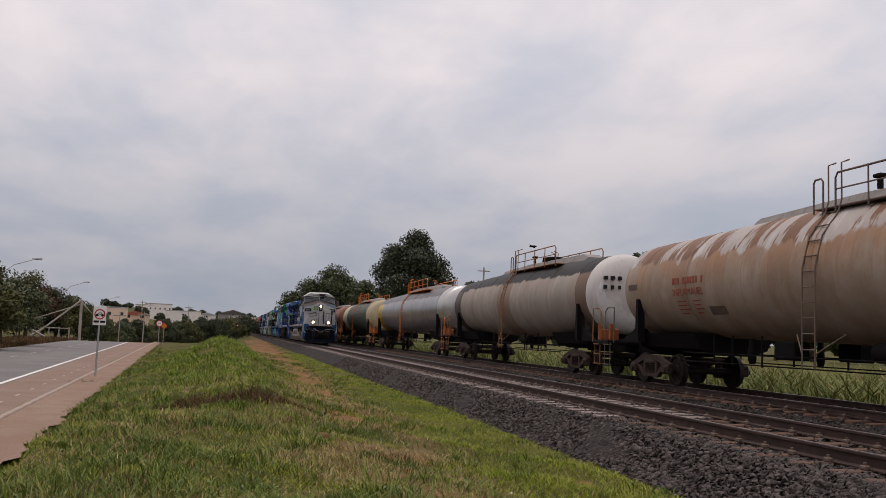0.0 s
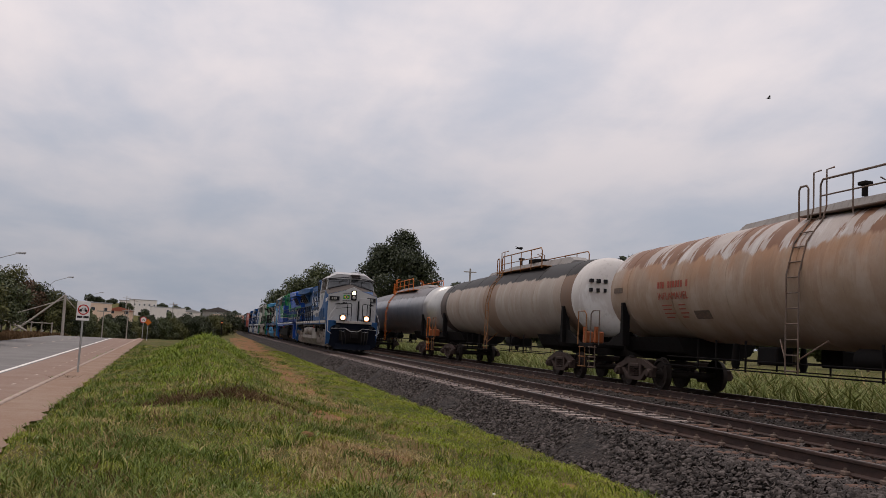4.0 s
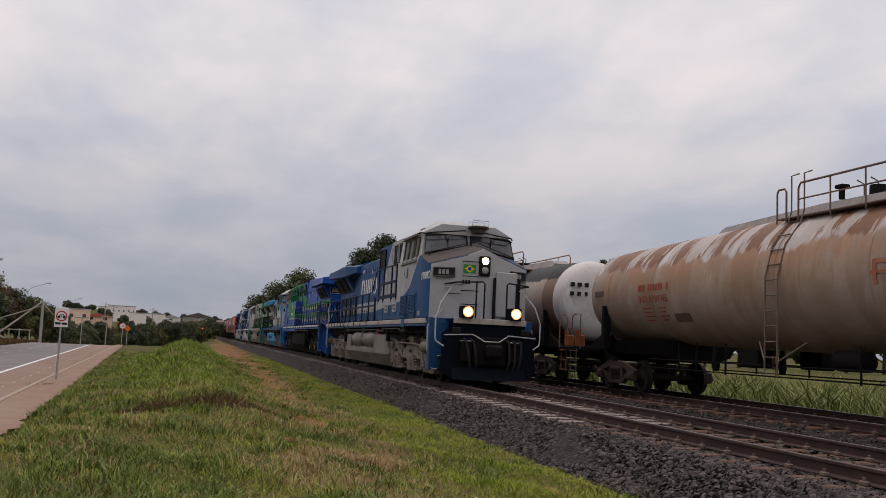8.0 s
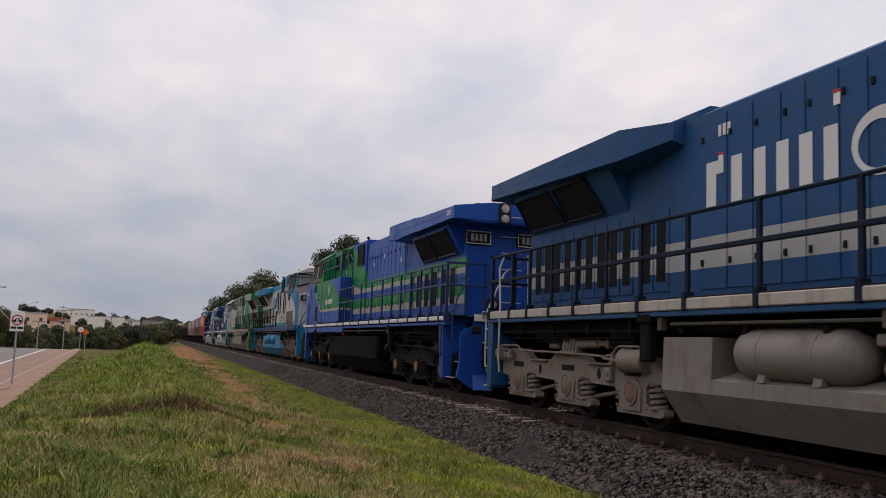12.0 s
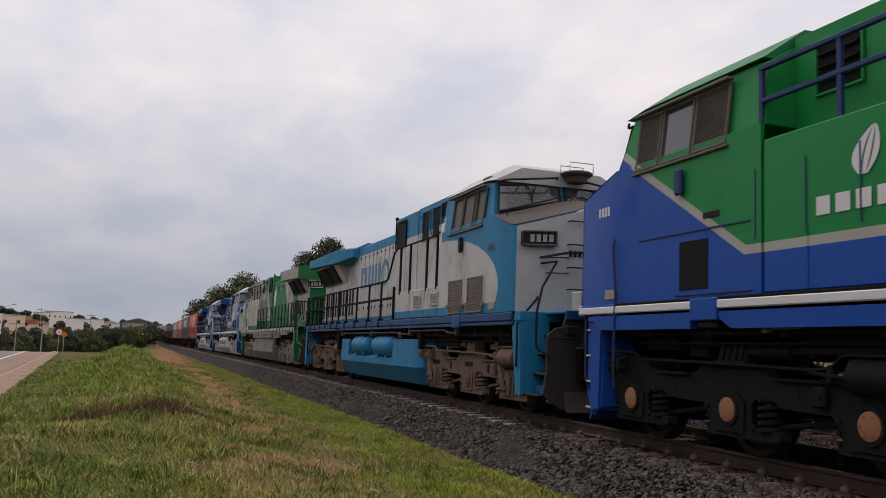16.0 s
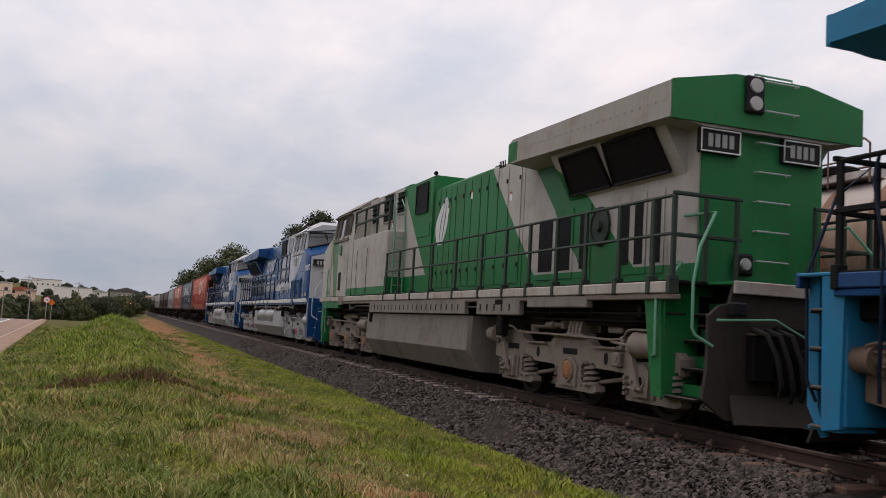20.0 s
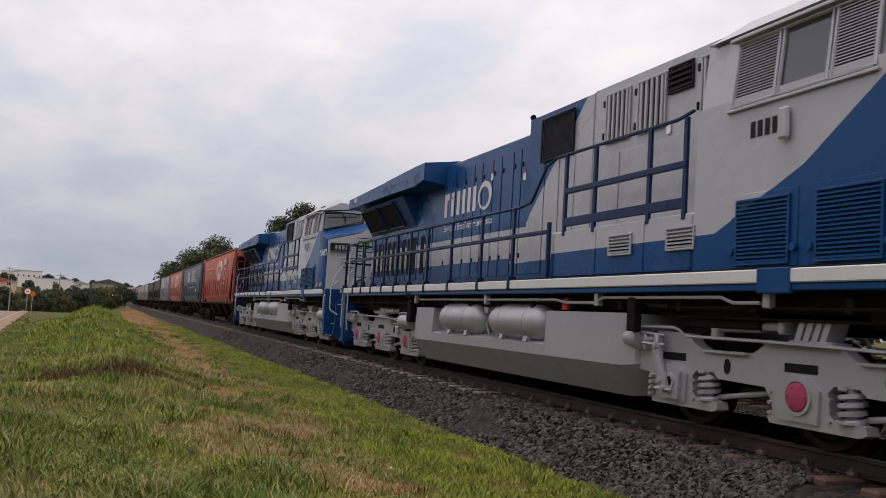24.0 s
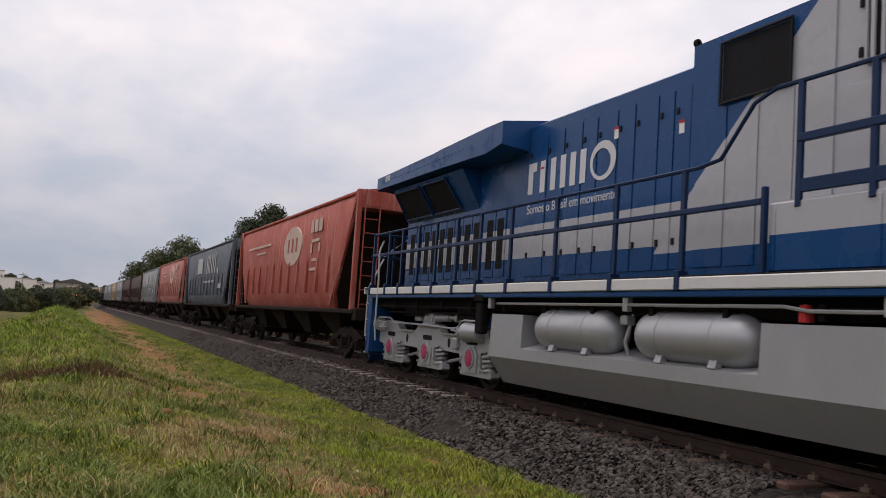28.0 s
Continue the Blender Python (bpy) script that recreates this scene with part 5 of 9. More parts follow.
        for y in () if st["tall"] else (6.42, 7.15, 8.45, 9.28):
            part("railing_post", shared(("raised_post", rail_m.name), lambda: Shape().box(-0.022, 0.022, -0.036, 0.036, 0.0, 1.20, 0.006).mesh("railing_post", rail_m)), None, root, at=pose(side * 1.46, y, 2.37))
        for z in (RAIL, RAIL - 0.46):
            s = Shape()
            if st["tall"]:
                s.pipe([(side * 1.50, END - 0.04, z), (side * 1.50, 8.6, z)], 0.024)
            elif z == RAIL:
                s.pipe([(side * 1.50, END - 0.04, z), (side * 1.50, 10.7, z), (side * 1.48, 10.35, z + 0.05), (side * 1.46, 9.9, 3.48), (side * 1.46, 9.6, 3.57), (side * 1.46, 6.6, 3.57), (side * 1.46, 6.3, 3.62)], 0.024)
            else:
                s.box(min(side * 1.47, side * 1.53), max(side * 1.47, side * 1.53), 9.7, END - 0.04, z - 0.03, z + 0.03, 0.008)
                if st["flag"]:
                    s.box(min(side * 1.43, side * 1.49), max(side * 1.43, side * 1.49), 6.4, 9.30, 2.98, 3.06, 0.008)
                    s.box(min(side * 1.44, side * 1.48), max(side * 1.44, side * 1.48), 6.4, 9.28, 2.50, 2.63, 0.008)
            P("handrail" if z == RAIL else "mid_rail", s, rail_m)
        if st["tall"]:
            for y in (4.9, 6.02, 7.25, 8.42):
                part("locker_railing_post", shared(("short_post", rail_m.name), lambda: Shape().box(-0.025, 0.025, -0.03, 0.03, 0.0, 0.84, 0.006).mesh("locker_railing_post", rail_m)), None, root, at=pose(side * 1.42, y, 3.38))
            for z in (3.84, 4.20):
                P("locker_rail", Shape().box(min(side * 1.39, side * 1.45), max(side * 1.39, side * 1.45), 4.88, 8.45, z - 0.025, z + 0.025, 0.006), rail_m)
            s = Shape()
            s.pipe([(side * 1.35, 8.72, 1.8), (side * 1.35, 8.72, 3.4), (side * 1.33, 8.6, 4.0), (side * 1.2, 8.2, 4.25)], 0.02)
            s.pipe([(side * 1.08, 8.72, 1.8), (side * 1.08, 8.72, 3.4), (side * 1.08, 8.6, 4.0), (side * 1.08, 8.3, 4.25)], 0.02)
            for k in range(5):
                s.rod((side * 1.08, 8.72, 2.0 + 0.3 * k), (side * 1.35, 8.72, 2.0 + 0.3 * k), 0.014, 6)
            P("locker_ladder", s, st["trim"])
        else:
            s = Shape()
            s.box(min(side * 1.47, side * 1.53), max(side * 1.47, side * 1.53), 9.64, 9.70, 1.76, 2.6, 0.008)
            P("railing_post", s, rail_m)
    st["marks"](P)
    ahead = -0.56 if st["tall"] else 0.0
    bogie(root, 4.73 + ahead, frame_m, st["hub"], wheelsets, 0, st["levers"])
    bogie(root, 18.70 + ahead, frame_m, st["hub"], wheelsets, 180, st["levers"])
    y0 = y_front + (LOCO + 0.84 if backwards else 0.0)
    root.matrix_basis = pose(TRACK_X, y0, 0, 0, 0, 180 if backwards else 0)
    TRAIN.append((root, y0, backwards, wheelsets))
    return root


TRAIN = []


# ---- liveries ----
NAVY, SILVER = (0.006, 0.056, 0.180), (0.41, 0.415, 0.44)
OLD_BLUE, OLD_GREY = (0.012, 0.068, 0.185), (0.36, 0.36, 0.37)
CYAN, DULL_GREY = (0.013, 0.180, 0.350), (0.47, 0.455, 0.445)
GREEN, CREAM = (0.008, 0.150, 0.042), (0.40, 0.38, 0.345)
ROYAL, LEAF = (0.008, 0.066, 0.330), (0.008, 0.200, 0.050)
M_notice = plain("cream_plate", (0.30, 0.27, 0.22), 0.5, 0, (0.2, 0.15, 0.1), 0.2)
M_number = plain("pale_figures", (0.30, 0.30, 0.28), 0.5, 0, (0.3, 0.3, 0.3), 0.1)
M_board_rim = plain("board_rim", (0.10, 0.10, 0.10), 0.5)
M_beacon = plain("brown_beacon", (0.14, 0.09, 0.07), 0.5)
M_flag_green = plain("flag_green", (0.02, 0.24, 0.06), 0.5, wear=0.1)
M_flag_yellow = plain("flag_yellow", (0.75, 0.52, 0.03), 0.5, wear=0.1)
M_flag_blue = plain("flag_blue", (0.02, 0.05, 0.25), 0.5, wear=0.1)
M_logo_white = plain("white_lettering", (0.62, 0.62, 0.63), 0.45, 0, (0.4, 0.4, 0.4), 0.1)
M_logo_cyan = plain("faded_blue_lettering", (0.05, 0.21, 0.36), 0.6, 0, (0.3, 0.3, 0.3), 0.4)

silver_slope = [(-0.93, -1.0, -13.38), (0.71, 1.0, 5.97), (0.45, 1.0, 4.79), (0.01, 1.0, 2.22)]
silver_band = [(1.0, 0.0, 9.0), (0.0, 1.0, 2.20), (0.0, -1.0, -2.72)]
PAINT_NEW = paint("navy_and_silver_livery", NAVY, [(SILVER, silver_slope), (SILVER, silver_band)], 0.05, rough=0.25)
PAINT_OLD = paint("worn_blue_and_grey_livery", OLD_BLUE, [(OLD_GREY, [(-1.1, -1.0, -14.8), (0.79, 1.0, 6.22), (0.31, 1.0, 4.093), (0.055, 1.0, 2.643)]), (OLD_GREY, [(1.0, 0.0, 10.0), (0.0, 1.0, 2.17), (0.0, -1.0, -2.57)])], 0.24, (0.13, 0.115, 0.10), 0.55)
PAINT_CYAN = paint("dull_grey_and_cyan_livery", DULL_GREY, [(CYAN, [(0.0, 1.0, 3.93), (1.0, 0.0, 6.0)]), (CYAN, [(-1.0, 0.0, -6.1), ("not", ("oval", 6.2, 2.25, 3.35, 1.12))]), (CYAN, [(0.0, -1.0, -1.95)])], 0.48, (0.12, 0.095, 0.075), 0.5)
PAINT_GREEN = paint("green_and_cream_livery", CREAM, [(GREEN, [(1.0, 0.90, 12.38), (-1.0, -0.94, -18.03)]), (GREEN, [(1.0, 0.0, 8.4), (0.0, -1.0, -2.22), (-1.0, 0.0, -16.0)]), (GREEN, [(1.0, 0.0, 4.4), (0.0, -1.0, -1.98), (-1.0, 0.0, -8.5)]), (GREEN, [(1.0, 0.97, 19.82), (-1.0, -1.2, -21.77)]), (GREEN, [(1.0, 0.0, 15.9), (0.0, -1.0, -2.02)]), ((0.11, 0.21, 0.11), [(-1.0, 0.0, -3.1), (1.0, 0.35, 3.35)])], 0.44, (0.125, 0.10, 0.08), 0.5)
WHITE_BAND = (0.36, 0.35, 0.31)
STRIPES = [(LEAF, [(1.0, 0.0, 8.55), (0.0, 1.0, 2.89), (0.0, -1.0, -3.12)]), (WHITE_BAND, [(1.0, 0.0, 8.55), (0.0, 1.0, 2.75), (0.0, -1.0, -2.89)]),
           (LEAF, [(1.0, 0.0, 8.55), (0.0, 1.0, 2.24), (0.0, -1.0, -2.52)]), (WHITE_BAND, [(1.0, 0.0, 8.55), (0.0, 1.0, 2.05), (0.0, -1.0, -2.24)])]
PAINT_LEAF = paint("royal_blue_and_green_livery", ROYAL, STRIPES + [(WHITE_BAND, [(-1.0, 0.0, -8.6), (0.0, 1.0, 2.20), (0.586, 1.0, 4.94)]), (LEAF, [(-1.0, 0.0, -8.6), (0.0, 1.0, 2.30), (0.586, 1.0, 5.06)]),
    (ROYAL, [(1.0, 0.0, 4.9), (-1.0, 0.0, -8.55), (0.39, 1.0, 5.97), (0.0, -1.0, -3.41)]), (LEAF, [(-1.0, 0.0, -11.7), (1.0, 0.0, 8.55), (0.0, 1.0, 3.1)]), (ROYAL, [(0.97, 1.0, 13.79), (0.0, 1.0, 3.12)]), (ROYAL, [(0.47, 1.0, 8.51), (0.0, 1.0, 3.12)]), (WHITE_BAND, [(1.0, 0.0, 8.55), (-1.0, 0.0, -9.9), (0.16, 1.0, 4.34), (-0.16, -1.0, -4.48)])], 0.10, (0.06, 0.055, 0.05), 0.42)
P_navy = plain("navy_steel", NAVY, 0.3, 0, (0.05, 0.05, 0.06), 0.12)
P_navydark = plain("dark_navy_railing", (0.004, 0.022, 0.075), 0.4, 0, (0.03, 0.03, 0.035), 0.12)
P_oldblue = plain("dull_blue_steel", OLD_BLUE, 0.45, 0, (0.09, 0.08, 0.075), 0.35)
P_olddark = plain("dark_blue_railing", (0.008, 0.016, 0.034), 0.5, 0, (0.08, 0.07, 0.06), 0.3)
P_cyan = plain("cyan_steel", CYAN, 0.5, 0, (0.12, 0.10, 0.08), 0.35)
P_green = plain("green_steel", GREEN, 0.5, 0, (0.09, 0.08, 0.06), 0.35)
P_greendark = plain("dark_green_railing", (0.028, 0.045, 0.035), 0.55, 0, (0.10, 0.08, 0.06), 0.35)
P_royal = plain("royal_blue_steel", ROYAL, 0.35, 0, (0.06, 0.06, 0.07), 0.15)
P_royaldark = plain("deep_blue_railing", (0.018, 0.035, 0.115), 0.45, 0, (0.06, 0.06, 0.07), 0.2)
P_silver = plain("clean_silver_paint", (0.41, 0.415, 0.43), 0.36, 0.4, (0.2, 0.2, 0.2), 0.10)
P_silverpale = plain("pale_silver_face", (0.45, 0.455, 0.47), 0.35, 0, (0.3, 0.28, 0.26), 0.12)
P_dust = plain("dusty_grey_bogie", (0.215, 0.180, 0.155), 0.75, 0, (0.085, 0.060, 0.045), 0.55, 4.0, 0.004)
P_brown = plain("brown_dusty_bogie", (0.150, 0.102, 0.078), 0.8, 0, (0.055, 0.035, 0.026), 0.5, 4.0, 0.004)
P_black = plain("black_bogie", (0.014, 0.014, 0.014), 0.7, 0, (0.028, 0.022, 0.018), 0.35)
P_tankblack = plain("black_fuel_tank", (0.006, 0.006, 0.006), 0.75, 0, (0.016, 0.014, 0.013), 0.4)
P_tankgrey = plain("greasy_grey_tank", (0.215, 0.195, 0.175), 0.6, 0, (0.075, 0.052, 0.038), 0.6, 1.5)
P_creamdust = plain("dusty_cream_paint", (0.33, 0.31, 0.28), 0.6, 0, (0.14, 0.10, 0.075), 0.5, 2.0)
P_palegrey = plain("pale_grey_face", (0.41, 0.405, 0.40), 0.5, 0, (0.16, 0.14, 0.12), 0.3)
P_sillrust = plain("rusty_white_sill", (0.40, 0.375, 0.345), 0.6, 0, (0.20, 0.075, 0.028), 0.75, 1.2)
P_sillwhite = plain("white_sill", (0.62, 0.62, 0.61), 0.5, 0, (0.3, 0.25, 0.22), 0.15)
P_sillcyan = plain("dark_blue_sill", (0.012, 0.055, 0.16), 0.5, 0, (0.03, 0.05, 0.15), 0.3)
P_pink = plain("red_axle_cap", (0.40, 0.045, 0.12), 0.5, 0, (0.2, 0.15, 0.13), 0.4)
P_orangecap = plain("orange_axle_cap", (0.30, 0.14, 0.065), 0.6, 0, (0.2, 0.15, 0.1), 0.5)
P_browncap = plain("brown_axle_cap", (0.20, 0.13, 0.10), 0.7, 0, (0.1, 0.07, 0.05), 0.5)
P_brassframe = plain("brown_window_frame", (0.13, 0.11, 0.09), 0.5)
P_grime = plain("grimy_nose_top", (0.075, 0.062, 0.056), 0.8, 0, (0.15, 0.13, 0.12), 0.4)
P_grime_dark = plain("grimy_brown_plate", (0.045, 0.038, 0.034), 0.85, 0, (0.022, 0.016, 0.013), 0.6, 2.5, 0.003)
P_pilotdark = plain("black_blue_pilot", (0.004, 0.006, 0.012), 0.75, 0, (0.010, 0.009, 0.009), 0.4, 2.5)
P_pipegrey = plain("dusty_grey_pipe", (0.10, 0.09, 0.08), 0.7, 0, (0.04, 0.03, 0.025), 0.5)
P_greymesh = plain("grey_window_mesh", (0.055, 0.052, 0.050), 0.5)
P_whiterail = plain("white_handrail", (0.42, 0.42, 0.42), 0.45, 0, (0.3, 0.28, 0.26), 0.2)
P_greenrail = plain("pale_green_handrail", (0.12, 0.30, 0.20), 0.5, 0, (0.15, 0.13, 0.1), 0.3)

WING_OLD = [(15.9, 4.34, 4.18, 3.94, 1.16), (16.75, 4.40, 4.22, 3.78, 1.5), (21.8, 4.36, 4.22, 3.95, 1.5)]
WING_GREEN = [(16.0, 4.44, 4.28, 3.96, 1.5), (16.12, 4.50, 4.34, 3.93, 1.5), (20.88, 4.42, 4.24, 3.78, 1.5)]
WING_LEAF = [(15.55, 4.50, 4.36, 4.00, 1.5), (16.1, 4.60, 4.36, 3.92, 1.5), (18.1, 4.56, 4.30, 3.94, 1.5), (18.4, 4.44, 4.26, 3.92, 1.5), (21.3, 4.30, 4.18, 3.92, 1.5)]
WING_NEW = [(15.55, 4.50, 4.36, 4.00, 1.5), (16.1, 4.60, 4.36, 3.92, 1.5), (18.1, 4.58, 4.30, 3.94, 1.5), (18.4, 4.46, 4.28, 3.94, 1.5), (21.75, 4.30, 4.20, 3.95, 1.5)]


def mark_word(P, side, y, z, h, mat, x=1.0, wide=1.47):
    """A name as plain bars and a ring."""
    fwd = -1 if side < 0 else 1

    def bar(a, b, z0, z1):
        s = Shape()
        ya, yb = sorted((y + fwd * a * h * wide, y + fwd * b * h * wide))
        s.box(min(side * x, side * (x + 0.004)), max(side * x, side * (x + 0.004)), ya, yb, z + z0 * h, z + z1 * h, 0.001)
        P("name_bar", s, mat)
    for a in (0.0, 0.52, 0.96, 1.36, 1.74, 2.12):
        bar(a, a + 0.21, 0.0, 1.0)
    bar(0.21, 0.36, 0.72, 1.0)
    s = Shape()
    n = 28
    rings = []
    for k in range(n + 1):
        t = 2 * math.pi * k / n
        ro, ri = 0.56, 0.56 - 0.10 - 0.14 * (0.5 + 0.5 * math.sin(t * 1.0 + 0.8))
        rings.append([(side * (x + d), y + fwd * (2.92 * wide + r * 1.15 * math.cos(t)) * h, z + (0.52 + r * math.sin(t)) * h) for r, d in ((ro, 0.0), (ro, 0.004), (ri, 0.004), (ri, 0.0))])
    s.loft(rings, caps=False)
    P("name_ring", s, mat)


def words(P, text, side, y, z, size, mat, x):
    me = shared(("words", text, size, mat.name), lambda: lettering(text, size, mat))
    ob = P("slogan", me, None)
    ob.matrix_basis = pose(side * x, y, z, 0, 0, 0 if side < 0 else 180)
    return ob


def bars_on_side(P, side, y, z, n, h, mat, x):
    fwd = -1 if side < 0 else 1
    for a, b in number_bars(n, h):
        s = Shape()
        ya, yb = sorted((y + fwd * a, y + fwd * (a + b)))
        s.box(min(side * x, side * (x + 0.004)), max(side * x, side * (x + 0.004)), ya, yb, z, z + h, 0.001)
        P("painted_number_bar", s, mat)


def marks_new(P):
    for side in (-1, 1):
        mark_word(P, side, 15.5 if side < 0 else 12.85, 3.21, 0.50, M_logo_white, 0.998)
        words(P, "Somos o Brasil em movimento", side, 15.5 if side < 0 else 12.8, 2.90, 0.205, M_logo_white, 0.998)
        mark_word(P, side, 2.95 if side < 0 else 2.3, 2.78, 0.19, M_logo_white, 1.482)
        bars_on_side(P, side, 5.3, 3.12, 4, 0.17, M_black, 1.484)
        bars_on_side(P, side, 21.2, 4.07, 4, 0.12, M_logo_white, 1.502)


def marks_old(P):
    for side in (-1, 1):
        mark_word(P, side, 15.35 if side < 0 else 11.9, 2.90, 0.62, M_logo_white, 0.998, 1.6)
        mark_word(P, side, 2.95 if side < 0 else 2.3, 2.86, 0.20, M_logo_white, 1.482)
        bars_on_side(P, side, 15.1, 3.82, 3, 0.15, M_logo_white, 0.998)
        bars_on_side(P, side, 5.2, 3.1, 3, 0.2, M_black, 1.484)


def marks_cyan(P):
    for side in (-1, 1):
        mark_word(P, side, 15.35 if side < 0 else 11.9, 2.86, 0.66, M_logo_cyan, 0.998, 1.5)
        bars_on_side(P, side, 3.35, 2.92, 4, 0.14, P_navy, 1.484)
        s = Shape().box(min(side * 1.03, side * 1.038), max(side * 1.03, side * 1.038), 7.22, 7.6, 3.45, 3.98, 0.002)
        P("white_notice", s, M_white)


def leaf_mark(P, side, y, z, h, x):
    """A pointed leaf that leans, cut by curved gaps into three blades; y is the middle of its foot."""
    fwd = -1 if side < 0 else 1

    def edge(q, t):
        lean = 0.30 * t ** 1.4
        bulge = math.sin(math.pi * min(1.0, 0.04 + 0.93 * t)) ** 0.75
        return (lean + (-0.46 + 0.80 * q) * bulge * (1 - 0.25 * t)) * h
    for q0, q1 in ((0.0, 0.40), (0.47, 0.70), (0.77, 1.0)):
        lo = [(y + fwd * edge(q0, t), z + t * h) for t in np.linspace(0.02, 1.0, 12)]
        hi = [(y + fwd * edge(q1, t), z + t * h) for t in np.linspace(0.02, 1.0, 12)]
        P("leaf_emblem", Shape().prism(lo + hi[::-1], "x", side * x, side * (x + 0.004)), M_logo_white)


def marks_green(P):
    for side in (-1, 1):
        leaf_mark(P, side, 12.0 if side < 0 else 11.2, 2.85, 1.08, 0.998)
        bars_on_side(P, side, 15.0 if side < 0 else 14.4, 4.15, 4, 0.13, M_steel_dark, 0.985)


def marks_leaf(P):
    for side in (-1, 1):
        leaf_mark(P, side, 6.75 if side < 0 else 6.35, 2.78, 0.44, 1.478)
        fwd = -1 if side < 0 else 1
        for k in range(6):
            s = Shape()
            ya, yb = sorted(((7.15 if side < 0 else 5.75) + fwd * k * 0.25, (7.15 if side < 0 else 5.75) + fwd * (k * 0.25 + 0.18)))
            s.box(min(side * 1.478, side * 1.482), max(side * 1.478, side * 1.482), ya, yb, 2.48, 2.66, 0.001)
            P("name_bar", s, M_logo_white)
        bars_on_side(P, side, 1.9 if side < 0 else 1.5, 3.0, 4, 0.13, M_logo_white, 1.484)
        bars_on_side(P, side, 20.8, 4.0, 4, 0.12, M_logo_white, 1.502)


BASE = dict(slats=True, lit=False, flag=True, reservoirs=True, wing=WING_OLD, digits=4, roof_unit="", fan=P_palegrey, sill_label="white side sill stripe",
            tank_label="grey fuel tank", hood_label="", wing_label="", rear_label="", face_label="", cab_label="", window_frame=P_brassframe, window_mesh=P_greymesh, trim_dark=M_black, guard=False, deck=P_grime, bar=M_black, locker=P_palegrey, tall=False, rail_z=2.78, nosing=P_pipegrey, screen_frame=M_black, levers=True, hood_top=4.35, cab_y=0.0, pipes=P_pipegrey, skirt="", sill_z=(1.605, 1.745), rail_seam=M_black)
NEW = dict(BASE, nosing=P_whiterail, guard=True, screen_frame=P_navydark, hood_top=4.48, rail_z=2.92, label="clean navy blue and silver diesel locomotive on the near track", body=PAINT_NEW, hood=PAINT_NEW, cab=P_silver, roof=P_silver, face=P_silverpale, rear=P_navy, low=P_navy,
           sill=P_sillwhite, flange=P_navy, bogie=P_silver, railing=P_navydark, locker=P_silver, tank=P_silver, steps=P_navy, pilot=P_navy, plough=P_navy, trim=P_whiterail, hub=P_pink, wing=WING_NEW, wing_mat=P_navy,
           tank_label="silver-grey fuel tank", window_frame=P_silver, deck=P_navy, pipes=P_silver, marks=marks_new, face_label="silver-grey nose front")
OLD = dict(BASE, nosing=P_whiterail, screen_frame=P_olddark, label="worn blue and grey diesel locomotive with lit headlights", body=PAINT_OLD, hood=PAINT_OLD, cab=P_palegrey, roof=P_palegrey, face=P_palegrey, rear=P_oldblue, low=P_oldblue,
           sill=P_sillrust, flange=P_oldblue, bogie=P_dust, railing=P_olddark, tank=P_tankgrey, steps=P_oldblue, pilot=P_pilotdark, plough=P_pilotdark, trim=P_whiterail, hub=P_browncap, wing_mat=P_oldblue,
           lit=True, digits=3, guard=True, fan=P_grime, roof_unit="fan", slats=False, trim_dark=P_black, marks=marks_old, sill_label="white sill stripe streaked with rust")
CYANL = dict(BASE, label="grimy grey and light blue diesel locomotive on the near track", body=PAINT_CYAN, hood=PAINT_CYAN, cab=PAINT_CYAN, roof=P_palegrey, face=P_palegrey, rear=P_cyan, low=P_dust,
             sill=P_sillcyan, flange=P_navy, bogie=P_brown, railing=P_black, tank=P_cyan, steps=P_cyan, pilot=P_grime_dark, plough=P_grime_dark, trim=P_olddark, hub=P_brown, wing_mat=P_cyan, flag=False,
             roof_unit="fan", fan=P_grime, slats=False, guard=True, marks=marks_cyan, sill_label="dark blue side sill", tank_label="light blue fuel tank")
GREENL = dict(BASE, deck=P_creamdust, label="weathered green and cream diesel locomotive running backwards", body=PAINT_GREEN, hood=PAINT_GREEN, cab=PAINT_GREEN, roof=P_tankgrey, face=P_palegrey, rear=P_green, low=P_green,
              sill=P_sillrust, flange=P_dust, bogie=P_dust, railing=P_greendark, tank=P_tankgrey, steps=P_green, pilot=P_grime_dark, plough=P_grime_dark, trim=P_greenrail, hub=P_orangecap, wing=WING_GREEN, wing_mat=P_creamdust,
              slats=False, reservoirs=False, flag=False, tall=True, cab_y=-1.25, skirt="slotted", marks=marks_green, tank_label="dirty cream fuel tank", rear_label="green rear end sheet")
LEAFL = dict(BASE, nosing=P_whiterail, screen_frame=P_royaldark, levers=False, rail_z=2.90, hood_top=4.54, deck=P_royal, label="bright blue and green diesel locomotive running backwards", body=PAINT_LEAF, hood=PAINT_LEAF, cab=PAINT_LEAF, roof=P_green, face=P_royal, rear=P_royal, low=P_royal,
             sill=P_sillwhite, flange=P_royal, bogie=P_black, railing=P_royaldark, tank=P_tankblack, steps=P_royal, pilot=P_royal, plough=P_royal, trim=P_royaldark, hub=P_orangecap, wing=WING_LEAF, wing_mat=P_royal,
             slats=False, reservoirs=False, flag=False, tall=True, cab_y=-1.25, skirt="plain", sill_z=(1.632, 1.728), rail_seam=P_royaldark, marks=marks_leaf, tank_label="black fuel tank", rear_label="blue rear end sheet")

FRONT = 78.05
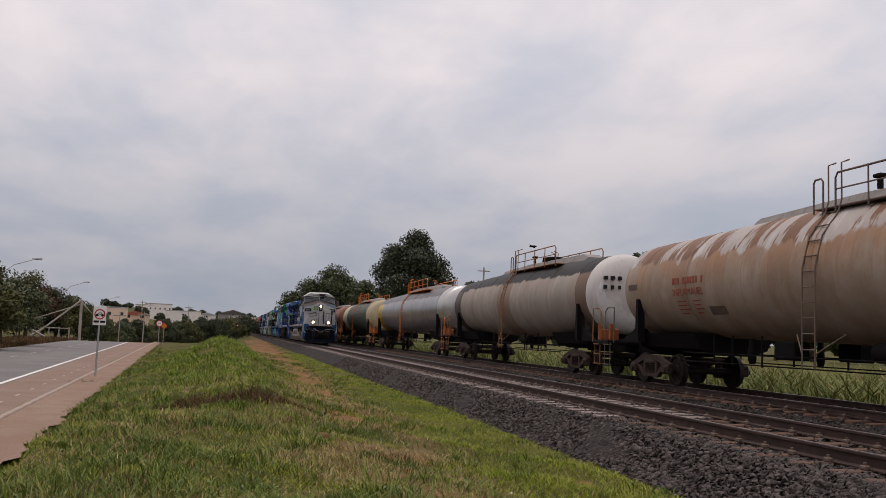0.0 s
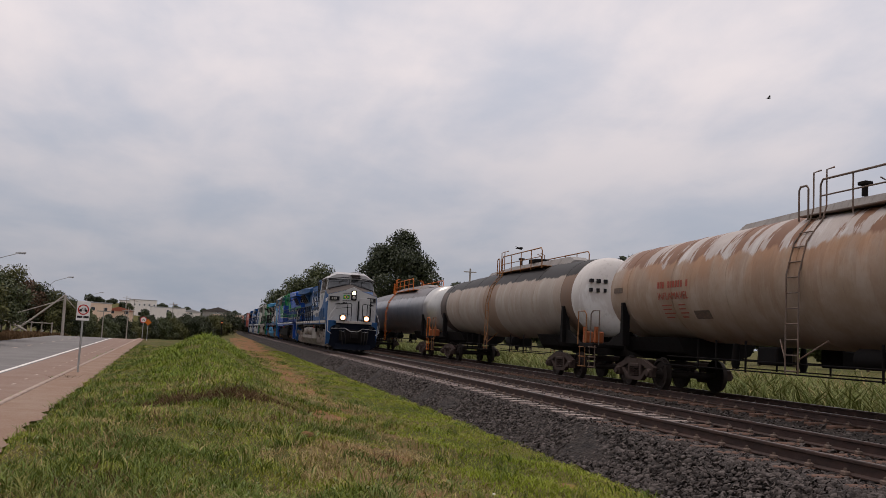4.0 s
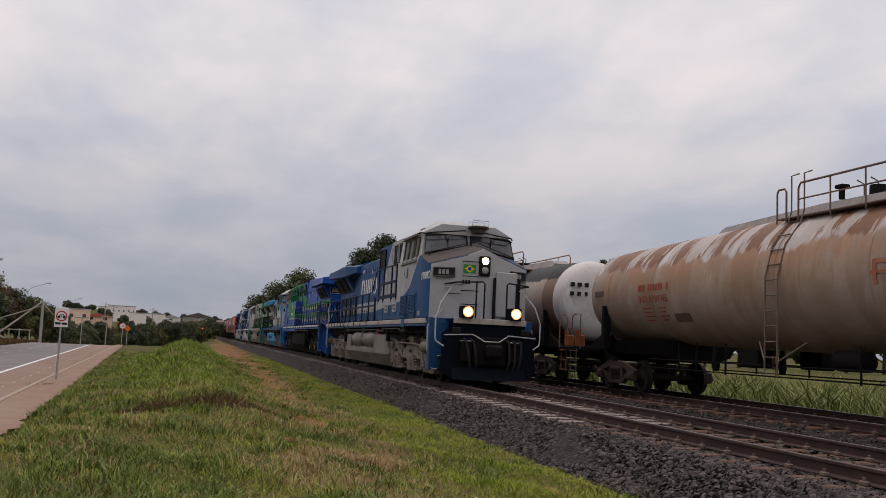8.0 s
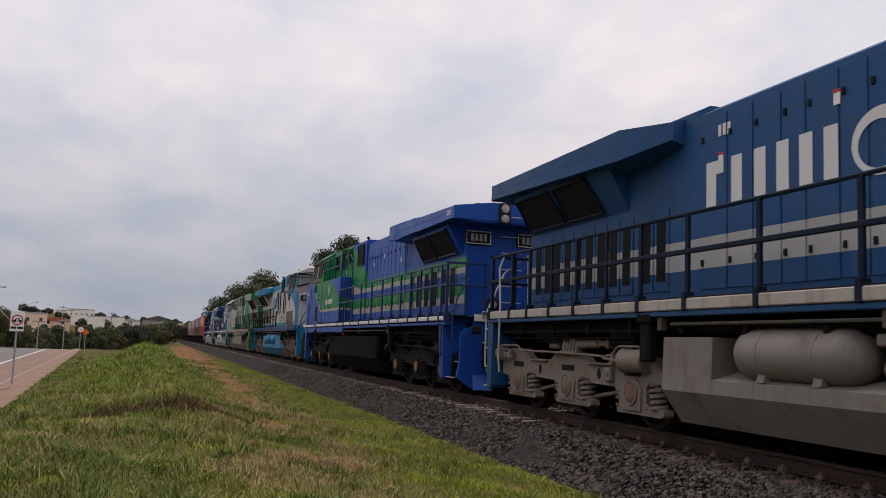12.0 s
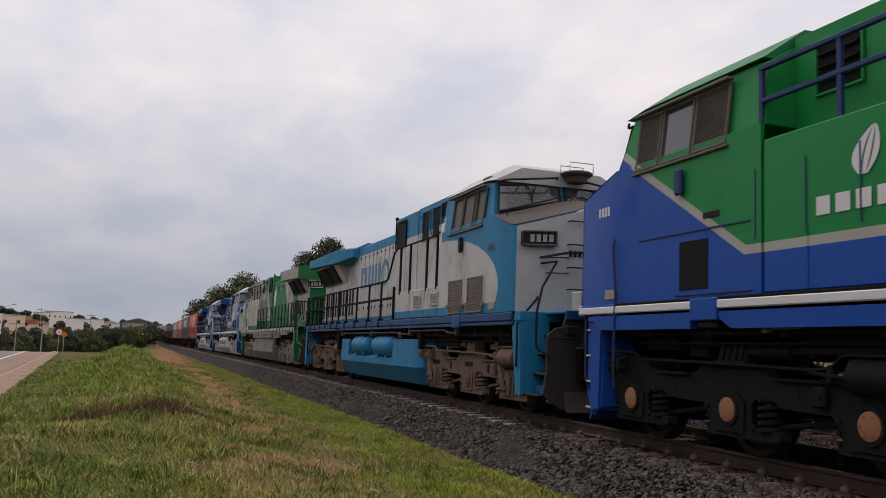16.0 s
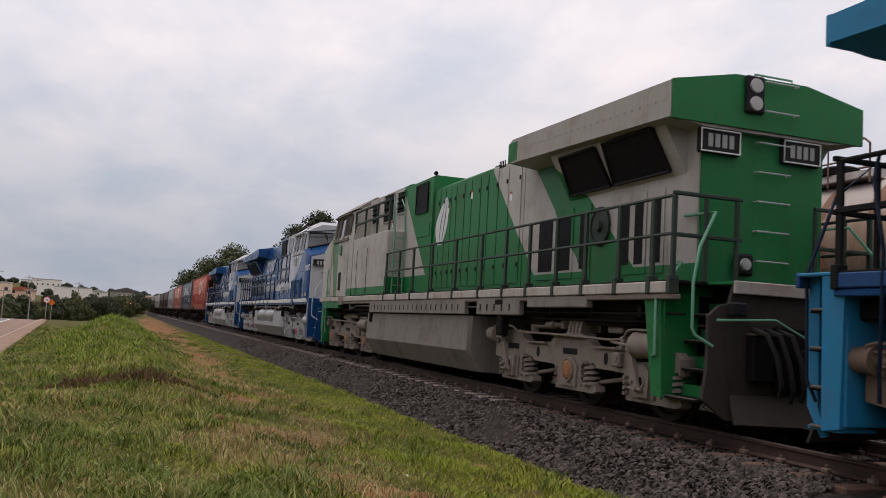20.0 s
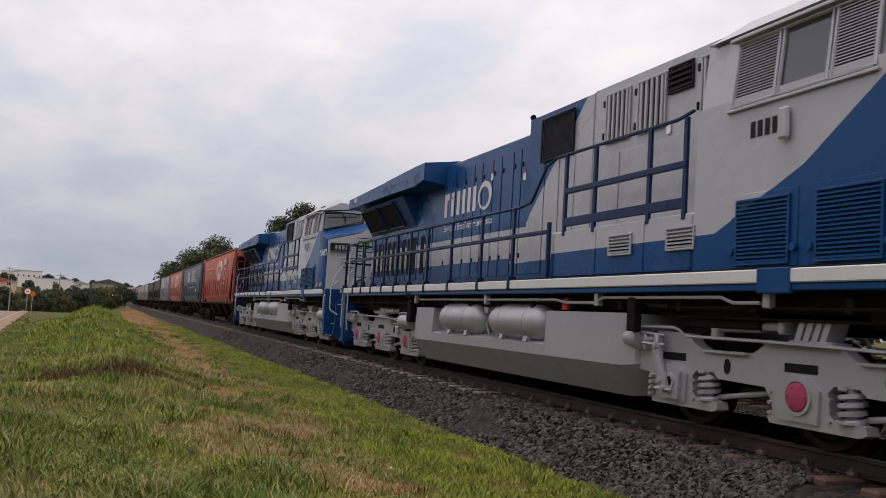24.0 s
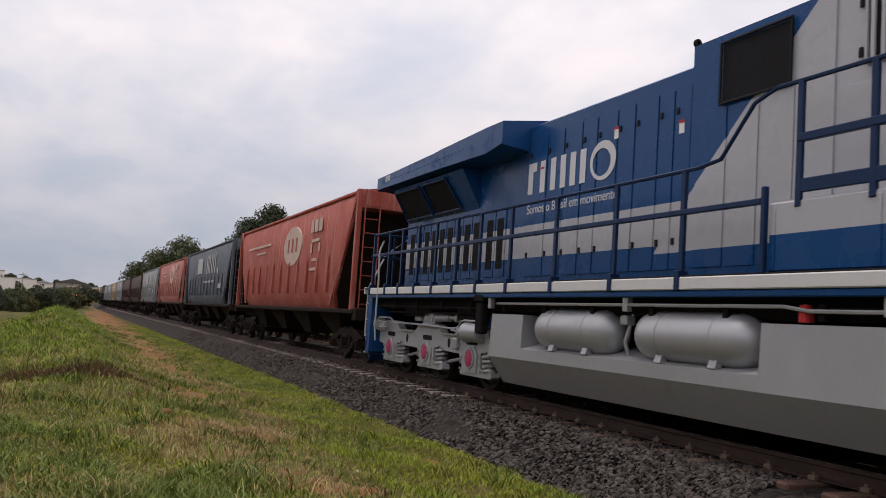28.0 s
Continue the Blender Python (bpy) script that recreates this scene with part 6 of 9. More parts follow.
for k, (style, backwards) in enumerate(((OLD, False), (LEAFL, True), (CYANL, False), (GREENL, True), (NEW, False), (NEW, False))):
    locomotive(FRONT + k * LOCO + (0.2 if style is CYANL else 0.15 if k == 4 else 0.0), style, backwards)


# ---- freight bogie, hopper wagons and parked tank wagons ----
def freight_bogie(wagon, yc, mat, wheelsets, r=0.42):
    def frame_mesh():
        s = Shape()
        for side in (-1, 1):
            x0, x1 = sorted((side * 1.06, side * 1.18))
            # an open truss: arched top chord, dipped bottom chord, two columns
            s.prism([(-1.12, 0.58), (-0.92, 0.64), (-0.40, 0.80), (0.40, 0.80), (0.92, 0.64), (1.12, 0.58), (1.10, 0.50), (0.78, 0.52), (0.36, 0.66), (-0.36, 0.66), (-0.78, 0.52), (-1.10, 0.50)], "x", x0, x1)
            s.prism([(-0.80, 0.52), (-0.66, 0.52), (-0.36, 0.30), (0.36, 0.30), (0.66, 0.52), (0.80, 0.52), (0.42, 0.20), (-0.42, 0.20)], "x", x0, x1)
            for y in (-0.34, 0.34):
                s.box(x0, x1, y - 0.06, y + 0.06, 0.28, 0.68, 0.01)
            for y in (-0.95, 0.95):
                s.box(min(side * 1.05, side * 1.24), max(side * 1.05, side * 1.24), y - 0.13, y + 0.13, 0.30, 0.54, 0.03)
                s.rod((side * 1.24, y, 0.42), (side * 1.29, y, 0.42), 0.085, 10)
            for y in (-0.16, 0.0, 0.16):
                s.coil(side * 1.13, y, 0.30, 0.56, 0.06, 4, 0.018, 4)
            s.box(min(side * 0.95, side * 1.20), max(side * 0.95, side * 1.20), -0.27, 0.27, 0.56, 0.66, 0.02)
        s.box(-1.15, 1.15, -0.2, 0.2, 0.58, 0.76, 0.03)
        for y in (-0.55, 0.55):
            s.rod((-0.9, y, 0.45), (0.9, y, 0.45), 0.05, 8)
        return s.mesh("bogie_frame", mat, 35)
    part("bogie_frame", shared(("freight", mat.name), frame_mesh), None, wagon, at=pose(0, yc, 0))
    for c in (-0.95, 0.95):
        ob = part("wheelset", wheelset_mesh(r), None, wagon, at=pose(0, yc + c, r))
        wheelsets.append((ob, (0, yc + c, r), r))


def oxide(name, a, b, streak=(0.45, 0.30, 0.27), amount=0.35):
    def build(g, co):
        n = g.ramp(g.noise(co, 1.2, 6.0, 0.65), 0.35, 0.7)
        st = g.ramp(g.noise(g.stretch(co, 3.0, 3.0, 0.25), 2.4, 5.0, 0.6), 0.52, 0.72)
        col = g.mix(n, a, b)
        col = g.mix(g.math("MULTIPLY", st, amount), col, streak)
        dark = g.ramp(g.noise(co, 5.0, 5.0, 0.7), 0.58, 0.75)
        return g.mix(g.math("MULTIPLY", dark, 0.4), col, tuple(c * 0.35 for c in a)), None, None
    return shader(name, build, 0.65, bump=0.004, bump_scale=12, spec=0.2)


M_red = oxide("red_hopper_paint", (0.32, 0.068, 0.045), (0.40, 0.115, 0.085), (0.50, 0.30, 0.27), 0.55)
M_red_dull = oxide("dull_red_hopper_paint", (0.33, 0.110, 0.085), (0.40, 0.17, 0.14), (0.52, 0.38, 0.35), 0.6)
M_slate = oxide("slate_blue_hopper_paint", (0.075, 0.090, 0.110), (0.115, 0.130, 0.150), (0.30, 0.30, 0.30), 0.5)
M_ash = oxide("grey_hopper_paint", (0.21, 0.22, 0.23), (0.30, 0.30, 0.30), (0.12, 0.10, 0.09), 0.4)
M_brown = oxide("brown_wagon_paint", (0.045, 0.028, 0.022), (0.075, 0.048, 0.036), (0.12, 0.09, 0.07), 0.25)
M_tan = oxide("tan_hopper_paint", (0.30, 0.22, 0.14), (0.36, 0.28, 0.19), (0.14, 0.10, 0.07), 0.4)
M_under = plain("brown_dusty_underframe", (0.022, 0.016, 0.014), 0.8, 0, (0.055, 0.038, 0.028), 0.45)


def hopper(y_front, mat, label, emblem="", height=4.14, length=17.5):
    """A covered hopper with sloped ends, ribbed sides and discharge chutes; y runs from its leading coupler."""
    root = empty("hopper_wagon", label, "freight wagon", "hopper wagons of the moving train")
    ws = []
    P = lambda name, shape, m, lab="": part(name, shape, m, root, lab)
    z0, z1, W = 1.28, height, 1.48
    L = length
    # hold: side sheets with a gently bowed section, cut away at the ends by the slope sheets
    secs = [(-1.30, z0), (1.30, z0), (1.46, z0 + 0.35), (W, 2.6), (1.44, z1 - 0.25), (1.30, z1), (0.5, z1 + 0.16), (-0.5, z1 + 0.16), (-1.30, z1), (-1.44, z1 - 0.25), (-W, 2.6), (-1.46, z0 + 0.35)]
    rings = []
    for end in (0, 1):
        ring = []
        for x, z in secs:
            t = (z - z0) / (z1 - z0)
            y = 2.75 - 1.85 * min(1.0, max(0.0, t)) ** 0.9
            ring.append((x, y if end == 0 else L - y, z))
        rings.append(ring)
    P("hold", Shape().loft(rings), mat)
    for end in (0, 1):
        # slope sheets at the ends, overlaid in dark colour for the shade of the open ends
        face = []
        for x, z in ((-1.25, z0 + 0.02), (1.25, z0 + 0.02), (1.40, z0 + 0.4), (1.42, 2.6), (1.40, z1 - 0.5), (-1.40, z1 - 0.5), (-1.42, 2.6), (-1.40, z0 + 0.4)):
            y = 2.75 - 1.85 * min(1.0, max(0.0, (z - z0) / (z1 - z0))) ** 0.9 - 0.012
            face.append((x, y if end == 0 else L - y, z))
        P("slope_sheet", Shape().loft([face, [(x, y - (0.02 if end == 0 else -0.02), z) for x, y, z in face]]), M_under, "slope sheet coloured dark for the shade at the end")
    for side in (-1, 1):
        for k in range(11):
            y = 3.1 + k * (L - 6.2) / 10
            s = Shape()
            s.prism([(side * 1.44, 1.65), (side * 1.54, 1.72), (side * 1.525, 2.55), (side * 1.47, 2.75)], "y", y - 0.05, y + 0.05)
            P("side_rib", s, mat)
        s = Shape()
        s.box(min(side * 1.25, side * 1.40), max(side * 1.25, side * 1.40), 0.95, L - 0.95, z1 - 0.06, z1 + 0.02, 0.02)
        P("top_chord", s, mat)
        s = Shape()
        s.box(min(side * 1.30, side * 1.50), max(side * 1.30, side * 1.50), 0.75, L - 0.75, 1.16, 1.27, 0.02)
        P("side_sill", s, M_under)
        for y in (0.85, L - 0.85):
            s = Shape()
            q = 1 if y < 2 else -1
            s.box(min(side * 1.38, side * 1.50), max(side * 1.38, side * 1.50), min(y, y + q * 0.14), max(y, y + q * 0.14), 1.25, z1, 0.015)
            s.prism([(y + q * 0.05, z1), (y + q * 1.9, 1.35), (y + q * 2.05, 1.35), (y + q * 0.2, z1)], "x", side * 1.46 - 0.02, side * 1.46 + 0.02)
            P("end_post", s, mat)
        for y in (0.78, L - 0.78):
            s = Shape()
            for x in (0.95, 1.32):
                s.rod((side * x, y, 1.2), (side * x, y, z1), 0.018, 6)
            for k in range(8):
                s.rod((side * 0.95, y, 1.4 + k * 0.34), (side * 1.32, y, 1.4 + k * 0.34), 0.012, 5)
            P("end_ladder", s, mat)
    for end in (0, 1):
        E = (lambda y: y) if end == 0 else (lambda y: L - y)
        s = Shape()
        a, b = sorted((E(0.55), E(0.85)))
        s.box(-1.45, 1.45, a, b, 1.0, 1.3, 0.02)
        a, b = sorted((E(0.0), E(0.9)))
        s.box(-0.16, 0.16, a, b, 0.72, 1.0, 0.03)
        P("end_beam_and_coupler", s, M_under)
        s = Shape()
        a, b = sorted((E(0.84), E(0.90)))
        s.box(-1.40, 1.40, a, b, z1 - 0.45, z1, 0.01)
        s.box(-0.06, 0.06, a, b, 1.25, z1, 0.01)
        P("end_panel", s, mat)
        s = Shape()
        s.turned([(E(0.72), 0.30), (E(0.72) + 0.02, 0.30)], "y", (0.6, 0, 2.2), 16)
        P("handbrake_wheel", s, M_under)
    s = Shape()
    s.box(-0.35, 0.35, 0.6, L - 0.6, 0.85, 1.15, 0.02)
    P("centre_sill", s, M_under)
    for k in range(4):
        y = 3.9 + k * (L - 7.8) / 3
        s = Shape()
        s.loft([[(x * 1.25, y + d * 1.2, 1.3) for x, d in ((-1, -1), (1, -1), (1, 1), (-1, 1))], [(x * 0.85, y + d * 0.35, 0.55) for x, d in ((-1, -1), (1, -1), (1, 1), (-1, 1))]])
        P("discharge_chute", s, M_under)
    s = Shape()
    s.box(-0.5, 0.5, 1.4, L - 1.4, z1 + 0.17, z1 + 0.20, 0.01)
    P("roof_walk", s, mat)
    for k in range(5):
        y = 2.4 + k * (L - 4.8) / 4
        P("roof_hatch", Shape().box(-0.4, 0.4, y - 0.5, y + 0.5, z1 + 0.20, z1 + 0.30, 0.03), mat)
    for side in (-1, 1):
        xs = 1.492

        def sbox(y0, y1, za, zb, m, name="name_bar"):
            P(name, Shape().box(min(side * xs, side * (xs + 0.01)), max(side * xs, side * (xs + 0.01)), y0, y1, za, zb, 0.002), m)
        if emblem == "disc":
            s = Shape().prism([(7.4 + 1.15 * math.cos(a), 3.12 + 0.60 * math.sin(a)) for a in np.linspace(0, 2 * math.pi, 33)[:-1]], "x", side * 1.455, side * 1.498)
            P("oval_emblem", s, M_emblem, "faded cream oval emblem")
            for k in range(3):
                P("emblem_bar", Shape().box(min(side * 1.50, side * 1.506), max(side * 1.50, side * 1.506), 6.75 + k * 0.52, 6.95 + k * 0.52, 2.92, 3.36, 0.002), mat)
            for y0, y1, za, zb in ((4.0, 4.36, 3.38, 3.74), (4.46, 4.80, 3.38, 3.74), (4.9, 5.2, 3.38, 3.74), (4.2, 5.0, 3.10, 3.18), (4.1, 4.25, 2.80, 3.06), (4.95, 5.1, 2.80, 3.06), (4.4, 4.9, 2.56, 2.64), (4.2, 5.1, 2.30, 2.38), (10.6, 14.6, 3.32, 3.40), (11.4, 13.0, 3.08, 3.14)):
                sbox(y0, y1, za, zb, M_emblem)
        elif emblem == "word":
            for k, y in enumerate((5.4, 6.0, 6.5, 7.1, 7.55, 8.0)):
                sbox(y, y + 0.24, 2.75, 3.65, M_emblem_grey)
            for y0, y1, za, zb in ((4.4, 4.8, 2.7, 2.95), (5.6, 9.2, 2.3, 2.4), (9.8, 11.6, 2.8, 3.6), (3.2, 4.2, 2.0, 2.2)):
                sbox(y0, y1, za, zb, M_emblem_grey)
        elif emblem == "bars":
            for y0, y1, za, zb in ((4.5, 6.2, 3.2, 3.5), (9.0, 12.0, 3.2, 3.35), (9.0, 11.0, 2.9, 3.0)):
                sbox(y0, y1, za, zb, M_emblem_grey)
    freight_bogie(root, 2.15, M_under, ws)
    freight_bogie(root, L - 2.15, M_under, ws)
    root.matrix_basis = pose(TRACK_X, y_front, 0)
    TRAIN.append((root, y_front, False, ws))
    return root


M_emblem = plain("faded_cream_marking", (0.58, 0.45, 0.38), 0.6, 0, (0.36, 0.12, 0.08), 0.6, 2.0)
M_emblem_grey = plain("faded_pale_marking", (0.48, 0.48, 0.48), 0.6, 0, (0.15, 0.16, 0.17), 0.6, 2.0)
HOPPERS = ((M_red, "red covered hopper wagon with a round cream emblem", "disc", 4.16), (M_slate, "slate blue covered hopper wagon with pale markings", "word", 4.10),
           (M_red_dull, "dull red covered hopper wagon with pale markings", "disc", 4.06), (M_ash, "grey covered hopper wagon with faded markings", "word", 4.02),
           (M_brown, "dark brown low hopper wagon", "", 3.92), (M_brown, "dark brown low hopper wagon", "", 3.90), (M_ash, "grey covered hopper wagon", "bars", 4.05),
           (M_tan, "tan covered hopper wagon", "bars", 4.05), (M_ash, "grey covered hopper wagon", "bars", 4.05), (M_ash, "grey covered hopper wagon", "", 4.05), (M_brown, "dark brown low hopper wagon", "", 3.9), (M_tan, "tan covered hopper wagon", "", 4.05))
for k, (mat, label, emblem, height) in enumerate(HOPPERS):
    hopper(FRONT + 6 * LOCO + k * 17.65, mat, label, emblem, height)

SIDING_X = 12.54
M_crown = plain("grey_crown_plate", (0.27, 0.25, 0.235), 0.7, 0, (0.09, 0.065, 0.05), 0.6, 1.5)
M_bogie_rust = plain("rust_brown_bogie", (0.050, 0.033, 0.027), 0.8, 0, (0.03, 0.02, 0.016), 0.6, 4.0)
M_rust_orange = plain("rusty_orange_ladder", (0.27, 0.125, 0.05), 0.7, 0, (0.10, 0.05, 0.03), 0.6)


def tank_paint(name, a, b, rust=0.0, top=None, rings=(), blotch=False, rough=0.55, metal=0.0):
    """Tank shell: two tones, rust that runs down from the crown, dirt, and painted bands across (y0, y1, colour)."""
    def build(g, co):
        x, y, z = g.split(co)
        n = g.ramp(g.noise(co, 0.9, 6.0, 0.65), 0.35, 0.7)
        col = g.mix(n, a, b)
        for y0, y1, c in rings:
            f = g.math("MULTIPLY", g.math("GREATER_THAN", y, y0), g.math("LESS_THAN", y, y1))
            col = g.mix(f, col, c)
        if blotch:
            # pale bare patches and dark rust alternate along the crown
            up = g.noise(g.stretch(co, 0.07, 0.62, 0.12), 2.5, 6.0, 0.60, 0.25)
            drip = g.noise(g.stretch(co, 0.3, 1.0, 0.3), 2.0, 5.0)
            level = g.math("ADD", z, g.math("MULTIPLY", drip, 0.8))
            halo = g.math("MULTIPLY", g.ramp(level, 2.75, 3.75), g.ramp(g.noise(g.stretch(co, 0.5, 0.7, 0.5), 1.3, 5.0), 0.38, 0.58))
            col = g.mix(g.math("MULTIPLY", halo, 0.75), col, (0.34, 0.165, 0.075))
            zone = g.ramp(level, 3.66, 3.76)
            bare_steel = g.mix(n, (0.42, 0.39, 0.37), (0.52, 0.49, 0.47))
            rusty = g.mix(g.noise(co, 2.2, 5.0), (0.100, 0.048, 0.030), (0.230, 0.105, 0.055))
            crown = g.mix(g.ramp(up, 0.485, 0.52), bare_steel, rusty)
            col = g.mix(zone, col, crown)
        run = g.noise(g.stretch(co, 0.4, 1.5, 0.20), 1.25, 6.0, 0.66, 0.4)
        height = g.ramp(z, 1.4, 3.8, -0.10, 0.15, False)
        f = g.math("MULTIPLY", g.ramp(g.math("ADD", run, height), 0.50, 0.58), rust, clamp=True)
        tone = g.mix(g.noise(co, 3.0, 5.0), (0.150, 0.070, 0.038), (0.270, 0.150, 0.085))
        col = g.mix(f, col, tone)
        fine = g.ramp(g.noise(g.stretch(co, 1.0, 3.0, 0.5), 7.0, 5.0, 0.7), 0.5, 0.8)
        col = g.mix(g.math("MULTIPLY", fine, 0.35), col, (0.13, 0.085, 0.06))
        if top:
            edge = g.math("ADD", z, g.math("MULTIPLY", g.noise(g.stretch(co, 1, 1, 0.2), 2.0, 4.0), 0.4))
            soot = g.ramp(edge, 3.58, 3.66)
            if rings:
                soot = g.math("MULTIPLY", soot, g.math("GREATER_THAN", y, rings[0][1] + 0.02))
            col = g.mix(soot, col, top)
        return col, None, None
    return shader(name, build, rough, metal, bump=0.006, bump_scale=1.3, spec=0.25)


M_orange_dull = plain("dull_orange_paint", (0.32, 0.09, 0.03), 0.6, 0, (0.12, 0.05, 0.03), 0.4)
T1 = tank_paint("rust_streaked_grey_tank", (0.285, 0.205, 0.145), (0.375, 0.300, 0.240), 0.30, None, (), True)
T2 = tank_paint("sooty_topped_tank", (0.30, 0.255, 0.215), (0.37, 0.325, 0.28), 0.25, (0.016, 0.013, 0.012), ((-10.5, -8.72, (0.66, 0.65, 0.63)), (-8.72, -7.8, (0.17, 0.115, 0.085)), (7.6, 9.6, (0.055, 0.042, 0.036)), (-0.9, 0.9, (0.24, 0.17, 0.125))))
T3 = tank_paint("aluminium_tank", (0.28, 0.28, 0.29), (0.36, 0.355, 0.355), 0.12, (0.07, 0.055, 0.05), ((-14, -10.2, (0.52, 0.52, 0.50)), (8.7, 14, (0.70, 0.44, 0.03))), False, 0.32, 0.75)
T4 = tank_paint("dull_green_tank", (0.055, 0.075, 0.058), (0.085, 0.10, 0.078), 0.2, None, ((5.6, 14, (0.55, 0.48, 0.28)), (-14, -7.2, (0.42, 0.36, 0.22))))
T5 = tank_paint("red_brown_tank", (0.16, 0.06, 0.04), (0.22, 0.09, 0.06), 0.3)
M_rustgrey = plain("rusty_grey_steel", (0.15, 0.115, 0.095), 0.7, 0.1, (0.22, 0.09, 0.04), 0.6)
M_worn_plate = plain("worn_stencil_plate", (0.10, 0.075, 0.06), 0.7, 0, (0.25, 0.16, 0.11), 0.9, 8.0)
M_faint_red = plain("faded_red_emblem", (0.36, 0.12, 0.075), 0.7, 0, (0.30, 0.19, 0.13), 0.9, 5.0)
M_pink_text = plain("faded_red_lettering", (0.30, 0.055, 0.035), 0.6, 0, (0.33, 0.19, 0.13), 0.7, 9.0)


def swell(y, half):
    """How much wider the tank is at y than its mean: it tapers to both ends."""
    return 1.052 - 0.115 * abs(y) / half


def tank_wagon(yc, half, mat, iron, label, R=1.40, zc=2.70, marks=None, rail_half=2.2, rail_end=0.6):
    """A parked bogie tank wagon, centred on yc; half is half the tank's length."""
    root = empty("tank_wagon", label, "tank wagon", "parked tank wagons")
    ws = []
    P = lambda name, shape, m, lab="", parent=None: part(name, shape, m, parent or root, lab)
    prof = [(-half, 0.0), (-half + 0.03, R * 0.35), (-half + 0.10, R * 0.66), (-half + 0.20, R * 0.86), (-half + 0.32, R * 0.95), (-half + 0.5, R)]
    prof = prof + [(y, R) for y in np.linspace(-half + 2.0, half - 2.0, 7)] + [(-a, r) for a, r in prof[::-1]]
    prof = [(y, r * swell(y, half)) for y, r in prof]
    P("tank_shell", Shape().turned(prof, "y", (0, 0, zc), 48), mat, "", None)
    for y in np.linspace(-half + 1.6, half - 1.6, 7):
        s = Shape()
        q = R * swell(y, half)
        s.turned([(y - 0.012, q + 0.001), (y - 0.006, q + 0.008), (y + 0.006, q + 0.008), (y + 0.012, q + 0.001)], "y", (0, 0, zc), 48)
        P("weld_seam", s, mat)
    # crown box along the top, manlids and valves
    s = Shape()
    t = zc + R
    s.loft([[(-0.42, y, t - 0.10), (0.42, y, t - 0.10), (0.30, y, t + h), (-0.30, y, t + h)] for y, h in ((-rail_half * 2 - 1.2, 0.02), (-rail_half * 2 - 0.8, 0.16), (0.0, 0.20), (3.5, 0.10), (3.66, 0.04), (3.70, -0.05))])
    P("crown_walkway", s, M_crown)
    s = Shape()
    s.turned([(t + 0.2, 0.36), (t + 0.32, 0.36), (t + 0.36, 0.30), (t + 0.37, 0.0)], "z", (0, -2.2, 0), 18)
    P("manlid", s, M_steel_dark)
    s = Shape()
    s.turned([(t + 0.2, 0.16), (t + 0.42, 0.15), (t + 0.44, 0.0)], "z", (0, -1.2, 0), 12)
    P("vent_valve", s, M_steel_dark)
    s = Shape()
    s.rod((-0.25, -0.5, t + 0.22), (-0.25, -0.5, t + 0.52), 0.06, 8)
    s.box(-0.34, -0.14, -0.62, -0.38, t + 0.44, t + 0.52, 0.02)
    P("safety_valve", s, M_steel_dark)
    for side in (-1, 1):
        # railing round the crown
        s = Shape()
        x = side * 0.95
        h0, h1 = t - 0.22, t + 0.55
        ra, rb = -2 * rail_half + 0.35, rail_end
        s.pipe([(x, ra, h0), (x, ra, h1 - 0.1), (x, ra + 0.12, h1), (x, rb - 0.75, h1), (x, rb - 0.68, h1 - 0.1), (x, rb - 0.68, h0)], 0.022)
        s.pipe([(x, rb - 0.30, h0), (x, rb - 0.30, h1 - 0.12), (x, rb - 0.24, h1 - 0.05), (x, rb - 0.05, h1 - 0.05), (x, rb, h1 - 0.12), (x, rb, h0)], 0.022)
        s.rod((x, ra, t + 0.22), (x, rb - 0.68, t + 0.22), 0.016, 6)
        for y in np.linspace(ra, rb - 0.68, 5)[1:-1]:
            s.rod((x, y, h0), (x, y, h1), 0.018, 6)
        P("crown_railing", s, iron)
        s = Shape()
        s.box(min(side * 0.3, x), max(side * 0.3, x), ra, rb, t - 0.14, t - 0.11, 0.006)
        P("crown_platform", s, iron)
        # ladder that follows the shell
        s = Shape()
        for dy in (-0.2, 0.2):
            pts = [(side * 1.52, dy, 0.72), (side * 1.52, dy, zc), (side * (R + 0.10) * math.cos(0.45), dy, zc + (R + 0.10) * math.sin(0.45)), (side * (R + 0.10) * math.cos(0.85), dy, zc + (R + 0.10) * math.sin(0.85)), (side * 0.9, dy, t + 0.0), (side * 0.9, dy, t + 0.75), (side * 0.72, dy, t + 0.82)]
            s.pipe(pts, 0.018)
        for k in range(11):
            z = 0.78 + k * 0.31
            if z < zc + 0.1:
                xx = side * 1.52
            else:
                a = math.asin(min(0.98, (z - zc) / (R + 0.10)))
                xx = side * (R + 0.10) * math.cos(a)
            s.rod((xx, -0.2, z), (xx, 0.2, z), 0.013, 6)
        lad = P("side_ladder", s, iron)
        for q in (-1, 1):
            P("ladder_stay", Shape().rod((side * 1.52, q * 0.2, 1.0), (side * 1.25, q * 0.75, 1.4), 0.016, 6), iron, "", lad)
        # saddles and sill at the ends
        for q in (-1, 1):
            s = Shape()
            y0 = q * (half - 1.35)
            s.prism([(y0 - 0.10, 1.15), (y0 + 0.10, 1.15), (y0 + 0.06, 2.35), (y0 - 0.06, 2.35)], "x", side * 1.30 - 0.06, side * 1.30 + 0.06)
            s.prism([(y0 - q * 0.08, 1.12), (y0 + q * 1.25, 1.12), (y0 + q * 0.9, 1.32), (y0 + q * 0.25, 1.55), (y0 - q * 0.02, 2.2)], "x", side * 1.18 - 0.05, side * 1.18 + 0.05)
            P("saddle", s, M_steel_dark)
            s = Shape()
            y1 = q * (half + 0.75)
